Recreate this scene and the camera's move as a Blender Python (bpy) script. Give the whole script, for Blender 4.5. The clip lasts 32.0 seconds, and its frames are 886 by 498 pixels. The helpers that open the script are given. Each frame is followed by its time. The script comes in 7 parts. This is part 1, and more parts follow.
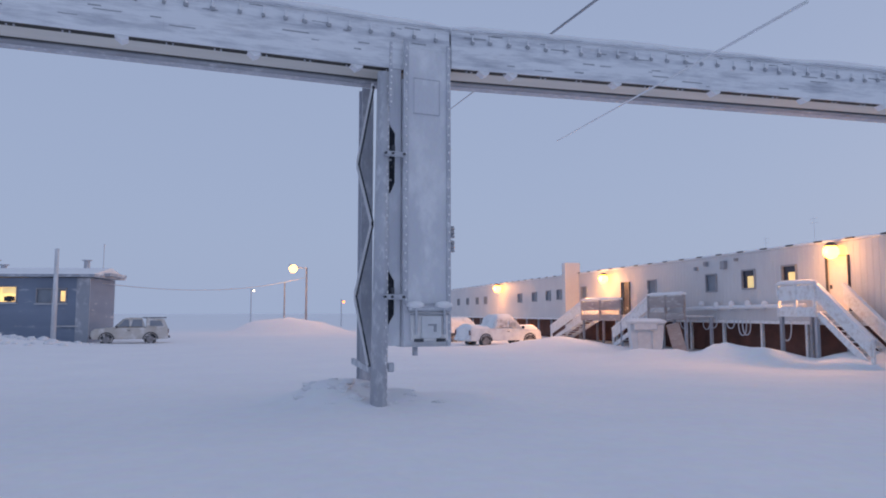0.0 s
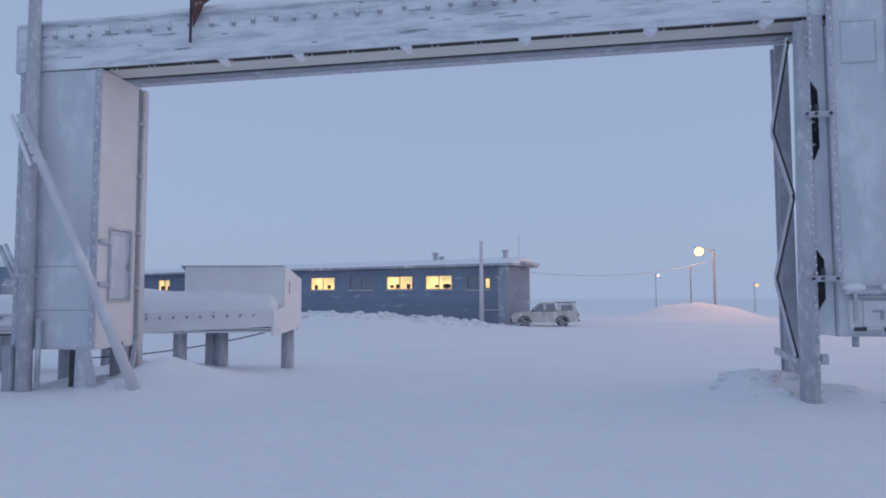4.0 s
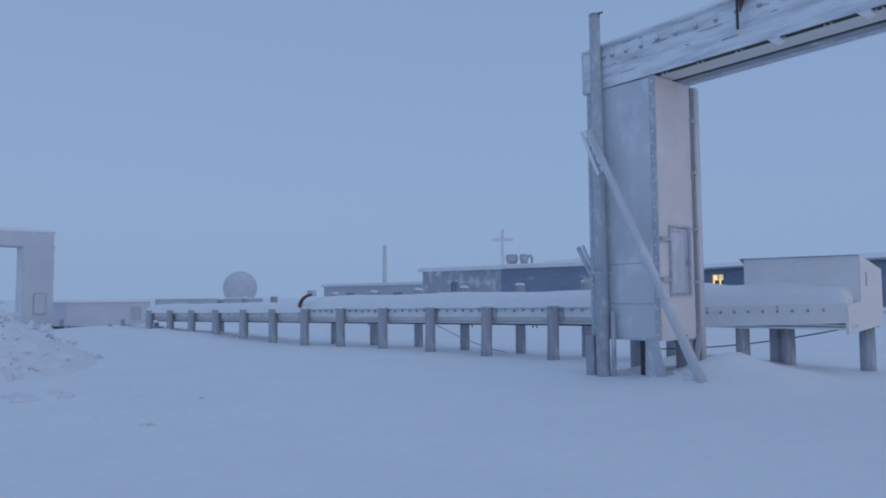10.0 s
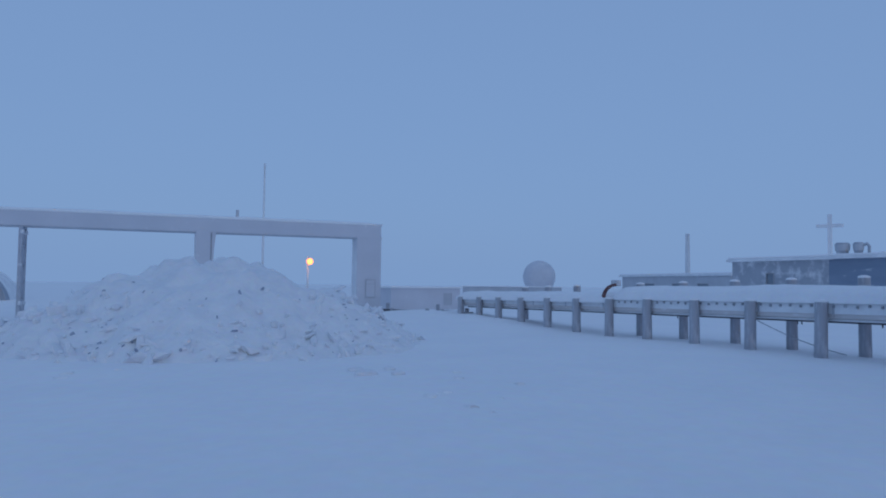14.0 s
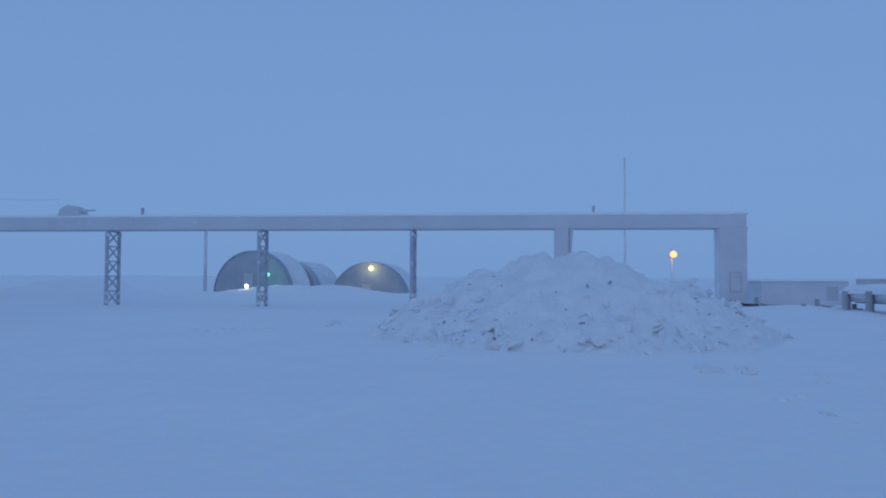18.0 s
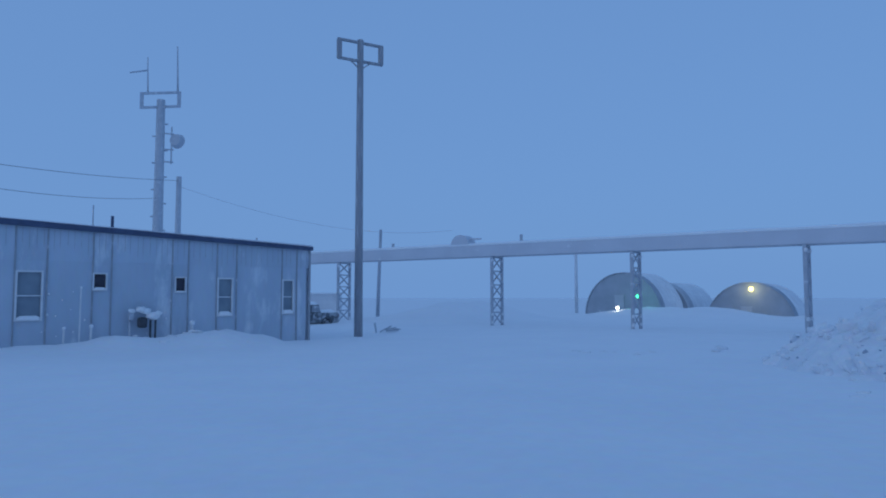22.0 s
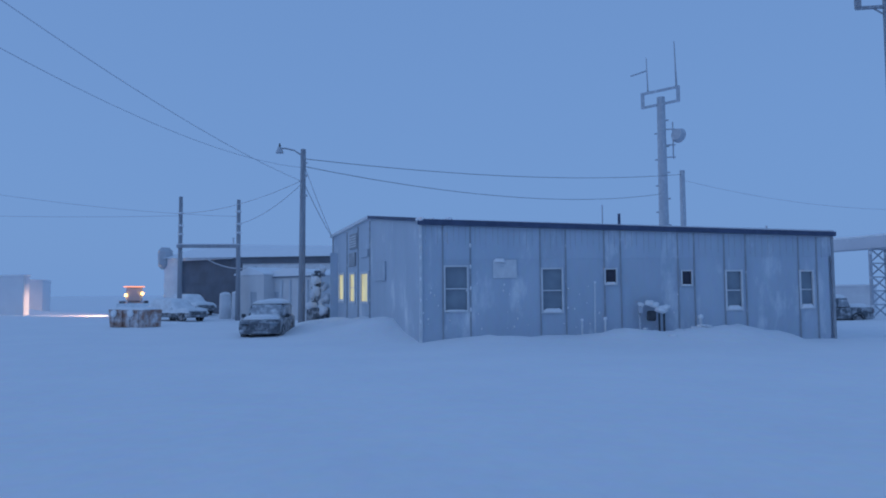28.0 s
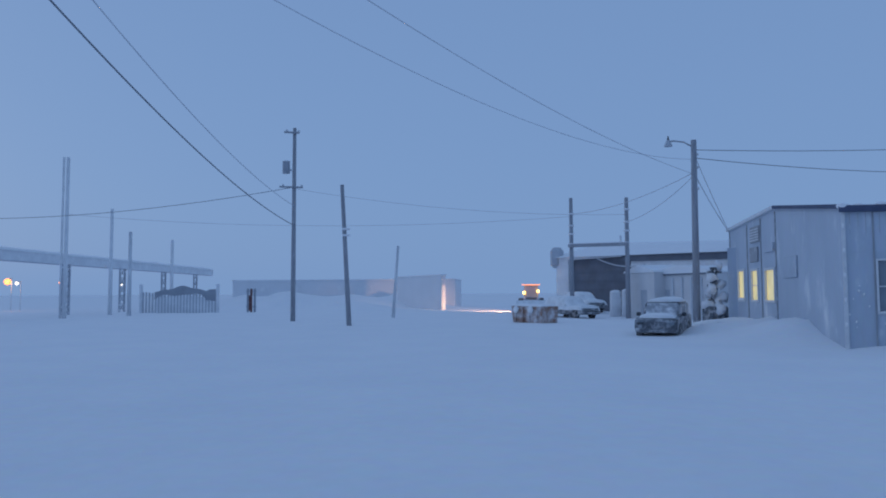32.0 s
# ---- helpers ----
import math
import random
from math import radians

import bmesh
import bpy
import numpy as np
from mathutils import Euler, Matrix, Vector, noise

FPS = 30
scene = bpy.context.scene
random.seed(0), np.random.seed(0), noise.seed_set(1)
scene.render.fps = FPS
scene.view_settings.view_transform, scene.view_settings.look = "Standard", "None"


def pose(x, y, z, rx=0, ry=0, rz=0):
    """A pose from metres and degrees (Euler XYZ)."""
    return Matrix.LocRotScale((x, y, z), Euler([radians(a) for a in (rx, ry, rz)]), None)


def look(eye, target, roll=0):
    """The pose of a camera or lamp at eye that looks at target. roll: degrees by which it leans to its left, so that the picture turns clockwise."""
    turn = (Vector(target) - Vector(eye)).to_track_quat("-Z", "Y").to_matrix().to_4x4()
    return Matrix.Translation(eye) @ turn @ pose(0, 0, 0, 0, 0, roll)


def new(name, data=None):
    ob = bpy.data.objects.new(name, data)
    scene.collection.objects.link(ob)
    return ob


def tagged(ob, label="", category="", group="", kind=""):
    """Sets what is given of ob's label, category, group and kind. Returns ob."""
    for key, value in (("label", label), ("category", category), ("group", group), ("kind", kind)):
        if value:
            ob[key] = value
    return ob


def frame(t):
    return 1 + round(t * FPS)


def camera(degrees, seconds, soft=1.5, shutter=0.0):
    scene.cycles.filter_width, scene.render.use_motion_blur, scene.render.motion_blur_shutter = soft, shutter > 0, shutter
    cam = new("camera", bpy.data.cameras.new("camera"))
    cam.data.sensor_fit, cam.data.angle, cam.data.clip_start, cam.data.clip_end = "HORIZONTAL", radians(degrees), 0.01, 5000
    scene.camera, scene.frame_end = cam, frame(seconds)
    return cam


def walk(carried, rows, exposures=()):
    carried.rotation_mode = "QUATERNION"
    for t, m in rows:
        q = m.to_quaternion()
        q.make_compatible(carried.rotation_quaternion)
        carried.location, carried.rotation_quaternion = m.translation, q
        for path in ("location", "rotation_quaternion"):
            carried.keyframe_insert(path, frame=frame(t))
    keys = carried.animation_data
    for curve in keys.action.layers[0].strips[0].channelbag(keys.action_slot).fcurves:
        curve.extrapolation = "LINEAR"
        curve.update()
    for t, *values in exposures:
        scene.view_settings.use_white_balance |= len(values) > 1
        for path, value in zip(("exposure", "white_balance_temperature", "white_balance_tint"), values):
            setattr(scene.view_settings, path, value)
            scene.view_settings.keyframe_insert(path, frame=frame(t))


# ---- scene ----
cam = camera(63.50, 32.0, soft=1.9)
PATH = [
    (0.0, pose(0.008, 0.002, 2.00, 95.13, 0.06, 0.00)),
    (0.5, pose(0.009, 0.021, 2.00, 94.63, -0.17, 3.69)),
    (1.0, pose(-0.015, 0.082, 2.00, 94.61, -0.40, 7.54)),
    (1.5, pose(-0.036, 0.122, 2.00, 94.81, -0.34, 12.04)),
    (2.0, pose(-0.081, 0.208, 2.00, 94.89, -0.19, 17.18)),
    (2.5, pose(-0.120, 0.264, 2.00, 94.53, -0.06, 21.20)),
    (3.0, pose(-0.168, 0.267, 2.00, 94.08, -0.05, 24.27)),
    (3.5, pose(-0.187, 0.273, 2.00, 93.96, 0.12, 27.61)),
    (5.5, pose(0.076, 0.343, 2.00, 94.38, 0.21, 42.71)),
    (6.0, pose(0.081, 0.363, 2.00, 94.61, 0.38, 45.60)),
    (6.5, pose(0.073, 0.397, 2.00, 94.83, 0.50, 49.58)),
    (7.0, pose(0.031, 0.451, 2.00, 94.75, 0.62, 53.34)),
    (7.5, pose(-0.088, 0.491, 2.00, 94.51, 0.39, 58.35)),
    (8.0, pose(-0.247, 0.439, 2.00, 94.07, 0.16, 62.66)),
    (8.5, pose(-0.325, 0.382, 2.00, 94.01, 0.08, 66.48)),
    (9.0, pose(-0.347, 0.317, 2.00, 94.03, 0.20, 69.45)),
    (9.5, pose(-0.355, 0.250, 2.00, 94.01, 0.58, 71.54)),
    (10.0, pose(-0.353, 0.209, 2.00, 93.78, 0.46, 73.59)),
    (10.5, pose(-0.430, 0.171, 2.00, 93.78, 0.01, 75.95)),
    (11.0, pose(-0.471, 0.092, 2.00, 93.71, -0.00, 77.71)),
    (11.5, pose(-0.504, 0.061, 2.00, 93.55, -0.02, 80.30)),
    (12.0, pose(-0.535, 0.016, 2.00, 93.44, -0.48, 83.18)),
    (12.5, pose(-0.565, -0.007, 2.00, 93.28, -0.75, 85.97)),
    (13.0, pose(-0.672, -0.041, 2.00, 93.09, -0.75, 88.98)),
    (13.5, pose(-0.784, -0.104, 2.00, 92.98, -0.67, 92.67)),
    (14.0, pose(-0.770, -0.105, 2.00, 92.92, -0.61, 96.87)),
    (14.5, pose(-0.695, -0.030, 2.00, 92.86, -0.60, 100.87)),
    (16.5, pose(-0.613, 0.493, 2.00, 92.26, -0.34, 114.74)),
    (17.0, pose(-0.653, 0.584, 2.00, 92.38, -0.26, 118.77)),
    (17.5, pose(-0.709, 0.609, 2.00, 92.38, -0.10, 122.26)),
    (18.0, pose(-0.818, 0.524, 2.00, 92.21, -0.23, 125.63)),
    (18.5, pose(-0.970, 0.368, 2.00, 92.36, -0.35, 129.30)),
    (19.0, pose(-1.005, 0.251, 2.00, 92.60, -0.32, 132.46)),
    (19.5, pose(-0.990, 0.151, 2.00, 93.05, -0.36, 135.63)),
    (20.0, pose(-0.967, 0.053, 2.00, 93.23, -0.28, 139.08)),
    (20.5, pose(-0.892, 0.003, 2.00, 93.37, -0.00, 142.73)),
    (21.0, pose(-0.816, -0.036, 2.00, 93.42, 0.13, 146.33)),
    (21.5, pose(-0.765, -0.143, 2.00, 93.56, 0.19, 150.14)),
    (22.0, pose(-0.746, -0.177, 2.00, 93.90, 0.01, 154.25)),
    (22.5, pose(-0.739, -0.223, 2.00, 94.04, -0.08, 157.06)),
    (23.0, pose(-0.737, -0.317, 2.00, 93.74, -0.01, 158.99)),
    (23.5, pose(-0.736, -0.376, 2.00, 93.16, 0.07, 161.10)),
    (24.0, pose(-0.756, -0.451, 2.00, 92.91, 0.22, 164.31)),
    (24.5, pose(-0.746, -0.443, 2.00, 92.80, 0.56, 167.63)),
    (26.5, pose(-0.893, -0.548, 2.00, 93.04, 0.80, 180.73)),
    (27.0, pose(-0.942, -0.670, 2.00, 93.24, 0.36, 185.28)),
    (27.5, pose(-0.947, -0.772, 2.00, 93.41, 0.23, 189.45)),
    (28.0, pose(-0.972, -0.906, 2.00, 93.53, 0.42, 193.45)),
    (28.5, pose(-0.923, -1.017, 2.00, 93.50, 0.44, 197.31)),
    (29.0, pose(-0.853, -1.059, 2.00, 93.42, 0.27, 201.02)),
    (29.5, pose(-0.732, -1.099, 2.00, 93.64, 0.12, 204.64)),
    (30.0, pose(-0.600, -1.101, 2.00, 94.11, 0.19, 208.80)),
    (30.5, pose(-0.481, -1.080, 2.00, 94.45, 0.13, 213.04)),
    (31.0, pose(-0.383, -1.079, 2.00, 94.19, 0.30, 216.77)),
    (31.5, pose(-0.333, -1.078, 2.00, 93.75, 0.17, 219.98)),
    (32.0, pose(-0.307, -1.087, 2.00, 93.54, 0.24, 223.40)),
]
EXPOSURES = [(0.0, 0.36, 10400, 22), (3.0, 0.4, 10100, 20), (6.0, 0.38, 9700, 17), (9.0, 0.24, 8700, 13), (13.0, -0.02, 7400, 10),
             (17.0, -0.07, 6620, 8), (21.0, -0.13, 6200, 6), (23.0, -0.16, 5900, 4), (24.5, -0.16, 5850, 5), (28.0, -0.12, 6200, 8), (32.0, -0.09, 7050, 9)]
walk(cam, PATH, EXPOSURES)

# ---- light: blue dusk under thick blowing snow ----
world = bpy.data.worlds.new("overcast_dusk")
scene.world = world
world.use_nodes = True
wn = world.node_tree
wn.nodes.clear()
w_out = wn.nodes.new("ShaderNodeOutputWorld")
w_bg = wn.nodes.new("ShaderNodeBackground")
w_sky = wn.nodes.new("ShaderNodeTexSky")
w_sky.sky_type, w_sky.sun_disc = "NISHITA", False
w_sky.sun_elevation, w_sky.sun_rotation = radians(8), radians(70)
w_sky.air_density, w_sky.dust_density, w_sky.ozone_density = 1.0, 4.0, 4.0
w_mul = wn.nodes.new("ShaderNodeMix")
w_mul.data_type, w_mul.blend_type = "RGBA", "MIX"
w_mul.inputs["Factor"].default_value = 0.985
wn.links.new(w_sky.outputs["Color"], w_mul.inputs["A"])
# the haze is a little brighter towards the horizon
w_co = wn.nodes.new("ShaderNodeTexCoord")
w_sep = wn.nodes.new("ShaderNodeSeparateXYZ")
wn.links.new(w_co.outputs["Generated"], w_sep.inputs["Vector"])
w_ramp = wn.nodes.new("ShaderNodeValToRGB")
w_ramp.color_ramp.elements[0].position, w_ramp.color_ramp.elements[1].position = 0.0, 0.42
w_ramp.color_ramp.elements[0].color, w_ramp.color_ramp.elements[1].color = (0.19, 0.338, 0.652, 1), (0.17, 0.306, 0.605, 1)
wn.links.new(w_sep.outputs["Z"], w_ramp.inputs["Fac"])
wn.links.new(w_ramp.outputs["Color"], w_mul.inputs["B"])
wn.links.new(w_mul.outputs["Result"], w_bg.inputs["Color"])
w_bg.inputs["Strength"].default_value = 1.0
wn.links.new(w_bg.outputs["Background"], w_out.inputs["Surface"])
sun = bpy.data.lights.new("sun", "SUN")
sun.energy, sun.angle, sun.color = 0.12, radians(60), (0.75, 0.86, 1.0)
new("sun", sun).matrix_world = look((60, 22, 40), (0, 0, 0))


# ---- materials ----
def material(name, base, rough=0.7, metal=0.0, dark=None, scale=3.0, amount=0.5, bump=0.15, bump_scale=25.0, stretch=(1, 1, 1),
             frost=0.0, frost_scale=2.0, vary=0.0, coords="Object", rime=(0.86, 0.88, 0.9)):
    """A surface with broad stains and fine grain, and rime lying on it in patches."""
    m = bpy.data.materials.new(name)
    m.use_nodes = True
    t = m.node_tree
    b = t.nodes["Principled BSDF"]
    co = t.nodes.new("ShaderNodeTexCoord")
    mp = t.nodes.new("ShaderNodeMapping")
    mp.inputs["Scale"].default_value = stretch
    t.links.new(co.outputs[coords], mp.inputs["Vector"])
    n1 = t.nodes.new("ShaderNodeTexNoise")
    n1.inputs["Scale"].default_value, n1.inputs["Detail"].default_value = scale, 6
    t.links.new(mp.outputs["Vector"], n1.inputs["Vector"])
    r1 = t.nodes.new("ShaderNodeValToRGB")
    r1.color_ramp.elements[0].position, r1.color_ramp.elements[1].position = 0.5 - 0.25 * amount, 0.5 + 0.25
    dk = dark if dark else tuple(c * 0.6 for c in base)
    r1.color_ramp.elements[0].color, r1.color_ramp.elements[1].color = (*dk, 1), (*base, 1)
    t.links.new(n1.outputs["Fac"], r1.inputs["Fac"])
    col = r1.outputs["Color"]
    n2 = t.nodes.new("ShaderNodeTexNoise")
    n2.inputs["Scale"].default_value, n2.inputs["Detail"].default_value = bump_scale, 5
    t.links.new(mp.outputs["Vector"], n2.inputs["Vector"])
    mx = t.nodes.new("ShaderNodeMix")
    mx.data_type, mx.blend_type = "RGBA", "MULTIPLY"
    mx.inputs["Factor"].default_value = 0.25
    t.links.new(col, mx.inputs["A"])
    t.links.new(n2.outputs["Color"], mx.inputs["B"])
    gr = t.nodes.new("ShaderNodeMix")
    gr.data_type, gr.blend_type = "RGBA", "MIX"
    gr.inputs["Factor"].default_value = 0.45
    t.links.new(col, gr.inputs["A"])
    t.links.new(mx.outputs["Result"], gr.inputs["B"])
    col = gr.outputs["Result"]
    if vary:
        oi = t.nodes.new("ShaderNodeObjectInfo")
        hv = t.nodes.new("ShaderNodeHueSaturation")
        ma = t.nodes.new("ShaderNodeMapRange")
        ma.inputs["To Min"].default_value, ma.inputs["To Max"].default_value = 1 - vary, 1 + vary
        t.links.new(oi.outputs["Random"], ma.inputs["Value"])
        t.links.new(ma.outputs["Result"], hv.inputs["Value"])
        t.links.new(col, hv.inputs["Color"])
        col = hv.outputs["Color"]
    if frost:
        n3 = t.nodes.new("ShaderNodeTexNoise")
        n3.inputs["Scale"].default_value, n3.inputs["Detail"].default_value, n3.inputs["Roughness"].default_value = frost_scale, 8, 0.65
        t.links.new(mp.outputs["Vector"], n3.inputs["Vector"])
        mr = t.nodes.new("ShaderNodeMapRange")
        mr.inputs["From Min"].default_value, mr.inputs["From Max"].default_value = 0.78 - 0.55 * frost, 0.95 - 0.45 * frost
        t.links.new(n3.outputs["Fac"], mr.inputs["Value"])
        fm = t.nodes.new("ShaderNodeMix")
        fm.data_type = "RGBA"
        fm.inputs["B"].default_value = (*rime, 1)
        t.links.new(mr.outputs["Result"], fm.inputs["Factor"])
        t.links.new(col, fm.inputs["A"])
        col = fm.outputs["Result"]
    t.links.new(col, b.inputs["Base Color"])
    b.inputs["Roughness"].default_value, b.inputs["Metallic"].default_value = rough, metal
    if bump:
        bp = t.nodes.new("ShaderNodeBump")
        bp.inputs["Strength"].default_value, bp.inputs["Distance"].default_value = bump, 0.05
        t.links.new(n2.outputs["Fac"], bp.inputs["Height"])
        t.links.new(bp.outputs["Normal"], b.inputs["Normal"])
    return m


def glowing(name, color, strength, scale=0.0, dark=(0, 0, 0)):
    m = bpy.data.materials.new(name)
    m.use_nodes = True
    t = m.node_tree
    b = t.nodes["Principled BSDF"]
    b.inputs["Base Color"].default_value = (*color, 1)
    b.inputs["Roughness"].default_value = 0.4
    b.inputs["Emission Color"].default_value = (*color, 1)
    b.inputs["Emission Strength"].default_value = strength
    if scale:
        co = t.nodes.new("ShaderNodeTexCoord")
        n = t.nodes.new("ShaderNodeTexNoise")
        n.inputs["Scale"].default_value, n.inputs["Detail"].default_value = scale, 3
        r = t.nodes.new("ShaderNodeValToRGB")
        r.color_ramp.elements[0].position, r.color_ramp.elements[1].position = 0.42, 0.58
        r.color_ramp.elements[0].color, r.color_ramp.elements[1].color = (*dark, 1), (*color, 1)
        t.links.new(co.outputs["Object"], n.inputs["Vector"])
        t.links.new(n.outputs["Fac"], r.inputs["Fac"])
        t.links.new(r.outputs["Color"], b.inputs["Emission Color"])
    return m


SNOW = material("snow", (0.94, 0.945, 0.96), 0.85, dark=(0.89, 0.9, 0.93), scale=0.35, amount=0.8, bump=0.35, bump_scale=3.5)
SNOWCAP = material("snow_cap", (0.94, 0.945, 0.96), 0.85, dark=(0.89, 0.9, 0.93), scale=1.2, bump=0.3, bump_scale=9)
CRUST = material("plowed_snow", (0.9, 0.92, 0.945), 0.85, dark=(0.79, 0.82, 0.87), scale=1.6, amount=0.7, bump=1.0, bump_scale=6)
# dark blue-grey that stands for shadow between lumps of the pile
CREVICE = material("crevice_shade_clods", (0.45, 0.51, 0.62), 0.9, dark=(0.3, 0.35, 0.45), scale=3, frost=0.3)
STEEL = material("frosted_galvanized_steel", (0.6, 0.63, 0.68), 0.6, 0.06, dark=(0.48, 0.51, 0.57), scale=1.3, bump=0.3, bump_scale=22, frost=0.5, frost_scale=7, stretch=(1, 1, 0.45), rime=(0.78, 0.8, 0.83))
PANEL = material("rimed_sheet_panel", (0.78, 0.8, 0.84), 0.6, 0.03, dark=(0.64, 0.67, 0.73), scale=0.8, bump=0.2, bump_scale=14, frost=0.5, frost_scale=1.6, stretch=(1, 1, 0.6), rime=(0.84, 0.86, 0.89))
FASCIA = material("rimed_sheet_fascia", (0.5, 0.535, 0.6), 0.7, dark=(0.4, 0.435, 0.5), scale=1.6, amount=0.6, bump=0.3, bump_scale=9, frost=0.9, frost_scale=1.5, stretch=(0.42, 1, 3.0), rime=(0.86, 0.89, 0.92))
CREAM = material("cream_painted_panel", (0.92, 0.87, 0.85), 0.65, dark=(0.83, 0.78, 0.77), scale=1.0, bump=0.15, bump_scale=12, frost=0.3, frost_scale=1.6)
UNDER = material("cream_soffit_boards", (0.82, 0.78, 0.72), 0.7, dark=(0.74, 0.7, 0.64), scale=2, stretch=(0.2, 2, 2), bump=0.05)
# near-black that paints the shade in slots and under floors
SLOT = material("dark_gap_shade", (0.07, 0.065, 0.06), 0.8, scale=4)
POST = material("frosted_timber_pile", (0.49, 0.51, 0.56), 0.85, dark=(0.37, 0.39, 0.44), scale=1.6, bump=0.4, bump_scale=20, frost=0.45, frost_scale=6, stretch=(1.4, 1.4, 0.22), vary=0.1, rime=(0.66, 0.69, 0.73))
LOWFACE = material("rimed_utilidor_side", (0.88, 0.89, 0.91), 0.7, dark=(0.8, 0.82, 0.85), scale=1.3, bump=0.3, bump_scale=7, frost=0.75, frost_scale=2.5)
BEARER = material("rimed_timber_bearer", (0.74, 0.7, 0.7), 0.8, dark=(0.62, 0.59, 0.59), scale=2, frost=0.4, frost_scale=3, stretch=(0.5, 1, 2))
WHITEBOX = material("white_plywood_box", (0.93, 0.91, 0.91), 0.65, dark=(0.87, 0.85, 0.85), scale=1.1, frost=0.5, frost_scale=1.4, bump=0.2)
RUST = material("rusty_red_steel", (0.21, 0.07, 0.065), 0.7, dark=(0.13, 0.05, 0.05), scale=6, frost=0.38, frost_scale=5)
HUT = material("frosted_aluminium_siding", (0.545, 0.61, 0.7), 0.6, 0.05, dark=(0.47, 0.54, 0.63), scale=0.7, bump=0.25, bump_scale=6, frost=0.42, frost_scale=0.8, stretch=(1, 1, 0.35), vary=0.05)
HUT_TRIM = material("grey_batten", (0.42, 0.45, 0.49), 0.6, dark=(0.33, 0.35, 0.39), scale=2, frost=0.35)
WHITE_TRIM = material("white_window_trim", (0.78, 0.8, 0.82), 0.6, dark=(0.68, 0.7, 0.73), scale=4, frost=0.3)
DARK_EDGE = material("dark_roof_edge", (0.08, 0.11, 0.2), 0.6, dark=(0.055, 0.075, 0.14), scale=3, frost=0.2)
DULL_GLASS = material("frosted_window_pane", (0.28, 0.345, 0.4), 0.4, dark=(0.22, 0.27, 0.325), scale=1.5, frost=0.25, bump=0.05)
DARK_GLASS = material("dark_window_pane", (0.06, 0.06, 0.09), 0.12, scale=2, bump=0.03)
BLUE = material("slate_blue_siding", (0.26, 0.335, 0.44), 0.7, dark=(0.21, 0.28, 0.375), scale=0.6, stretch=(0.5, 0.5, 2), bump=0.2, bump_scale=8, frost=0.34, frost_scale=1.2)
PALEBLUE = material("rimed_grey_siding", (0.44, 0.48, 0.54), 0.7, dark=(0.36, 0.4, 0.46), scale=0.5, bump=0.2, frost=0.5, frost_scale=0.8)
# FARGREY holds distance haze as paleness, over what rime is real
FARGREY = material("rimed_haze_pale_siding", (0.83, 0.85, 0.88), 0.8, dark=(0.76, 0.78, 0.82), scale=0.6, frost=0.6, frost_scale=0.8)
# DUCTGREY and FARDARK: darker surfaces greyed by painted haze and some rime
DUCTGREY = material("rimed_hazy_duct_sheet", (0.69, 0.71, 0.77), 0.8, dark=(0.62, 0.64, 0.7), scale=0.4, bump=0.15, frost=0.3, frost_scale=1.5)
FARDARK = material("rimed_hazy_dark_canvas", (0.58, 0.61, 0.66), 0.8, dark=(0.5, 0.53, 0.58), scale=0.8, frost=0.22, frost_scale=0.6, bump=0.1)
WHITE_WALL = material("white_corrugated_wall", (0.76, 0.76, 0.77), 0.55, dark=(0.68, 0.68, 0.7), scale=0.7, bump=0.15, frost=0.3)
SKIRT = material("red_brown_skirting", (0.26, 0.1, 0.075), 0.8, dark=(0.17, 0.065, 0.05), scale=1.5, frost=0.12)
RAIL = material("snowy_stair_timber", (0.74, 0.71, 0.7), 0.8, dark=(0.64, 0.61, 0.6), scale=2.5, frost=0.92, frost_scale=5, bump=0.3)
BOARDS = material("damp_plywood_boards", (0.5, 0.44, 0.43), 0.8, dark=(0.38, 0.33, 0.33), scale=1.8, frost=0.42, frost_scale=2.2, stretch=(0.5, 1, 2), bump=0.2)
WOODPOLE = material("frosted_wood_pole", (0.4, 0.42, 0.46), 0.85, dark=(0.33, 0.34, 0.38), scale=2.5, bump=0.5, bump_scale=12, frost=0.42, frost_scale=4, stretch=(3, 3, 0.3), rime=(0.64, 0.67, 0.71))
QUONSET = material("dull_rimed_arch_sheet", (0.45, 0.485, 0.55), 0.8, dark=(0.37, 0.41, 0.47), scale=0.8, frost=0.25, frost_scale=0.6, bump=0.1)
# MAST and FARPOLE are paled for haze as well as rime
MAST = material("rimed_hazy_mast_steel", (0.59, 0.62, 0.675), 0.85, dark=(0.51, 0.54, 0.6), scale=2, frost=0.4, frost_scale=3)
FARPOLE = material("rimed_hazy_wood_pole", (0.7, 0.73, 0.77), 0.85, dark=(0.62, 0.65, 0.7), scale=2.5, frost=0.55, frost_scale=2, stretch=(3, 3, 0.4))
CABLE = material("iced_cable", (0.24, 0.26, 0.3), 0.8, dark=(0.2, 0.22, 0.26), scale=0.6, bump=0)
ICECABLE = material("rime_coated_cable", (0.68, 0.7, 0.74), 0.8, dark=(0.58, 0.6, 0.65), scale=0.6, bump=0)
CARWHITE = material("dirty_white_paint", (0.72, 0.71, 0.69), 0.5, dark=(0.55, 0.52, 0.48), scale=1.4, frost=0.5, bump=0.03)
CARSNOW = material("snow_covered_paint", (0.8, 0.8, 0.82), 0.8, dark=(0.7, 0.71, 0.73), scale=1.6, frost=0.85, bump=0.3, bump_scale=9)
SNOWPANE = material("snow_plastered_pane", (0.5, 0.52, 0.56), 0.7, dark=(0.36, 0.38, 0.42), scale=2.5, frost=0.62, frost_scale=2.5)
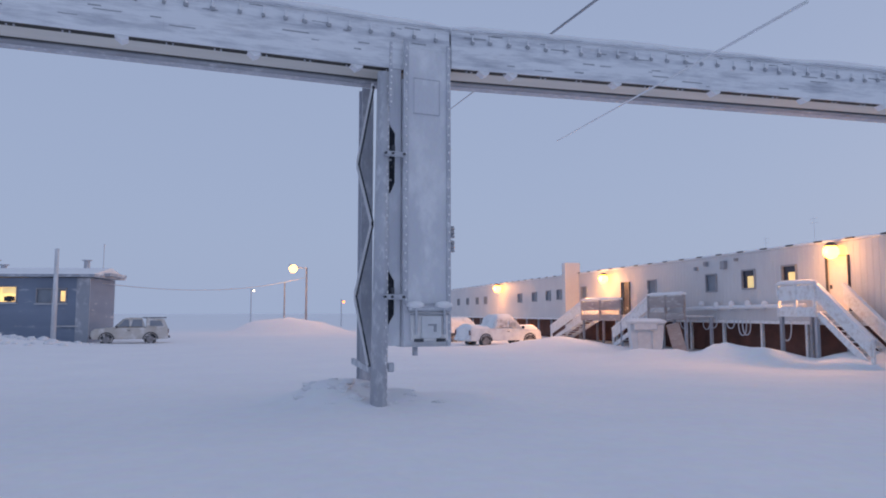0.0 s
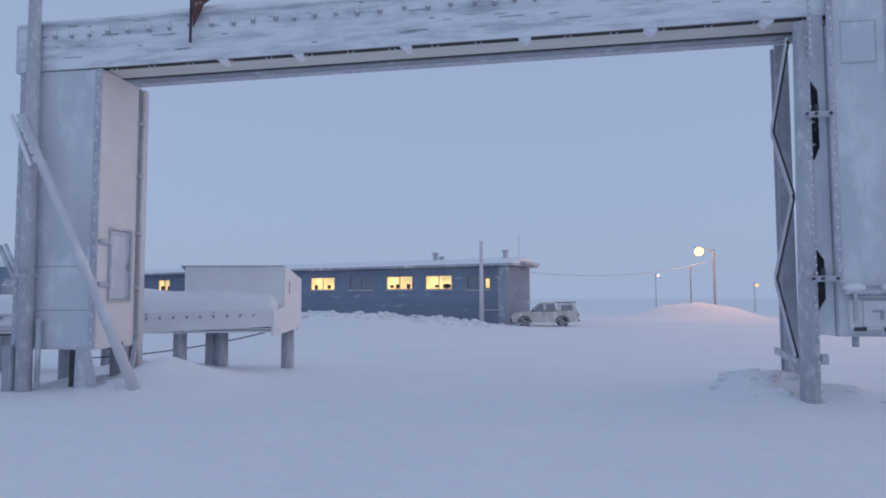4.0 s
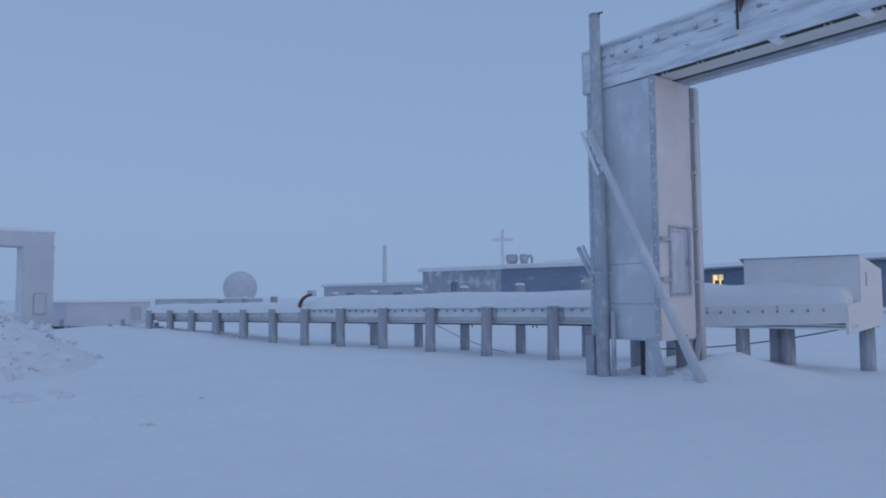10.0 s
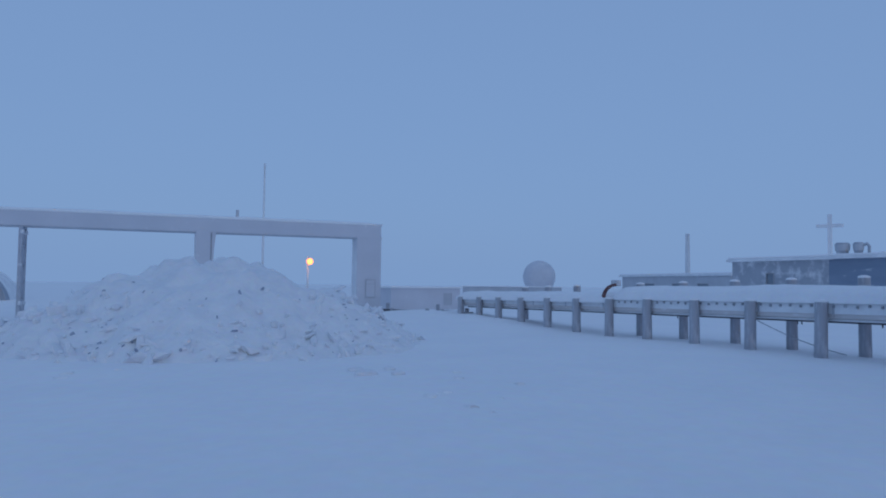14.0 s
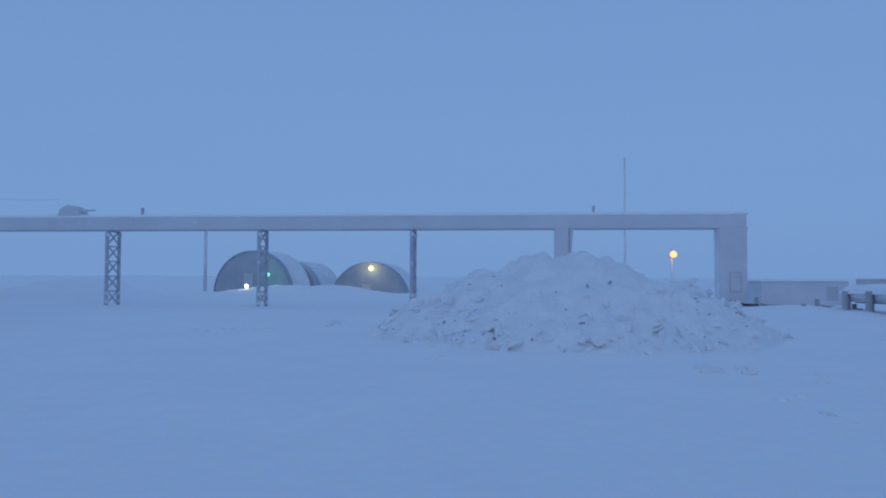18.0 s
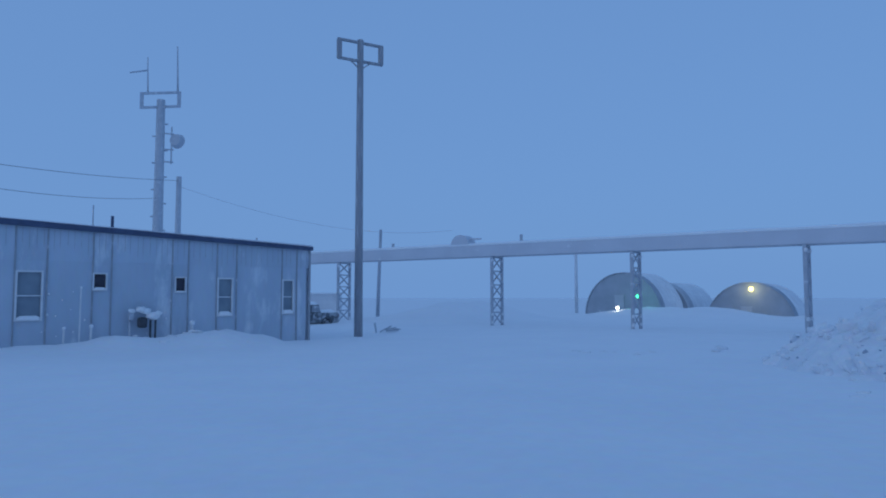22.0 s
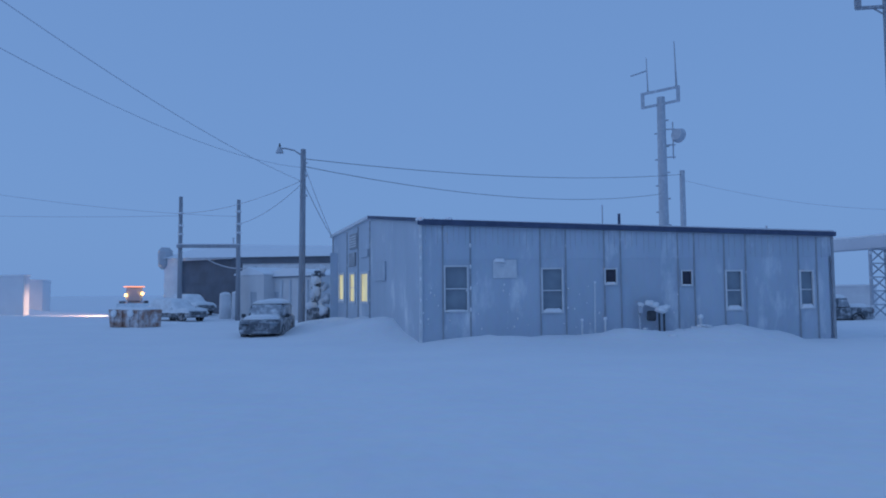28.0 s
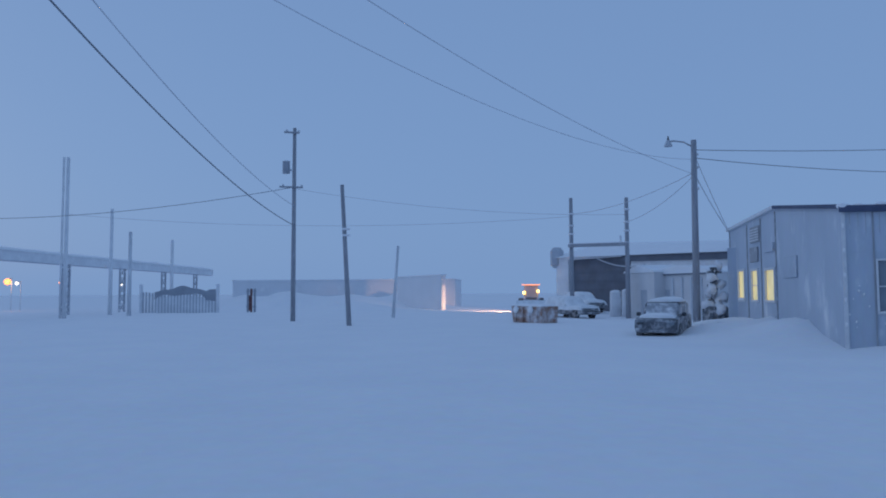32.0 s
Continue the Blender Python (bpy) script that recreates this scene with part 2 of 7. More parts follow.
CARDARK = material("frosted_dark_paint", (0.16, 0.18, 0.21), 0.5, dark=(0.1, 0.11, 0.13), scale=2, frost=0.62, frost_scale=3, bump=0.03, rime=(0.6, 0.62, 0.65))
TYRE = material("snowy_tyre_rubber", (0.07, 0.07, 0.08), 0.9, scale=6, frost=0.52, frost_scale=4)
RIM = material("dull_wheel_rim", (0.4, 0.4, 0.42), 0.5, 0.4, scale=5, frost=0.35)
ORANGE = material("orange_painted_steel", (0.38, 0.21, 0.15), 0.7, dark=(0.3, 0.17, 0.13), scale=2, frost=0.64, frost_scale=1.5, rime=(0.74, 0.74, 0.77))
DARKMETAL = material("dark_metal", (0.1, 0.11, 0.13), 0.5, 0.4, scale=5, frost=0.3)
SODIUM = glowing("sodium_lamp", (1.0, 0.5, 0.13), 7)
BAYDOOR = material("slate_bay_door", (0.17, 0.2, 0.25), 0.7, dark=(0.13, 0.15, 0.19), scale=0.8, bump=0.1)
# middle tone between near poles and FARPOLE, part of its paleness is haze
MIDPOLE = material("frosted_hazy_far_steel", (0.52, 0.55, 0.61), 0.85, dark=(0.44, 0.47, 0.53), scale=2, frost=0.35, frost_scale=3)
# close to the sky's tone, so haze over far walls is in the colour
FARWHITE = material("haze_white_wall", (0.83, 0.85, 0.89), 0.9, dark=(0.79, 0.81, 0.85), scale=0.5, bump=0.1)
ROOFTAR = material("rimed_dark_tarpaulin", (0.4, 0.43, 0.48), 0.8, dark=(0.33, 0.36, 0.41), scale=1.2, frost=0.25)
SODIUM_FAR = glowing("sodium_lamp_far", (1.0, 0.3, 0.1), 2.6)
GREENLAMP = glowing("green_lamp", (0.1, 1.0, 0.35), 3.0)
YELLOWLAMP = glowing("pale_yellow_lamp", (1.0, 0.8, 0.25), 4.0)
WHITELAMP = glowing("white_lamp", (1.0, 0.93, 0.8), 2.5)
LITWARM = glowing("lit_window_warm", (1.0, 0.82, 0.38), 0.85, 1.1, (0.75, 0.5, 0.24))
LITYELLOW = glowing("lit_window_blind", (1.0, 0.84, 0.42), 0.44, 0.8, (0.72, 0.6, 0.32))


# ---- mesh tools ----
def bxm(bm, c, s, m=None, bev=0.0):
    """A block of size s round c, edges rounded by bev."""
    r = bmesh.ops.create_cube(bm, size=1.0, matrix=Matrix.Translation(c) @ Matrix.Diagonal((*s, 1)))
    if bev:
        es = list({e for v in r["verts"] for e in v.link_edges})
        q = bmesh.ops.bevel(bm, geom=es, offset=bev, segments=1, affect="EDGES")
        vs = list({v for f in q["faces"] for v in f.verts})
        vs = list({v for f in q["faces"] for e in f.edges for g in e.link_faces for v in g.verts})
    else:
        vs = r["verts"]
    if m is not None:
        bmesh.ops.transform(bm, matrix=m, verts=vs)
    return vs


def rod(bm, p0, p1, r0, r1=None, seg=10):
    """A round bar from p0 to p1."""
    p0, p1 = Vector(p0), Vector(p1)
    d = p1 - p0
    q = d.to_track_quat("Z", "Y").to_matrix().to_4x4()
    bmesh.ops.create_cone(bm, cap_ends=True, segments=seg, radius1=r0, radius2=r0 if r1 is None else r1, depth=d.length,
                          matrix=Matrix.Translation((p0 + p1) / 2) @ q)


def beam(bm, p0, p1, w, h):
    """A square bar from p0 to p1, w wide and h high."""
    p0, p1 = Vector(p0), Vector(p1)
    d = p1 - p0
    q = d.to_track_quat("X", "Z").to_matrix().to_4x4()
    bmesh.ops.create_cube(bm, size=1.0, matrix=Matrix.Translation((p0 + p1) / 2) @ q @ Matrix.Diagonal((d.length, w, h, 1)))


def tube(bm, pts, r, seg=5):
    """A round line through pts, in one piece."""
    pts = [Vector(p) for p in pts]
    rings = []
    for i, p in enumerate(pts):
        d = (pts[min(i + 1, len(pts) - 1)] - pts[max(i - 1, 0)]).normalized()
        q = d.to_track_quat("Z", "Y").to_matrix()
        rings.append([bm.verts.new(p + q @ Vector((r * math.cos(2 * math.pi * k / seg), r * math.sin(2 * math.pi * k / seg), 0))) for k in range(seg)])
    for a, b in zip(rings[:-1], rings[1:]):
        for k in range(seg):
            bm.faces.new((a[k], a[(k + 1) % seg], b[(k + 1) % seg], b[k]))
    bm.faces.new(rings[0])
    bm.faces.new(rings[-1][::-1])


def sag(a, b, drop, n=16):
    a, b = Vector(a), Vector(b)
    return [a.lerp(b, i / n) - Vector((0, 0, drop * 4 * (i / n) * (1 - i / n))) for i in range(n + 1)]


def prism(bm, poly, y0, y1):
    """A polygon of (x, z) drawn out along y."""
    a = [bm.verts.new((x, y0, z)) for x, z in poly]
    b = [bm.verts.new((x, y1, z)) for x, z in poly]
    n = len(poly)
    bm.faces.new(a)
    bm.faces.new(b[::-1])
    for i in range(n):
        bm.faces.new((a[i], b[i], b[(i + 1) % n], a[(i + 1) % n]))


def part(name, bm, mat, parent=None, label="", smooth=False):
    bmesh.ops.recalc_face_normals(bm, faces=bm.faces)
    me = bpy.data.meshes.new(name)
    bm.to_mesh(me)
    bm.free()
    me.materials.append(mat)
    if smooth:
        for p in me.polygons:
            p.use_smooth = True
    ob = new(name, me)
    if parent is not None:
        ob.parent = parent
    if label:
        ob["label"] = label
    return ob


def thing(name, m, label, category, group="", kind=""):
    e = new(name)
    e.empty_display_size = 0.2
    e.matrix_basis = m
    return tagged(e, label, category, group, kind)


def block(name, c, s, mat, parent=None, bev=0.0, label="", m=None):
    bm = bmesh.new()
    bxm(bm, c, s, m, bev)
    return part(name, bm, mat, parent, label)


def bar(name, p0, p1, r, mat, parent=None, r1=None, seg=10, label=""):
    bm = bmesh.new()
    rod(bm, p0, p1, r, r1, seg)
    return part(name, bm, mat, parent, label, smooth=seg > 8)


def pierced(bm, length, z0, top, thick, holes, y=0.0):
    """A wall along x, from y to y + thick, in one piece, with a sloping top and real openings (x0, x1, z0, z1)."""
    xs = sorted({0.0, length, *[h[0] for h in holes], *[h[1] for h in holes]})
    zs = sorted({z0, *[h[2] for h in holes if h[2] > z0], *[h[3] for h in holes]})
    nx, nz = len(xs) - 1, len(zs)
    open_ = {(i, j) for i in range(nx) for j in range(nz - 1) for h in holes
             if h[0] <= xs[i] + 1e-6 and h[1] >= xs[i + 1] - 1e-6 and h[2] <= zs[j] + 1e-6 and h[3] >= zs[j + 1] - 1e-6}
    solid = {(i, j) for i in range(nx) for j in range(nz)} - open_
    made = {}

    def v(i, j, k):
        if (i, j, k) not in made:
            made[i, j, k] = bm.verts.new((xs[i], y + k * thick, zs[j] if j < nz else top(xs[i])))
        return made[i, j, k]

    for i, j in sorted(solid):
        for k in (0, 1):
            bm.faces.new((v(i, j, k), v(i + 1, j, k), v(i + 1, j + 1, k), v(i, j + 1, k)))
        for di, dj, p, q in ((-1, 0, (i, j), (i, j + 1)), (1, 0, (i + 1, j), (i + 1, j + 1)), (0, -1, (i, j), (i + 1, j)), (0, 1, (i, j + 1), (i + 1, j + 1))):
            if (i + di, j + dj) not in solid:
                bm.faces.new((v(*p, 0), v(*q, 0), v(*q, 1), v(*p, 1)))


def snowy_ridge(name, length, width, height, mat, parent, seed=0, n=24, label="lumpy snow cap", rough=0.28):
    """A rounded, uneven cap of snow along x."""
    bm = bmesh.new()
    rows = []
    for i in range(n + 1):
        x = length * i / n
        k = 0.92 + rough * noise.noise((x * 0.5 + seed, seed * 3.1, 0))
        e = min(1.0, min(i, n - i) / 1.5 + 0.5)
        row = []
        for j in range(9):
            a = math.pi * j / 8
            yy = -math.cos(a) * width / 2
            zz = math.sin(a) ** 0.8 * height * k * e + 0.02 * noise.noise((x * 2, yy * 3, seed))
            row.append(bm.verts.new((x, yy, zz if 0 < j < 8 else -0.02)))
        rows.append(row)
    for r0, r1 in zip(rows[:-1], rows[1:]):
        for j in range(8):
            bm.faces.new((r0[j], r0[j + 1], r1[j + 1], r1[j]))
    bm.faces.new(rows[0])
    bm.faces.new(rows[-1][::-1])
    return part(name, bm, mat, parent, label, smooth=True)


# ---- the ground: one snow sheet to the horizon, with drifts ----
DRIFTS = [(-2.35, 15.7, 0.7, 0.34), (-1.75, 16.3, 0.6, 0.3), (-3.0, 15.9, 0.6, 0.2), (-0.9, 16.3, 0.5, 0.16), (-16.4, 10.2, 0.6, 0.16), (-14.2, 10.9, 0.7, 0.3), (-12.9, 11.2, 0.8, 0.2), (-2.6, 17.0, 1.3, 0.32), (0.2, 16.9, 1.6, 0.16), (-14.5, 11.6, 1.6, 0.42), (-17.3, 13.0, 2.0, 0.3), (9.7, -33.6, 2.5, 0.72), (12.8, -37.5, 3.6, 0.75), (15.6, -41.0, 2.5, 0.4), (7.2, -29.9, 0.8, -0.12), (5.0, -30.0, 1.5, 0.14), (1.2, -30.5, 1.3, 0.22), (-0.5, -30.9, 1.3, 0.14), (3.4, -30.0, 1.3, 0.14),
          (-4.4, -31.7, 1.8, 0.55), (-1.6, -30.9, 1.6, 0.4), (-6.3, -32.2, 1.3, 0.45), (-7.6, -32.3, 0.7, 0.25), (3.0, -28.9, 2.0, 0.22),
          (11.7, 30.2, 1.15, 0.8), (10.5, 32.3, 1.1, 0.35), (9.0, 33.2, 1.0, 0.3), (12.6, 29.0, 0.9, 0.35), (8.6, 32.0, 1.5, 0.2), (7.2, 42.3, 2.6, 0.55), (7.6, 38.9, 1.6, 0.2), (15.4, 26.4, 1.3, 0.7), (13.4, 28.4, 1.3, 0.45), (5.2, 44.0, 2.0, 0.2),
          (-32.0, 43.0, 5.0, 0.74), (-39.0, 43.5, 5.0, 0.85), (-26.5, 44.5, 3.5, 0.42), (-15.4, 71.0, 3.0, 1.3), (-12.3, 72.0, 2.6, 0.95), (-18.4, 71.0, 2.6, 0.8),
          (-28.0, -56.5, 5.5, 1.15), (-33.0, -57.0, 5.0, 1.05), (-52.0, -58.5, 6.0, 0.9), (-58.0, -54.0, 5.0, 0.8), (-38.0, -3.0, 5.0, 0.35),
          # drifts from (72, -70) to (93, -57) are added, paling a wall for haze
          (-44.0, -6.5, 5.0, 0.45), (-30.0, -16.0, 6.0, 0.3), (72.0, -70.0, 5.0, 1.9), (79.0, -66.0, 5.0, 2.1), (86.0, -61.0, 5.0, 2.1), (93.0, -57.0, 5.0, 1.9), (66.0, -56.0, 5.0, 1.0), (60.0, -49.0, 6.0, 0.5), (35.7, -57.9, 3.6, 0.4)]


def ground_z(x, y):
    z = 0.07 * noise.noise((x * 0.12, y * 0.12, 3.0)) + 0.03 * noise.noise((x * 0.35, y * 0.6, 8.0)) + 0.012 * noise.noise((x * 1.5, y * 2.4, 2.0))
    r = math.hypot(x, y)
    z *= min(1.0, r / 6.0)
    for cx, cy, w, h in DRIFTS:
        d2 = ((x - cx) ** 2 + (y - cy) ** 2) / (w * w)
        if d2 < 9:
            z += h * math.exp(-d2 * 1.2) * (1 + 0.25 * noise.noise((x * 0.8, y * 0.8, 1.0)) + 0.2 * noise.noise((x * 2.1, y * 2.1, 4.0)))
    return z


def build_ground():
    rings = [0.0]
    r, step = 1.2, 0.3
    while r < 3500:
        rings.append(r)
        step = 0.26 if r < 27 else (0.5 if r < 50 else (0.9 if r < 85 else step * 1.22))
        r += step
    n = 420
    vs, fs = [(0.0, 0.0, ground_z(0, 0))], []
    for r in rings[1:]:
        for i in range(n):
            a = 2 * math.pi * i / n
            x, y = r * math.cos(a), r * math.sin(a)
            vs.append((x, y, ground_z(x, y) if r < 130 else 0.0))
    for i in range(n):
        fs.append((0, 1 + i, 1 + (i + 1) % n))
    for k in range(len(rings) - 2):
        o = 1 + k * n
        for i in range(n):
            j = (i + 1) % n
            fs.append((o + i, o + n + i, o + n + j, o + j))
    me = bpy.data.meshes.new("ground")
    me.from_pydata(vs, [], fs)
    for p in me.polygons:
        p.use_smooth = True
    me.materials.append(SNOW)
    tagged(new("ground", me), "wind-packed snow field with soft drifts", "snow ground", kind="structure")


build_ground()


# ---- the raised utilidor over the road ----
M_ARCH = pose(-16.3, 9.15, 0, 0, 0, 22.69)
M_EAST = pose(0.12, 15.95, 0, 0, 0, 13.9)


def riveted_strip(name, x, y, z0, z1, w, parent, step=0.3):
    bm = bmesh.new()
    bxm(bm, (x, y, (z0 + z1) / 2), (w, 0.03, z1 - z0), None, 0.006)
    ob = part(name, bm, STEEL, parent, "riveted corner angle with rime")
    z = z0 + 0.1
    while z < z1:
        bm = bmesh.new()
        bmesh.ops.create_icosphere(bm, subdivisions=1, radius=0.026, matrix=Matrix.Translation((x + 0.012 * math.sin(z * 9), y - 0.02, z)) @ Matrix.Diagonal((1, 0.8, 1.2, 1)))
        part("rivet", bm, SNOWCAP, ob, smooth=True)
        z += step
    return ob


def duct_span(parent, x0, x1, z0, z1, deep, seed, brackets):
    """One boxed span: face boards, roof, soffit with its gaps, back channel, hooks and brackets."""
    mid, ln = (x0 + x1) / 2, x1 - x0
    n = max(2, round(ln / 6.1))
    for k in range(n):
        block("face_sheet", (x0 + ln * (k + 0.5) / n, 0.03, (z0 + z1) / 2), (ln / n - 0.002, 0.06, z1 - z0), FASCIA, parent, 0.0, "rimed fascia sheet")
    rnd = random.Random(seed + 40)
    for k in range(int(ln * 2.6)):
        # overlapping laps of the weathered edge sheets
        block("edge_lap", (x0 + 0.3 + (ln - 0.8) * rnd.random(), -0.004, z1 - 0.06 - 0.8 * rnd.random() ** 1.6), (0.1 + 0.5 * rnd.random() ** 2, 0.01, 0.01 + 0.018 * rnd.random()), HUT_TRIM, parent)
    block("roof_deck", (mid, deep / 2, z1 - 0.04), (ln, deep - 0.14, 0.07), PANEL, parent)
    block("roof_lip", (mid, -0.03, z1 + 0.02), (ln, 0.1, 0.05), FASCIA, parent, 0.01)
    block("back_face", (mid, deep - 0.03, (z0 + z1) / 2), (ln, 0.06, z1 - z0), PANEL, parent)
    # flush dark strips paint the shade of the recessed slots
    block("gap_shade_strip", (mid, 0.17, z0 + 0.02), (ln, 0.18, 0.04), SLOT, parent)
    block("soffit", (mid, 0.55, z0 + 0.02), (ln, 0.58, 0.05), UNDER, parent)
    block("gap_shade_strip", (mid, 0.9, z0 + 0.02), (ln, 0.12, 0.04), SLOT, parent)
    x = x0 + 0.4
    while x < x1 - 0.3:
        block("slot_bolt", (x, 0.16, z0 - 0.01), (0.03, 0.05, 0.04), STEEL, parent)
        block("slot_bolt", (x + 0.12, 0.16, z0 - 0.01), (0.03, 0.05, 0.04), STEEL, parent)
        x += 0.92
    block("back_channel", (mid, 1.07, z0 + 0.01), (ln, 0.2, 0.08), HUT_TRIM, parent, 0.01)
    block("back_channel", (mid, deep - 0.17, z0 + 0.0), (ln, 0.3, 0.07), STEEL, parent, 0.01)
    bar("conduit", (x0, deep - 0.33, z0 - 0.01), (x1, deep - 0.33, z0 - 0.01), 0.025, HUT_TRIM, parent)
    x = x0 + 0.5
    rnd = random.Random(seed)
    while x < x1 - 0.2:
        bm = bmesh.new()
        bxm(bm, (0, -0.035, 0), (0.06 + 0.04 * rnd.random(), 0.07, 0.09), None, 0.015)
        ob = part("hook", bm, HUT_TRIM, parent, "dark hook under rime")
        bm = bmesh.new()
        bxm(bm, (0.0, -0.03, 0.1), (0.03, 0.05, 0.14), None, 0.01)
        bxm(bm, (0.01, -0.05, 0.035), (0.06, 0.06, 0.04), None, 0.01)
        part("rime_crust", bm, SNOWCAP, ob)
        ob.location = (x, 0, z1 - 0.26 - 0.05 * rnd.random())
        x += 0.4 + 0.13 * rnd.random()
    for x in brackets:
        bm = bmesh.new()
        prism(bm, [(-0.2, 0.14), (0.2, 0.14), (0.2, -0.03), (0.08, -0.09)], 0.04, 0.3)
        part("bracket", bm, SNOWCAP, parent, "snow-plastered wedge bracket").location = (x, 0, z0 - 0.02)
    cap = snowy_ridge("snow_cap", ln, deep + 0.05, 0.34, SNOWCAP, parent, seed, 40)
    cap.location = (x0, deep / 2, z1 - 0.01)


def west_leg(parent):
    # boxed shaft with four sheets and riveted corners
    x0, x1, y0, y1, z0, z1 = -0.5, 1.5, 0.06, 1.6, 0.96, 7.2
    for k, (a, b) in enumerate(((z0, 1.78), (1.78, 2.75), (2.75, z1))):
        block("front_sheet", ((x0 + x1) / 2, y0 + 0.003 * k, (a + b) / 2), (x1 - x0, 0.05, b - a - 0.008), PANEL, parent, 0.005)
    # side with the access door's opening
    bm = bmesh.new()
    pierced(bm, y1 - y0 - 0.06, z0, lambda v: z1, 0.05, [(0.36, 1.2, 1.98, 3.64)])
    bmesh.ops.transform(bm, matrix=Matrix.Translation((x1, y0 + 0.03, 0)) @ Matrix.Rotation(radians(90), 4, "Z"), verts=bm.verts)
    part("side_sheet", bm, CREAM, parent, "cream painted side of the shaft")
    block("west_sheet", (x0 + 0.025, (y0 + y1) / 2, (z0 + z1) / 2), (0.05, y1 - y0 - 0.06, z1 - z0), PANEL, parent)
    block("back_sheet", ((x0 + x1) / 2, y1, (z0 + z1) / 2), (x1 - x0, 0.05, z1 - z0), PANEL, parent)
    block("floor_sheet", ((x0 + x1) / 2, (y0 + y1) / 2, z0 - 0.02), (x1 - x0, y1 - y0, 0.05), PANEL, parent)
    riveted_strip("corner_angle", x1 - 0.06, y0 - 0.035, z0, z1, 0.16, parent)
    riveted_strip("corner_angle", x0 + 0.05, y0 - 0.035, z0, z1, 0.12, parent)
    block("gasket", (x1 + 0.02, y1 - 0.07, 4.0), (0.05, 0.035, 6.3), HUT_TRIM, parent, 0.0, "dark rubber gasket strip")
    for z in (2.3, 3.6, 5.0, 6.3):
        block("pipe_clamp", (x1 + 0.05, y1, z), (0.12, 0.26, 0.08), STEEL, parent, 0.01)
    bar("corner_pipe", (x1 + 0.05, y1 + 0.06, 0.2), (x1 + 0.05, y1 + 0.06, 7.15), 0.075, CREAM, parent, label="cream pipe up the shaft's edge")
    bar("thin_pipe", (x1 + 0.03, y1 + 0.2, 0.4), (x1 + 0.03, y1 + 0.2, 7.15), 0.045, WHITE_TRIM, parent)
    door = block("door", (x1 - 0.02, y0 + 0.81, 2.81), (0.04, 0.78, 1.58), PANEL, parent, 0.008, "grey recessed access door")
    for c, s in (((0, -0.4, 0), (0.07, 0.05, 1.68)), ((0, 0.4, 0), (0.07, 0.05, 1.68)), ((0, 0, 0.82), (0.07, 0.75, 0.05)), ((0, 0, -0.82), (0.07, 0.75, 0.05))):
        block("door_frame", (x1 + 0.03 + c[0], y0 + 0.81 + c[1], 2.81 + c[2]), s, STEEL, door)
    block("panel_seam", (x1 + 0.004, y0 + 1.08, 2.81), (0.012, 0.025, 1.5), STEEL, door)
    block("panel_seam", (x1 + 0.004, y0 + 0.81, 3.5), (0.012, 0.56, 0.025), STEEL, door)
    for z in (2.35, 3.3):
        block("hinge", (x1 + 0.04, y0 + 0.2, z), (0.05, 0.36, 0.11), STEEL, door, 0.015)
    block("handle", (x1 + 0.07, y0 + 1.15, 2.78), (0.06, 0.05, 0.16), STEEL, door)
    # slanted inner foot of the pipe
    bm = bmesh.new()
    beam(bm, (x1 + 0.0, y1 + 0.1, 1.3), (x1 + 0.12, y1 - 0.35, 0.2), 0.09, 0.12)
    part("pipe_foot", bm, STEEL, parent)
    block("junction_box", (x1 - 0.1, y0 + 0.9, 0.95), (0.24, 0.3, 0.16), DARKMETAL, parent, 0.02)
    # feet under the shaft
    bm = bmesh.new()
    prism(bm, [(1.05, -0.2), (1.62, -0.05), (1.4, 0.98), (1.08, 0.98)], 0.02, 0.07)
    part("foot_plate", bm, STEEL, parent, "bent frosted foot plate")
    block("timber_foot", (0.92, 0.4, 0.42), (0.34, 0.3, 1.15), DARKMETAL, parent, 0.02, "dark timber foot")
    for x, y in ((1.42, 1.1), (1.3, 1.5), (-0.2, 1.5)):
        block("timber_foot", (x, y, 0.42), (0.3, 0.3, 1.0), POST, parent, 0.02)


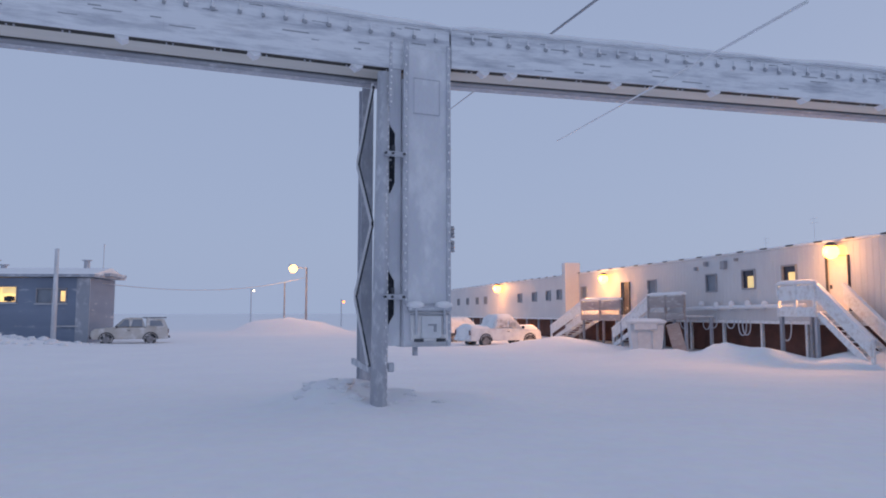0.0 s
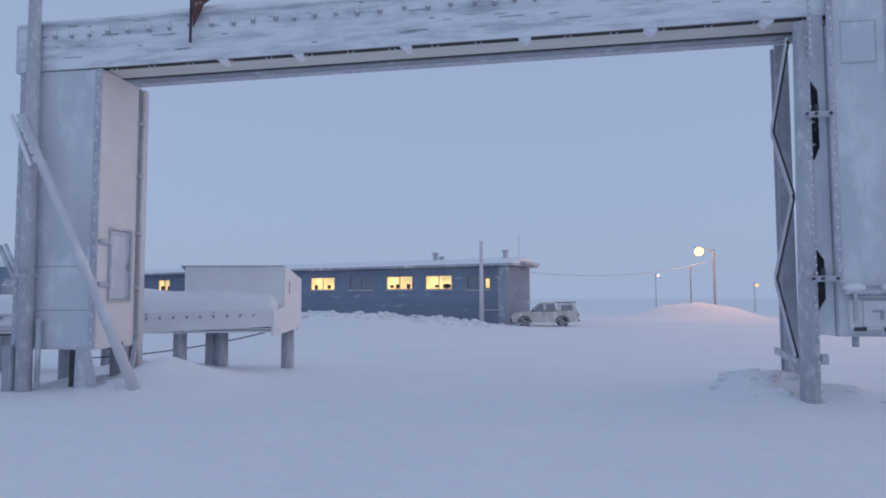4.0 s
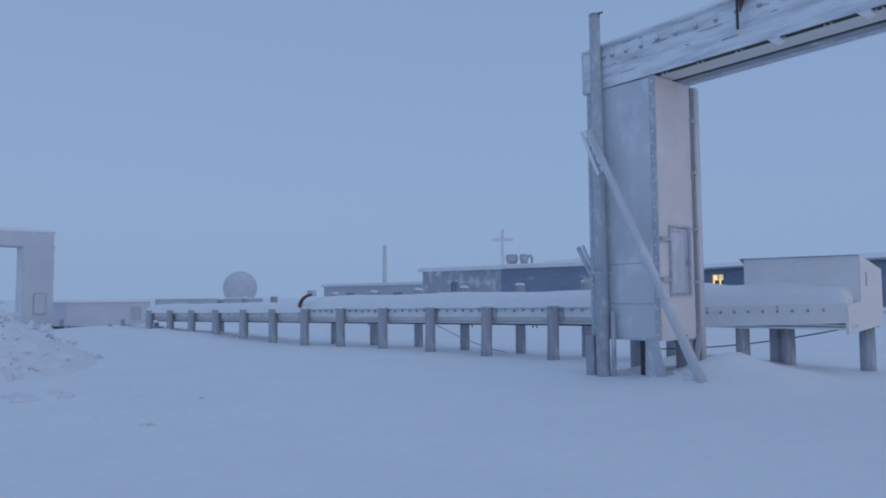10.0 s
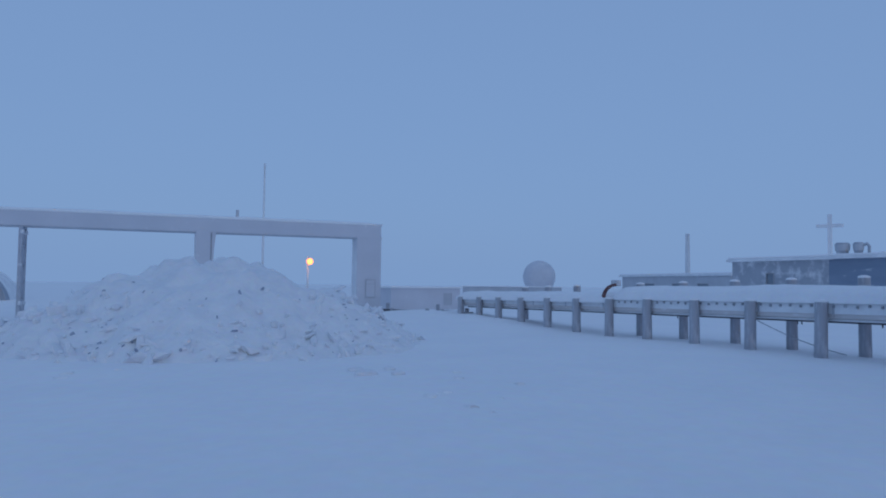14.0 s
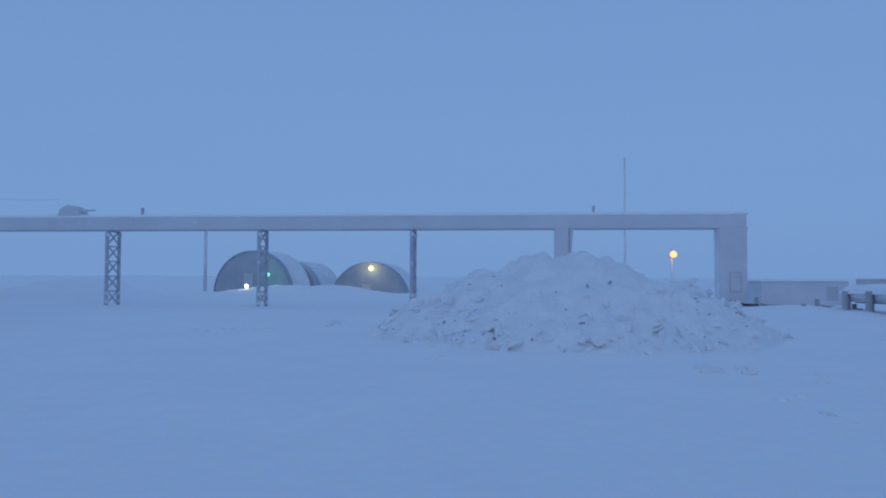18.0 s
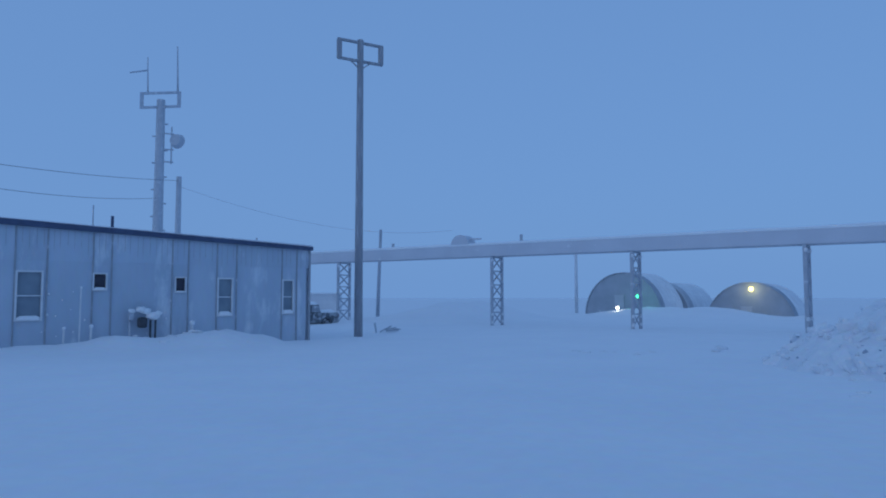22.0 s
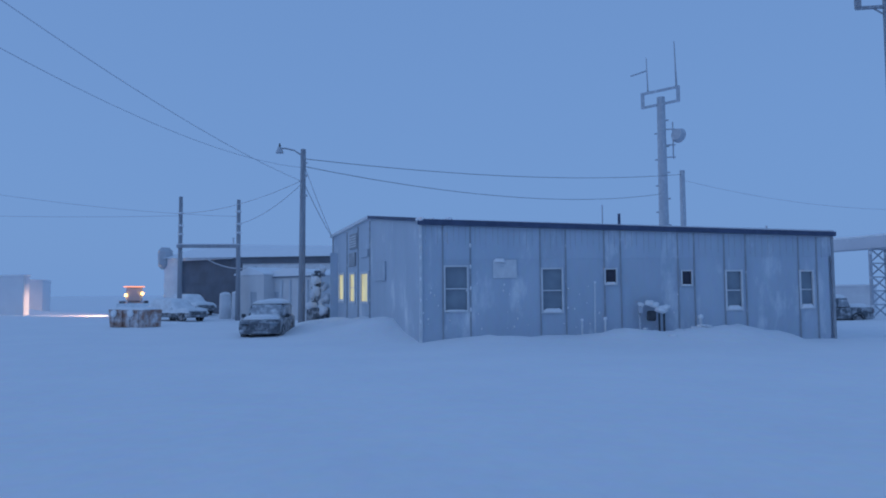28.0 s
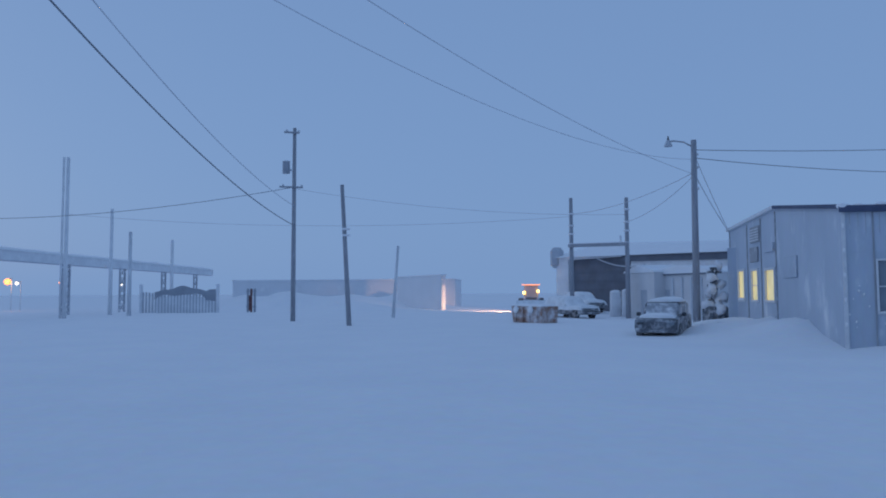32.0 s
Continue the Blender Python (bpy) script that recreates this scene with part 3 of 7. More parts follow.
def west_post():
    t = thing("steel_post", M_ARCH @ pose(-0.02, -0.16, 0), "tall frosted steel post in front of the shaft", "post")
    bm = bmesh.new()
    rod(bm, (0.0, 0, -0.3), (-0.05, 0, 9.1), 0.17, 0.135, 18)
    part("shaft", bm, STEEL, t, smooth=True)
    bar("cap_rim", (-0.05, 0, 9.06), (-0.05, 0, 9.12), 0.145, HUT_TRIM, t)
    block("cap_tab", (0.12, 0, 9.1), (0.16, 0.06, 0.03), DARKMETAL, t)
    bm = bmesh.new()
    rod(bm, (-0.1, -0.24, 6.1), (2.72, -0.12, 0.1), 0.085, 0.115, 14)
    part("diagonal_brace", bm, PANEL, t, "rimed round diagonal brace", smooth=True)
    bm = bmesh.new()
    beam(bm, (-0.3, -0.3, 6.1), (0.2, -0.28, 4.95), 0.05, 0.08)
    part("splice_plate", bm, SNOWCAP, t)
    bm = bmesh.new()
    beam(bm, (-0.14, -0.3, 6.1), (0.33, -0.28, 5.02), 0.05, 0.08)
    part("splice_plate", bm, PANEL, t)
    for k in range(4):
        bar("bolt", (-0.1 + 0.12 * k, -0.22, 5.86 - 0.24 * k), (-0.1 + 0.12 * k, -0.34, 5.9 - 0.24 * k), 0.02, HUT_TRIM, t, seg=6)
    block("stub_post", (-0.42, 0.1, 0.45), (0.26, 0.26, 1.1), POST, t, 0.03)
    bm = bmesh.new()
    beam(bm, (-0.62, 0.46, 2.36), (-1.12, 0.46, 3.26), 0.07, 0.09)
    part("stay_arm", bm, STEEL, t)
    bm = bmesh.new()
    beam(bm, (-0.52, 0.46, 2.42), (-0.97, 0.46, 3.3), 0.06, 0.06)
    part("stay_arm", bm, PANEL, t)
    block("stay_lug", (-0.5, 0.3, 2.4), (0.34, 0.4, 0.1), STEEL, t, 0.01)
    block("clamp_band", (-0.06, 0, 2.55), (0.38, 0.4, 0.09), STEEL, t, 0.01)
    bar("thin_pipe", (0.28, 0.05, 0.1), (0.28, 0.05, 1.6), 0.06, STEEL, t)


def lattice_bent():
    """The column on the road side: two rolled posts, zigzag lacing and clamps."""
    t = thing("lattice_column", M_ARCH @ pose(16.22, 0.0, 0), "frosted twin steel column with zigzag lacing", "column")

    def rolled(x, y, z1, name, w=0.3):
        bm = bmesh.new()
        bxm(bm, (x, y - 0.13, z1 / 2), (w, 0.035, z1), None, 0.006)
        bxm(bm, (x, y + 0.13, z1 / 2), (w, 0.035, z1), None, 0.006)
        bxm(bm, (x, y, z1 / 2), (0.05, 0.25, z1), None, 0)
        for k in range(int(z1 / 0.32)):
            bxm(bm, (x + 0.07, y - 0.155, 0.3 + 0.32 * k), (0.035, 0.03, 0.035), None, 0.006)
        return part(name, bm, STEEL, t)

    bm = bmesh.new()
    rod(bm, (-0.03, 0, -0.3), (0.04, 0, 7.3), 0.185, 0.135, 20)
    part("front_post", bm, STEEL, t, "round frosted post", smooth=True)
    rnd = random.Random(5)
    for k in range(46):
        z = 0.2 + 6.9 * k / 46
        bm = bmesh.new()
        bmesh.ops.create_icosphere(bm, subdivisions=1, radius=0.014 + 0.014 * rnd.random(), matrix=Matrix.Translation((0.09 + 0.05 * rnd.random() - 0.03, -0.175, z)) @ Matrix.Diagonal((0.8, 0.6, 1.5, 1)))
        part("rime_spot", bm, SNOWCAP, t, smooth=True)
    rolled(0.09, 1.5, 7.35, "back_post", 0.28)
    riveted_strip("top_strap", 0.14, -0.2, 6.5, 7.95, 0.07, t, 0.14)
    block("rear_angle", (0.36, 0.5, 4.4), (0.16, 0.12, 6.2), HUT_TRIM, t, 0.01)
    nodes = [(-0.16, 0.1, 7.0), (-0.17, 1.24, 5.46), (-0.16, 0.1, 3.94), (-0.2, 1.24, 2.39), (-0.2, 0.1, 0.84)]
    for a, b in zip(nodes[:-1], nodes[1:]):
        bm = bmesh.new()
        beam(bm, a, b, 0.04, 0.1)
        # dark metal here paints the shaded inside of each lacing angle
        lace = part("lacing_bar", bm, DARKMETAL, t, "lacing angle with its inner shade in a dark colour")
        for off in (0.06, -0.06):
            bm = bmesh.new()
            beam(bm, (a[0] - 0.02, a[1], a[2] + off), (b[0] - 0.02, b[1], b[2] + off), 0.05, 0.02)
            part("rime_edge", bm, SNOWCAP, lace)
    bm = bmesh.new()
    beam(bm, (-0.2, 0.05, 0.8), (-0.24, 1.3, 0.92), 0.06, 0.13)
    part("bottom_tie", bm, STEEL, t)
    for z in (5.4, 5.55, 4.95):
        bar("tie_bolt", (0.0, 0.2, z), (0.3, 0.2, z), 0.025, STEEL, t, seg=6)
    block("foot_clamp", (0.24, 0.0, 0.85), (0.14, 0.1, 0.2), STEEL, t, 0.02)
    for z in (2.35, 5.45):
        block("clamp", (0.24, -0.2, z), (0.5, 0.08, 0.11), STEEL, t, 0.02)
        for x in (0.02, 0.18, 0.44):
            bar("clamp_bolt", (x, -0.2, z), (x, -0.29, z), 0.03, DARKMETAL, t, seg=6)
        block("clamp_eye", (0.22, -0.16, z + 0.12), (0.08, 0.06, 0.16), DARKMETAL, t, 0.02)


def road_leg(parent):
    x0, x1, y0, y1, z0, z1 = 16.7, 17.8, -0.12, 1.6, 1.3, 8.02
    for k, (a, b) in enumerate(((z0, 2.2), (2.2, z1 - 0.1))):
        block("front_sheet", ((x0 + x1) / 2, y0 + 0.025 + 0.003 * k, (a + b) / 2), (x1 - x0 - 0.02, 0.05, b - a - 0.006), PANEL, parent, 0.004)
    for x in (x0 + 0.03, x1 - 0.03):
        block("side_sheet", (x, (y0 + y1) / 2 + 0.03, (z0 + z1) / 2 - 0.4), (0.05, y1 - y0, z1 - z0 - 0.8), PANEL, parent)
    block("back_sheet", ((x0 + x1) / 2, y1, 4.2), (x1 - x0, 0.05, 5.8), PANEL, parent)
    block("floor_sheet", ((x0 + x1) / 2, (y0 + y1) / 2, z0), (x1 - x0 - 0.02, y1 - y0, 0.05), PANEL, parent)
    riveted_strip("corner_angle", x0 + 0.04, y0 - 0.012, 2.2, z1 + 0.08, 0.12, parent, 0.2)
    riveted_strip("corner_angle", x1 - 0.04, y0 - 0.012, 1.3, z1 + 0.06, 0.1, parent, 0.2)
    # web plate between the shaft and the column, with two long tapering slots
    for poly in ([(16.4, 1.3), (16.68, 1.3), (16.68, 2.2), (16.4, 1.72)], [(16.52, 2.75), (16.68, 2.55), (16.68, 5.2), (16.46, 4.65), (16.4, 4.6), (16.4, 2.95)],
                 [(16.5, 6.05), (16.68, 5.75), (16.68, 7.6), (16.4, 7.6), (16.4, 6.2)]):
        bm = bmesh.new()
        prism(bm, poly, 0.04, 0.08)
        part("web_plate", bm, PANEL, parent, "narrow rimed web plate")
    block("web_strip", (16.615, 0.056, 4.45), (0.13, 0.046, 6.3), PANEL, parent)
    # dark sheet added behind the slots in place of the shade inside
    block("slot_shade", (16.54, 0.35, 4.45), (0.28, 0.05, 6.2), DARKMETAL, parent, 0, "added dark sheet for the shade seen through the slots")
    # hatch with a seam all round
    hatch = block("hatch", (17.23, y0 - 0.006, 6.83), (0.6, 0.02, 0.78), PANEL, parent, 0.004)
    for c, s in (((0.31, 0), (0.015, 0.8)), ((0, 0.4), (0.62, 0.015)), ((0, -0.4), (0.62, 0.015))):
        block("hatch_seam", (17.23 + c[0], y0 - 0.006, 6.83 + c[1]), (s[0], 0.024, s[1]), STEEL, parent)
    # bolted access cover below
    cov = block("access_cover", (17.28, y0 - 0.05, 1.72), (0.84, 0.1, 0.62), WHITEBOX, parent, 0.012, "bolted cover with cross straps")
    block("cover_plate", (17.3, y0 - 0.12, 1.7), (0.46, 0.05, 0.48), WHITE_TRIM, cov, 0.01)
    block("cover_stain", (17.32, y0 - 0.147, 1.75), (0.2, 0.006, 0.04), HUT_TRIM, cov)
    block("cover_stain", (17.38, y0 - 0.147, 1.67), (0.07, 0.006, 0.14), HUT_TRIM, cov)
    block("strap", (17.27, y0 - 0.13, 2.1), (1.02, 0.06, 0.08), STEEL, cov, 0.01)
    block("strap", (17.27, y0 - 0.12, 1.98), (0.9, 0.05, 0.04), HUT_TRIM, cov, 0.01)
    for dx in (-0.33, 0.33):
        block("strap", (17.27 + dx, y0 - 0.15, 1.85), (0.06, 0.05, 0.62), STEEL, cov, 0.008)
        block("slot", (17.27 + dx * 0.78, y0 - 0.12, 1.42), (0.2, 0.05, 0.07), DARKMETAL, cov)
        b = bmesh.new()
        bmesh.ops.create_icosphere(b, subdivisions=2, radius=0.15, matrix=Matrix.Translation((17.27 + dx, y0 - 0.1, 2.18)) @ Matrix.Diagonal((1.4, 0.8, 0.6, 1)))
        part("snow_lump", b, SNOWCAP, cov, smooth=True)
    bar("drain_stub", (17.05, 0.1, 1.28), (17.05, 0.1, 1.08), 0.06, STEEL, parent)
    for z in (3.5, 3.82):
        bm = bmesh.new()
        for k in range(3):
            rod(bm, (17.86, 0.0, z - 0.13 + 0.09 * k), (17.86, 0.0, z - 0.05 + 0.09 * k), 0.1, 0.08, 10)
        part("insulator", bm, HUT_TRIM, parent)
        block("insulator_bracket", (17.8, 0.0, z), (0.1, 0.1, 0.12), DARKMETAL, parent)


def warning_pennant():
    t = thing("warning_pennant", M_ARCH @ pose(3.72, -0.16, 7.95), "rusty red triangular sign plate on a short pole", "sign")
    bar("pole", (0, 0, -0.35), (0, 0, 1.12), 0.03, DARKMETAL, t)
    bm = bmesh.new()
    prism(bm, [(0.0, 1.1), (0.58, 0.66), (0.3, 0.5), (0.06, 0.0)], -0.02, 0.02)
    part("plate", bm, RUST, t)
    bm = bmesh.new()
    prism(bm, [(0.02, 1.1), (0.58, 0.67), (0.1, 0.62)], -0.035, -0.015)
    part("rime_crust", bm, SNOWCAP, t)


def broken_snow(label, cx, cy, spread, count, seed):
    """Trodden, broken snow heaped at a foot."""
    t = thing("broken_snow", pose(cx, cy, 0), label, "snow lumps", kind="stuff")
    rnd = random.Random(seed)
    bm = bmesh.new()
    for _ in range(count):
        x, y = rnd.gauss(0, spread), rnd.gauss(0, spread * 0.6)
        q = bmesh.ops.create_icosphere(bm, subdivisions=2, radius=rnd.uniform(0.04, 0.15))
        for v in q["verts"]:
            v.co += v.co * 0.9 * noise.noise(v.co * 14 + Vector((x, y, seed)))
        bmesh.ops.transform(bm, matrix=Matrix.Translation((x, y, ground_z(cx + x, cy + y) - 0.03)) @ Matrix.Diagonal((1.3, 1.0, 0.5, 1)), verts=q["verts"])
    part("lump", bm, SNOWCAP, t, smooth=True)


broken_snow("broken snow heaped at the foot of the column", -2.1, 15.8, 0.5, 24, 3)
broken_snow("broken snow heaped behind the column's foot", -0.8, 15.9, 0.45, 7, 4)
broken_snow("broken snow heaped at the foot of the shaft", -15.3, 10.2, 0.8, 26, 5)
broken_snow("broken drifted snow under the hut windows", 12.6, -36.3, 0.9, 22, 6)
broken_snow("broken drifted snow along the hut front", -3.4, -31.3, 1.1, 18, 7)
arch = thing("raised_utilidor", M_ARCH, "rime-covered boxed utility duct raised over the road on shafts", "utilidor")
duct_span(arch, -0.58, 17.86, 7.2, 8.25, 1.52, 3, (4.29, 6.01, 8.39, 10.89, 13.4, 15.6))
block("end_plate", (-0.61, 0.76, 7.72), (0.05, 1.52, 1.05), PANEL, arch)
# the span climbs a little towards the road
rise = Matrix.Translation((-0.58, 0, 7.2)) @ Matrix.Rotation(radians(-0.8), 4, "Y") @ Matrix.Translation((0.58, 0, -7.2))
for ob in arch.children:
    ob.matrix_basis = rise @ ob.matrix_basis
west_leg(arch)
road_leg(arch)
east = thing("raised_utilidor", M_EAST, "snow-capped boxed utility duct running on past the column", "utilidor")
duct_span(east, 0.09, 24.0, 7.6, 8.5, 1.52, 9, (0.81, 1.5, 4.19, 6.94, 9.63, 12.14, 14.8, 17.4, 20.0))
west_post()
lattice_bent()
warning_pennant()
far_bent = thing("lattice_column", M_EAST @ pose(23.5, 0.9, 0), "frosted steel column under the raised duct", "column")
block("front_post", (0, -0.7, 3.7), (0.3, 0.3, 7.6), STEEL, far_bent, 0.02)
block("back_post", (0, 0.7, 3.7), (0.3, 0.3, 7.6), STEEL, far_bent, 0.02)


# ---- the low utilidor on piles ----
M_LOW = pose(-21.16, 9.94, 0, 0, 0, 34.03)


def pile(x, y, z1, m, r=0.17, group="piles of the low utilidor", lean=0.0):
    t = thing("pile", m @ pose(x, y, 0, 0, lean, 0), "frosted round timber pile standing in the snow", "pile", group)
    bm = bmesh.new()
    rod(bm, (0, 0, -0.4), (0, 0, z1), r, r * 0.94, 12)
    part("shaft", bm, POST, t, smooth=True)
    bm = bmesh.new()
    bmesh.ops.create_icosphere(bm, subdivisions=2, radius=r * 1.02, matrix=Matrix.Translation((0, 0, z1)) @ Matrix.Diagonal((1, 1, 0.35, 1)))
    part("snow_top", bm, SNOWCAP, t, smooth=True)
    return t


def low_duct():
    t = thing("low_utilidor", M_LOW, "long low utility duct under deep snow on timber piles", "utilidor")
    # far and near reaches, side by side with the shaft between
    for x0, x1 in ((-25.6, 2.9), (3.1, 8.24)):
        n = max(2, int((x1 - x0) / 2.45))
        for k in range(n):
            a, b = x0 + (x1 - x0) * k / n, x0 + (x1 - x0) * (k + 1) / n
            if x0 > 0:
                bm = bmesh.new()
                low, high = lambda x: 0.87 + 0.048 * x, lambda x: 1.52 + 0.028 * x
                prism(bm, [(a + 0.001, low(a)), (b - 0.001, low(b)), (b - 0.001, high(b)), (a + 0.001, high(a))], 0.09, 0.15)
                part("side_panel", bm, WHITEBOX, t)
                continue
            block("side_panel", ((a + b) / 2, 0.2, 1.49), (b - a - 0.002, 0.06, 0.36), LOWFACE, t)
            block("bearer", ((a + b) / 2, 0.24, 1.24), (b - a - 0.01, 0.12, 0.15), BEARER, t, 0.01)
            block("joint_strap", (b, 0.16, 1.49), (0.06, 0.02, 0.38), STEEL, t)
        block("back_panel", ((x0 + x1) / 2, 1.3, 1.36), (x1 - x0, 0.06, 0.55), LOWFACE, t)
        block("deck", ((x0 + x1) / 2, 0.76, 1.12), (x1 - x0, 1.0, 0.06), LOWFACE, t)
        x = x0 + 0.3
        while x < x1 - 0.2:
            if x0 > 0:
                block("bolt", (x, 0.075, 1.36 + 0.028 * x), (0.05, 0.05, 0.07), HUT_TRIM, t)
                if int(x * 10) % 3 == 0:
                    block("bolt", (x, 0.075, 1.47 + 0.028 * x), (0.035, 0.05, 0.04), HUT_TRIM, t)
            else:
                block("bolt", (x, 0.15, 1.53 - 0.015 * math.sin(x * 7)), (0.06, 0.06, 0.075), HUT_TRIM, t)
            x += 0.36
    bar("pipe", (-25.4, 0.75, 1.05), (2.8, 0.75, 1.05), 0.03, DARKMETAL, t)
    cap = snowy_ridge("snow_cap", 15.0, 1.6, 0.58, SNOWCAP, t, 5, 44, rough=0.1)
    cap.location = (-12.0, 0.86, 1.64)
    cap = snowy_ridge("snow_cap", 13.4, 1.74, 0.5, SNOWCAP, t, 8, 36, rough=0.14)
    cap.location = (-25.6, 0.86, 1.5)
    cap = snowy_ridge("snow_cap", 5.28, 1.3, 0.74, SNOWCAP, t, 2, 30)
    cap.location = (3.0, 0.76, 1.62)
    # arched red end frame
    bm = bmesh.new()
    pts = []
    for k in range(9):
        a = radians(180 - 90 * k / 8)
        pts.append((0.85 + 0.85 * math.cos(a), 0.6 * math.sin(a)))
    prism(bm, [*pts, (0.85, 0.54), *[(0.85 + 0.82 * (p[0] - 0.85), p[1] * 0.82) for p in pts[::-1]]], -0.06, 0.02)
    part("end_frame", bm, RUST, t, "rusty red arched end frame").location = (-12.6, 0.12, 1.68)
    block("stub_box", (-12.2, 0.5, 2.3), (0.3, 0.3, 0.26), STEEL, t, 0.02)
    # cable slung below
    bm = bmesh.new()
    tube(bm, sag((-5.2, 0.5, 1.0), (-2.0, 0.3, 0.12), 0.1), 0.016)
    part("loose_cable", bm, HUT_TRIM, t)
    bm = bmesh.new()
    tube(bm, sag((2.6, 1.2, 0.35), (8.0, 1.3, 1.1), 0.15), 0.018)
    part("loose_cable", bm, DARKMETAL, t)
    for x in (-1.2, -1.05, -3.9, -3.75, -9.0):
        bar("hanger", (x, 0.75, 1.1), (x, 0.75, 0.93), 0.02, DARKMETAL, t, seg=6)
    # the far reach sinks slowly away from the shaft
    for ob in t.children:
        if (ob.matrix_basis @ Vector(ob.bound_box[0])).x < 2.0:
            ob.matrix_basis = Matrix.Rotation(radians(-0.6), 4, "Y") @ ob.matrix_basis
    return t


def duct_box():
    """The white end box, with its cut-out for the snowy duct roof."""
    t = thing("valve_box", M_LOW @ pose(5.7, 0.0, 0), "white plywood box at the end of the low duct", "utility box")
    block("front_panel", (1.35, 0.66, 2.25), (2.75, 0.07, 1.4), WHITEBOX, t, 0.01)
    bm = bmesh.new()
    prism(bm, [(0.02, 0.99), (1.56, 1.2), (1.56, 2.6), (0.62, 2.95), (0.6, 1.8), (0.02, 1.67)], -0.035, 0.035)
    bmesh.ops.transform(bm, matrix=Matrix.Translation((2.52, 0.06, 0)) @ Matrix.Rotation(radians(70), 4, "Z"), verts=bm.verts)
    part("side_panel", bm, WHITEBOX, t, "bright end panel of the box")
    block("back_panel", (1.5, 1.5, 1.85), (3.0, 0.07, 1.45), WHITEBOX, t)
    bm = bmesh.new()
    vs = [bm.verts.new(p) for p in ((-0.12, 0.56, 2.955), (2.72, 0.56, 2.955), (3.1, 1.6, 2.58), (-0.12, 1.6, 2.58))]
    bmesh.ops.solidify(bm, geom=[bm.faces.new(vs)], thickness=0.04)
    part("roof", bm, PALEBLUE, t, "grey roof sheet sloping back")
    block("west_panel", (0.03, 1.07, 2.25), (0.05, 0.85, 1.4), WHITEBOX, t)
    block("floor_panel", (1.5, 0.85, 1.2), (2.5, 1.3, 0.05), LOWFACE, t)
    block("latch", (2.84, 0.86, 2.35), (0.03, 0.03, 0.36), DARKMETAL, t)


low_duct()
duct_box()
for k in range(12):
    s = [0, 2.6, 5.1, 7.48, 9.85, 12.08, 14.24, 16.45, 18.67, 20.8, 22.8, 24.9][k]
    pile(-s, 0.0, 1.68 - 0.012 * s, M_LOW, 0.19, lean=[0.6, 1.4, 0.9, 0, -0.5, 0.4, -1, 0.5, 0, 1, 0, -1][k])
for k in range(9):
    s = [-0.4, 2.2, 4.68, 6.98, 9.45, 11.85, 16.15, 18.47, 20.55][k]
    pile(-s, 1.5, 2.44 - 0.024 * s, M_LOW, 0.18)
for x, y, z in ((5.67, 0.35, 1.1), (6.3, 1.2, 1.1), (6.66, 0.9, 1.1), (8.42, 1.42, 1.15), (6.4, 1.5, 2.4), (3.3, 1.4, 1.1)):
    pile(x, y, z, M_LOW, 0.19)


# ---- windows ----
def window(parent, x0, x1, z0, z1, y, out, pane_mat, frame_mat=WHITE_TRIM, sash=True, snow=0.0, w=0.07, mullion=False):
    """A framed window in an opening of a wall along x; out is +1 or -1, the side that looks outdoors."""
    win = block("window", ((x0 + x1) / 2, y - out * 0.07, (z0 + z1) / 2), (x1 - x0 - 0.02, 0.02, z1 - z0 - 0.02), pane_mat, parent, 0, "pane of the window")
    for c, s in (((x0 + w / 2, (z0 + z1) / 2), (w, z1 - z0)), ((x1 - w / 2, (z0 + z1) / 2), (w, z1 - z0)),
                 (((x0 + x1) / 2, z1 - w / 2), (x1 - x0 - 2 * w, w)), (((x0 + x1) / 2, z0 + w / 2), (x1 - x0 - 2 * w, w))):
        block("frame", (c[0], y + out * 0.012, c[1]), (s[0], 0.12, s[1]), frame_mat, win, 0.006)
    if sash:
        block("sash_bar", ((x0 + x1) / 2, y - out * 0.02, z0 + (z1 - z0) * 0.5), (x1 - x0 - 2 * w, 0.08, 0.05), frame_mat, win, 0.006)
    if mullion:
        block("mullion", ((x0 + x1) / 2, y - out * 0.02, (z0 + z1) / 2), (0.06, 0.08, z1 - z0 - 2 * w), frame_mat, win)
    if snow:
        cap = snowy_ridge("sill_snow", x1 - x0 - 2 * w, 0.16, snow, SNOWCAP, win, x0, 6)
        cap.location = (x0 + w, y + out * 0.02, z0 + w - 0.01)
    return win


# ---- the grey hut ----
M_HUT = pose(6.97, -30.1, 0, 0, 0, 192.31)
HUT_L = 17.2


def hut_top(x):
    return 5.1 - 0.04 * x


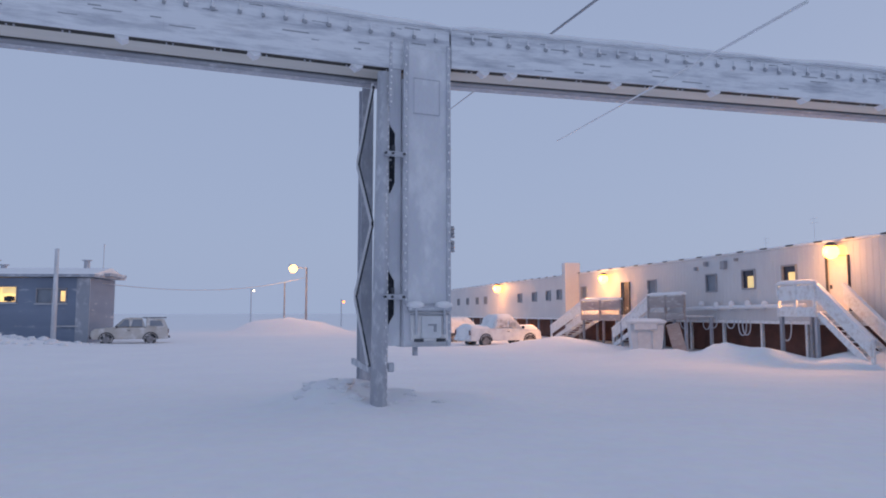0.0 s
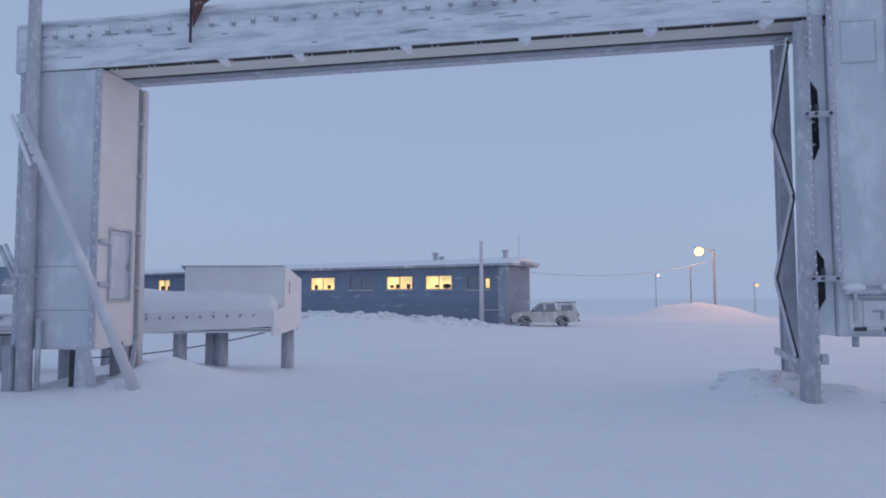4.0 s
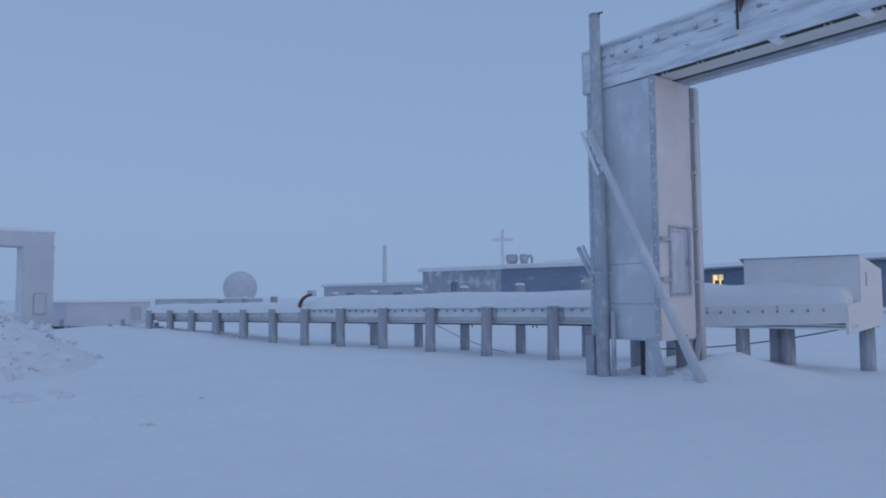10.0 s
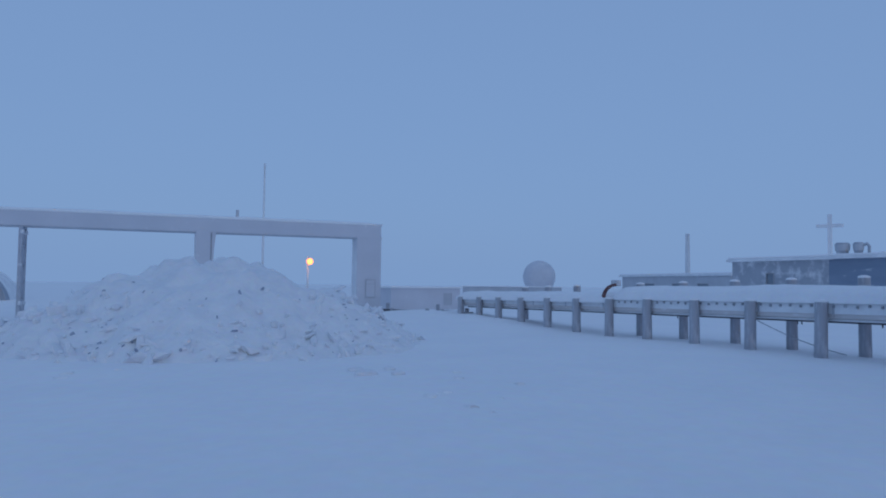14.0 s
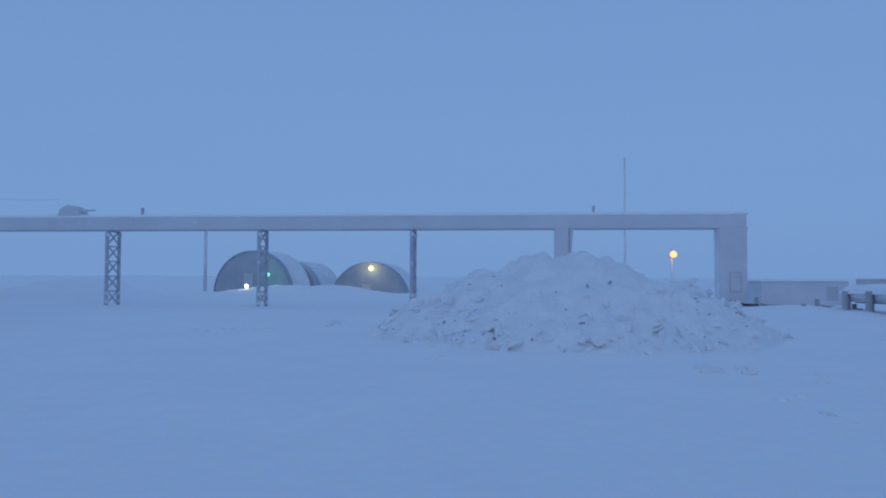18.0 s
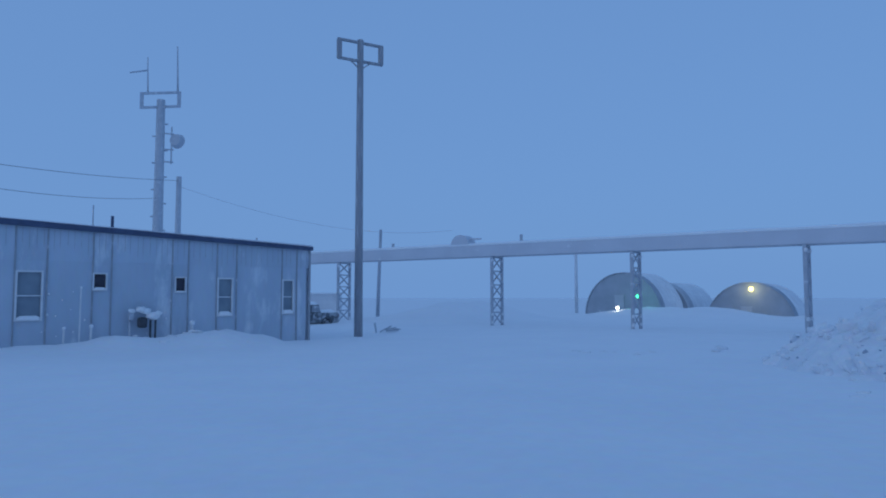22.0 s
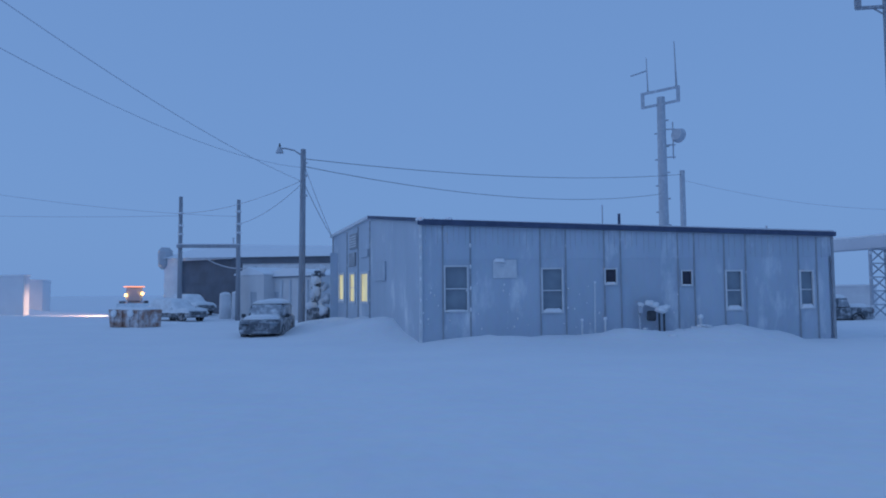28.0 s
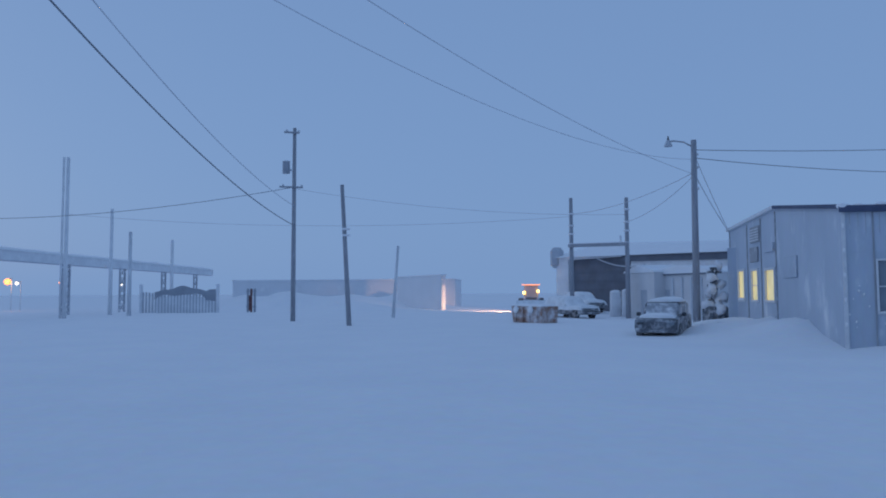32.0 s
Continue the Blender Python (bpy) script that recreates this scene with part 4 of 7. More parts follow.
def grey_hut():
    t = thing("grey_hut", M_HUT, "single-storey hut with frosted metal siding, drifted with snow", "building")
    holes = [(0.97, 2.02, 1.19, 3.17), (5.06, 6.0, 1.12, 3.04), (7.71, 8.26, 2.28, 3.0), (10.9, 11.4, 2.21, 2.9), (12.73, 13.47, 1.18, 2.89), (15.8, 16.42, 1.23, 2.86)]
    bm = bmesh.new()
    pierced(bm, HUT_L, -0.4, lambda x: hut_top(x) - 0.05, 0.16, holes)
    part("front_wall", bm, HUT, t)
    for k, h in enumerate(holes):
        window(t, *h, 0.0, -1, DARK_GLASS if k in (2, 3) else DULL_GLASS, sash=k not in (2, 3), snow=[0.06, 0.16, 0.1, 0.05, 0.16, 0.18][k], w=0.075 if k not in (2, 3) else 0.06)
    cuts = [0.0, 0.93, 2.1, 5.04, 6.11, 7.72, 8.41, 10.8, 11.48, 12.73, 13.62, 15.81, 16.56, HUT_L]
    for k, x in enumerate(cuts[1:-1]):
        prev = x - 0.0
        bm = bmesh.new()
        bxm(bm, (x, -0.02, (hut_top(x) - 0.5) / 2), (0.055, 0.05, hut_top(x) + 0.1), None, 0.008)
        part("batten", bm, HUT_TRIM, t)
    # overlapping upper sheets
    rnd = random.Random(12)
    for a, b in zip(cuts[:-1], cuts[1:]):
        bm = bmesh.new()
        prism(bm, [(a + 0.03, 3.42), (b - 0.03, 3.42), (b - 0.03, hut_top(b) - 0.12), (a + 0.03, hut_top(a) - 0.12)], -0.016, 0.004)
        part("upper_sheet", bm, HUT, t)
        bm = bmesh.new()
        x = a + 0.2
        while x < b - 0.12:
            z1 = hut_top(x) - 0.2
            prism(bm, [(x, z1 - rnd.uniform(0.5, 1.0)), (x + 0.014, z1 - rnd.uniform(0.5, 1.0)), (x + 0.014, z1), (x, z1)], -0.02, -0.015)
            x += rnd.uniform(0.2, 0.3)
        part("board_joints", bm, HUT_TRIM, t, "thin vertical joints in the siding")
    bm = bmesh.new()
    prism(bm, [(-0.12, hut_top(0) - 0.2), (HUT_L + 0.12, hut_top(HUT_L) - 0.16), (HUT_L + 0.12, hut_top(HUT_L) + 0.02), (-0.12, hut_top(0) + 0.04)], -0.2, -0.06)
    part("eave_edge", bm, DARK_EDGE, t, "dark metal eave edge")
    bm = bmesh.new()
    prism(bm, [(-0.1, 5.06), (HUT_L + 0.1, 4.4), (HUT_L + 0.1, 4.5), (-0.1, 5.16)], -0.1, 15.0)
    part("roof", bm, SNOWCAP, t, "thin snow on the roof")
    bm = bmesh.new()
    pierced(bm, 15.0, -0.4, lambda x: 4.35, 0.15, [])
    bmesh.ops.transform(bm, matrix=Matrix.Translation((HUT_L, 0.0, 0)) @ Matrix.Rotation(radians(90), 4, "Z"), verts=bm.verts)
    part("east_wall", bm, HUT, t)
    bm = bmesh.new()
    pierced(bm, HUT_L + 6.5, -0.4, lambda x: 4.6, 0.15, [])
    bmesh.ops.transform(bm, matrix=Matrix.Translation((-6.5, 15.0, 0)), verts=bm.verts)
    part("back_wall", bm, HUT, t)
    block("corner_strip", (0.0, -0.03, 2.4), (0.14, 0.1, 5.2), WHITE_TRIM, t, 0.01)
    block("corner_strip", (HUT_L + 0.02, -0.01, 2.0), (0.1, 0.1, 4.8), HUT_TRIM, t, 0.01)
    for k in range(9):
        bm = bmesh.new()
        bmesh.ops.create_icosphere(bm, subdivisions=1, radius=0.07, matrix=Matrix.Translation((0.0 if k < 5 else 2.1, -0.07, 0.8 + 0.8 * (k % 5) + 0.1 * k)) @ Matrix.Diagonal((0.7, 0.6, 1.6, 1)))
        part("rime_lump", bm, SNOWCAP, t, smooth=True)
    rnd = random.Random(8)
    for k in range(44):
        x = rnd.choice((0.4, 2.1, 3.2, 4.0, 6.6, 10.0)) + rnd.gauss(0, 0.4)
        bm = bmesh.new()
        bmesh.ops.create_icosphere(bm, subdivisions=1, radius=0.02 + 0.03 * rnd.random(), matrix=Matrix.Translation((max(0.1, x), -0.02, 0.5 + 1.9 * rnd.random() ** 1.6)) @ Matrix.Diagonal((1, 0.5, 1.3, 1)))
        part("rime_spot", bm, SNOWCAP, t, smooth=True)
    # roof vents
    for x, r in ((0.3, 0.16), (0.8, 0.1), (1.5, 0.13)):
        bm = bmesh.new()
        bmesh.ops.create_icosphere(bm, subdivisions=2, radius=r, matrix=Matrix.Translation((x - 0.3, -0.1, 5.12)) @ Matrix.Diagonal((1.4, 0.8, 0.7, 1)))
        part("snow_lump", bm, SNOWCAP, t, smooth=True)
    bar("vent_pipe", (8.5, 0.5, 4.7), (8.5, 0.5, 5.35), 0.06, DARK_EDGE, t)
    bar("vent_pipe", (8.4, 3.5, 4.7), (8.4, 3.5, 6.1), 0.03, STEEL, t)
    bar("vent_pipe", (14.8, 0.6, 4.4), (14.8, 0.6, 4.78), 0.04, STEEL, t)
    # the long gable side, at an open angle to the front
    side = new("gable_side")
    side.parent = t
    ang = radians(-55.8 - 192.31)
    side.matrix_basis = Matrix.Rotation(ang, 4, "Z")
    top = lambda x: 5.12 + 0.115 * x if x < 8.2 else 6.06 - 0.032 * (x - 8.2)
    lit = [(8.47, 10.22, 1.46, 3.2), (11.38, 12.85, 1.45, 3.25), (14.14, 15.7, 1.44, 3.3)]
    bm = bmesh.new()
    pierced(bm, 8.2, -0.4, top, 0.15, [], y=-0.15)
    part("gable_wall", bm, HUT, t, "frosted gable wall").matrix_basis = side.matrix_basis
    bm = bmesh.new()
    pierced(bm, 9.6, -0.4, lambda x: top(x + 8.2), 0.15, [(a - 8.2, b - 8.2, c, d) for a, b, c, d in lit], y=-0.15)
    part("gable_wall", bm, HUT, t, "frosted gable wall").matrix_basis = side.matrix_basis @ Matrix.Translation((8.2, 0, 0))
    for k, h in enumerate(lit):
        win = window(t, *h, 0.0, 1, LITYELLOW, sash=k == 1, snow=0.12 if k == 2 else 0.0, w=0.13)
        win.matrix_basis = side.matrix_basis
    for x in (8.25, 10.8, 13.5, 17.5):
        ob = block("batten", (x, 0.02, top(x) / 2 - 0.2), (0.1, 0.05, top(x)), HUT_TRIM, t)
        ob.matrix_basis = side.matrix_basis
    for x0, x1, z0, z1, mat, nm in ((5.2, 7.0, 2.64, 3.6, HUT, "notice_board"), (10.9, 12.6, 4.6, 5.45, HUT_TRIM, "vent_grille"), (11.3, 12.8, 3.58, 4.37, HUT_TRIM, "vent_hood"), (8.5, 9.9, 3.96, 4.4, HUT, "small_sign")):
        ob = block(nm, ((x0 + x1) / 2, 0.05, (z0 + z1) / 2), (x1 - x0, 0.08, z1 - z0), mat, t, 0.02)
        ob.matrix_basis = side.matrix_basis
    for k in range(5):
        ob = block("louvre", (11.75, 0.1, 4.72 + 0.14 * k), (1.6, 0.03, 0.06), WHITE_TRIM, t)
        ob.matrix_basis = side.matrix_basis
    bm = bmesh.new()
    beam(bm, (0, 0.06, top(0)), (8.2, 0.06, top(8.2)), 0.2, 0.16)
    part("verge", bm, DARK_EDGE, t, "snowy verge board").matrix_basis = side.matrix_basis
    bm = bmesh.new()
    beam(bm, (8.2, 0.06, top(8.21)), (17.8, 0.06, top(17.8)), 0.2, 0.16)
    part("verge", bm, WHITE_TRIM, t, "snowy verge board").matrix_basis = side.matrix_basis
    bm = bmesh.new()
    v = [bm.verts.new(p) for p in ((0, 0.05, 5.0), (-6.2, 15.4, 5.7), (-2.9, 7.5, 5.95))]
    w = [bm.verts.new(p) for p in ((HUT_L * 0.5, 7.5, 4.9), (4.0, 15.0, 4.7))]
    bm.faces.new((v[0], v[2], w[0]))
    bm.faces.new((v[2], v[1], w[1], w[0]))
    bmesh.ops.solidify(bm, geom=bm.faces[:], thickness=0.12)
    part("ridge_roof", bm, SNOWCAP, t)
    bpy.data.objects.remove(side)
    return t


def hut_clutter():
    t = thing("notice_board", M_HUT @ pose(3.55, -0.03, 3.0), "snow-plastered pale notice board on the hut wall", "sign")
    block("board", (0, 0, 0), (1.0, 0.04, 0.78), WHITE_TRIM, t, 0.01)
    for k in range(2):
        block("text_line", (-0.08 - 0.05 * k, -0.024, 0.22 - 0.1 * k), (0.26 - 0.1 * k, 0.012, 0.025), HUT, t)
    b = snowy_ridge("snow_crust", 0.45, 0.1, 0.16, SNOWCAP, t, 3, 8)
    b.location = (-0.45, -0.04, 0.3)
    t = thing("gas_meter", M_HUT @ pose(9.45, -0.35, 0.55), "snow-buried gas meter and regulator against the hut wall", "meter")
    bar("riser", (-0.35, 0.1, -0.6), (-0.35, 0.1, 0.75), 0.05, STEEL, t)
    block("regulator", (-0.35, 0.0, 0.7), (0.18, 0.2, 0.3), STEEL, t, 0.03)
    block("meter_body", (0.1, 0.0, 0.45), (0.34, 0.26, 0.42), DARKMETAL, t, 0.05)
    for x, z in ((0.42, 0.55), (0.62, 0.6)):
        bar("valve_pipe", (x, 0.0, -0.5), (x, 0.0, z), 0.04, DARKMETAL, t)
    for x, z, r in ((0.02, 0.98, 0.2), (0.22, 0.9, 0.2), (0.45, 0.72, 0.23), (0.68, 0.8, 0.17), (0.58, 0.66, 0.18), (-0.35, 0.92, 0.12)):
        bm = bmesh.new()
        bmesh.ops.create_icosphere(bm, subdivisions=2, radius=r)
        for v in bm.verts:
            v.co += v.co.normalized() * 0.09 * noise.noise(v.co * 8 + Vector((x, z, 0)))
            v.co.z *= 0.7
        part("snow_lump", bm, SNOWCAP, t, smooth=True).location = (x, -0.05, z)
    for x, h, r in ((7.2, 2.4, 0.032), (6.65, 0.85, 0.04), (7.6, 0.9, 0.05), (11.5, 0.95, 0.07)):
        t = thing("marker_stake", M_HUT @ pose(x, -0.5, 0), "thin frosted stake stuck in the snow by the hut", "stake", "stakes by the hut")
        bar("stake", (0, 0, -0.3), (0.02, 0, h), r, WHITE_TRIM, t, seg=8)
        bm = bmesh.new()
        bmesh.ops.create_icosphere(bm, subdivisions=1, radius=r * 1.8, matrix=Matrix.Translation((0.02, 0, h)))
        part("rime_tip", bm, SNOWCAP, t, smooth=True)


grey_hut()
hut_clutter()


# ---- the modular camp building ----
M_CAMP = pose(16.3, 27.3, 0, 0, 0, 103.64)


def camp_building():
    t = thing("camp_building", M_CAMP, "long white corrugated camp building raised over red-brown skirting", "building")
    wins = [(3.85, 4.8, 3.3, 4.12), (6.6, 7.6, 3.12, 4.08), (9.6, 10.55, 3.07, 4.02), (15.5, 16.5, 3.1, 3.99), (25.0, 26.0, 3.07, 3.93),
            (29.6, 30.6, 3.05, 3.87), (31.9, 32.9, 3.0, 3.85), (35.0, 36.1, 2.98, 3.82), (38.7, 39.8, 2.95, 3.8), (49.4, 50.4, 2.95, 3.76), (52.5, 53.5, 2.95, 3.74), (56.4, 57.4, 2.95, 3.74), (60.5, 61.5, 2.95, 3.74)]
    doors = [(1.0, 2.1, 2.05, 4.3), (18.75, 19.75, 1.9, 3.99)]
    for a, b in ((-12.0, 28.3), (28.3, 66.0)):
        hs = [h for h in wins + doors if a < h[0] < b]
        bm = bmesh.new()
        pierced(bm, b - a - 0.01, 1.66, lambda x: 4.86, 0.15, [(h[0] - a, h[1] - a, h[2], h[3]) for h in hs], y=-0.15)
        part("front_wall", bm, WHITE_WALL, t).location = (a, 0, 0)
        # ribs of the sheeting, broken at each opening
        bm = bmesh.new()
        x = a + 0.15
        while x < b:
            hit = [h for h in hs if h[0] - 0.05 < x < h[1] + 0.05]
            lo = 1.68
            for h in hit:
                bxm(bm, (x, 0.003, (lo + h[2]) / 2), (0.07, 0.01, h[2] - lo - 0.02))
                lo = h[3] + 0.02
            bxm(bm, (x, 0.003, (lo + 4.84) / 2), (0.07, 0.01, 4.84 - lo))
            x += 0.3
        part("sheet_ribs", bm, WHITE_WALL, t)["kind"] = "stuff"
        block("roof", ((a + b) / 2, -3.2, 4.92), (b - a, 6.5, 0.1), SNOWCAP, t, 0.02)
        block("back_wall", ((a + b) / 2, -6.3, 3.2), (b - a, 0.15, 3.2), WHITE_WALL, t)
        # near-black floor: the shade under the raised building is in its colour
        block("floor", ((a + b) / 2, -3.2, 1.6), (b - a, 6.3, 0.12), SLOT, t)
        block("skirting", ((a + b) / 2, -1.1, 0.72), (b - a - 0.1, 0.08, 1.7), SKIRT, t, 0, "red-brown boarded skirting under the floor")
        block("rim_beam", ((a + b) / 2, -0.05, 1.58), (b - a, 0.2, 0.15), RAIL, t)
        x = a + 0.9
        while x < b:
            block("roof_cleat", (x, 0.02, 4.95), (0.42, 0.16, 0.06), DARKMETAL, t)
            x += 1.7
        x = a + 1.2
        while x < b:
            block("floor_post", (x, -0.25, 0.75), (0.15, 0.15, 1.6), RAIL if int(x) % 3 == 0 else POST, t, 0.02)
            x += 2.9
    block("end_wall", (28.3, -3.1, 3.2), (0.12, 6.3, 3.3), WHITE_WALL, t)
    block("south_wall", (-12.0, -3.1, 3.2), (0.12, 6.3, 3.3), WHITE_WALL, t)
    block("porch_fin", (26.7, 0.5, 3.7), (0.6, 1.2, 4.0), WHITE_WALL, t, 0.02, "lamplit projecting end bay")
    for k, h in enumerate(wins):
        w = window(t, *h, 0.0, 1, LITYELLOW if k in (0, 1) else DULL_GLASS, HUT_TRIM, sash=False, w=0.07)
        if k in (0, 1):
            block("blind_shadow", (h[1] - 0.17, -0.05, (h[2] + h[3]) / 2), (0.3, 0.03, h[3] - h[2] - 0.1), DARK_GLASS, w)
            block("blind_shadow", ((h[0] + h[1]) / 2, -0.045, h[3] - 0.2), (h[1] - h[0] - 0.1, 0.03, 0.26), DARK_GLASS, w)
    for h in doors:
        d = block("door", ((h[0] + h[1]) / 2, -0.06, (h[2] + h[3]) / 2), (h[1] - h[0] - 0.04, 0.06, h[3] - h[2] - 0.04), CREAM if h[0] < 5 else DARKMETAL, t, 0.01, "plain insulated door")
        block("handle", (h[1] - 0.14, 0.0, h[2] + 1.0), (0.05, 0.08, 0.16), DARKMETAL, d)
        block("jamb", (h[0] - 0.03, 0.03, (h[2] + h[3]) / 2), (0.06, 0.1, h[3] - h[2]), DARKMETAL, d)
        block("jamb", (h[1] + 0.03, 0.03, (h[2] + h[3]) / 2), (0.06, 0.1, h[3] - h[2]), DARKMETAL, d)
    for x, z, s in ((8.9, 4.4, 0.34), (10.4, 4.55, 0.2), (11.3, 4.35, 0.16), (7.9, 4.6, 0.12)):
        block("wall_box", (x, 0.1, z), (s, 0.2, s * 1.2), HUT_TRIM, t, 0.02)
    for x, z in ((9.0, 5.9), (5.6, 6.5)):
        bar("antenna", (x, -2.5, 4.9), (x, -2.5, z), 0.01, FARGREY, t, seg=6)
        for k in range(2):
            block("antenna_rung", (x, -2.5, z - 0.1 - 0.2 * k), (0.5, 0.015, 0.015), FARGREY, t)
    # heat-trace pipe and hanging cables below the windows
    bm = bmesh.new()
    tube(bm, [(3.2, 0.25, 2.32), (5.2, 0.25, 2.3), (8.0, 0.25, 2.28), (11.0, 0.25, 2.25), (12.2, 0.25, 2.2)], 0.1, 10)
    part("service_pipe", bm, SNOWCAP, t, "service pipe caked in snow", smooth=True)
    for x in (6.0, 7.2, 8.4, 9.6, 10.8):
        block("pipe_bracket", (x, 0.15, 2.28), (0.16, 0.28, 0.3), WHITE_TRIM, t, 0.04)
        bm = bmesh.new()
        bmesh.ops.create_icosphere(bm, subdivisions=2, radius=0.16, matrix=Matrix.Translation((x + 0.3 * math.sin(x * 5), 0.27, 2.42 + 0.04 * math.sin(x * 3))) @ Matrix.Diagonal((1.2, 0.7, 1.1, 1)))
        part("snow_lump", bm, SNOWCAP, t, smooth=True)
    for x in (4.3, 7.0, 7.3, 8.2, 9.6, 10.2, 12.3):
        bm = bmesh.new()
        tube(bm, [(x - 0.3 * math.cos(a), 0.3, 1.7 - (0.7 + 0.25 * math.sin(x * 9)) * math.sin(a) ** 0.6) for a in [i * math.pi / 14 for i in range(15)]], 0.028, 6)
        part("hanging_hose", bm, ICECABLE, t)
    return t


def stair_landing(x0, x1, z, way, run, name_label, boards=RAIL):
    """A timber landing before a door, with boarded rails and one flight going down along the wall."""
    t = thing("entrance_stair", M_CAMP, name_label, "stairs", "entrance stairs of the camp building")
    dy = 1.75
    for k in range(9):
        block("deck_board", ((x0 + x1) / 2, 0.12 + dy * (k + 0.5) / 9, z - 0.03), (x1 - x0, dy / 9 - 0.015, 0.05), RAIL, t)
    for x in (x0 + 0.08, x1 - 0.08):
        for y in (0.3, dy):
            block("leg", (x, y, z / 2), (0.14, 0.14, z), POST, t, 0.01)
    for x in (x0 + 0.05, (x0 + x1) / 2, x1 - 0.05):
        block("rail_post", (x, dy + 0.1, z + 0.42), (0.11, 0.13, 1.3), boards, t, 0.01)
    for za, zb in ((0.42, 1.0), (-0.22, 0.16)):
        block("rail_panel", ((x0 + x1) / 2, dy + 0.11, z + (za + zb) / 2), (x1 - x0, 0.04, zb - za), boards, t, 0.01, "boarded rail panel")
    block("hand_rail", ((x0 + x1) / 2, dy + 0.06, z + 1.08), (x1 - x0 + 0.1, 0.16, 0.06), RAIL, t, 0.01)
    snowy_ridge("rail_snow", x1 - x0, 0.2, 0.14, SNOWCAP, t, x0, 10).location = (x0, dy + 0.06, z + 1.1)
    # flight
    xs = x0 if way < 0 else x1
    n = max(5, int(z / 0.19))
    for k in range(n):
        block("tread", (xs + way * (k + 0.5) * run / n, dy - 0.62, z - (k + 1) * z / (n + 1)), (run / n + 0.02, 1.1, 0.05), RAIL, t)
    for y in (dy, dy - 1.25):
        bm = bmesh.new()
        beam(bm, (xs, y, z - 0.1), (xs + way * run, y, 0.02), 0.06, 0.26)
        part("stringer", bm, RAIL, t)
        bm = bmesh.new()
        prism(bm, [(xs, z + 0.35), (xs + way * run, 0.42), (xs + way * run, 1.02), (xs, z + 1.02)], y + 0.02, y + 0.06)
        part("rail_panel", bm, RAIL, t, "snow-plastered sloping rail boards")
        bm = bmesh.new()
        beam(bm, (xs, y + 0.02, z + 1.05), (xs + way * run, y + 0.02, 1.05), 0.18, 0.1)
        part("hand_rail", bm, SNOWCAP, t, "hand rail under snow")
        block("newel", (xs + way * run, y, 0.5), (0.12, 0.12, 1.2), RAIL, t, 0.01)


camp_building()
stair_landing(0.75, 2.85, 2.07, -1, 2.5, "snowy timber entrance stair beside a lit door")
stair_landing(9.7, 13.3, 1.87, 1, 4.4, "snowy timber landing and stair below a lamp", BOARDS)
stair_landing(16.5, 22.0, 1.75, 1, 5.6, "snow-covered timber stair up to the camp door", BOARDS)


def wall_lamp(m, label, mat, r, power, color, name="wall_lamp"):
    t = thing(name, m, label, "lamp")
    block("bracket", (0, -0.12, 0.06), (0.12, 0.3, 0.1), DARKMETAL, t, 0.01)
    bm = bmesh.new()
    bmesh.ops.create_uvsphere(bm, u_segments=16, v_segments=10, radius=r)
    part("bulb", bm, mat, t, "glowing bulb widened to take in its bloom", smooth=True)
    bm = bmesh.new()
    rod(bm, (0, 0, r * 0.75), (0, 0, r * 1.25), r * 0.9, r * 0.4, 12)
    part("hood", bm, DARKMETAL, t)
    li = bpy.data.lights.new("lamp_light", "POINT")
    li.energy, li.color, li.shadow_soft_size = power * 0.34, color, 0.25
    new("lamp_light", li).location = m @ Vector((0, 0.6, 0.0))
    # the hood throws most of the light out and down
    li = bpy.data.lights.new("lamp_beam", "SPOT")
    li.energy, li.color, li.spot_size, li.spot_blend, li.shadow_soft_size = power * 3.2, color, radians(155), 0.9, 0.3
    new("lamp_beam", li).matrix_world = look(m @ Vector((0, 0.5, -0.1)), m @ Vector((0, 7.0, -4.2)))
    return t


WARM = (1.0, 0.52, 0.24)
# bulb radii are oversized: the lamps' glare is put into the shape
wall_lamp(M_CAMP @ pose(1.5, 0.35, 4.45), "bright sodium lamp over the camp door", SODIUM, 0.3, 170, WARM)
wall_lamp(M_CAMP @ pose(21.6, 0.4, 4.3), "bright sodium lamp over the landing", SODIUM, 0.32, 520, WARM)
wall_lamp(M_CAMP @ pose(44.4, 0.5, 4.4), "sodium lamp on the far camp wall", SODIUM, 0.38, 520, WARM)


# ---- the blue building ----
M_BLUE = pose(-24.4, 49.2, 0, 0, 0, 183.38)


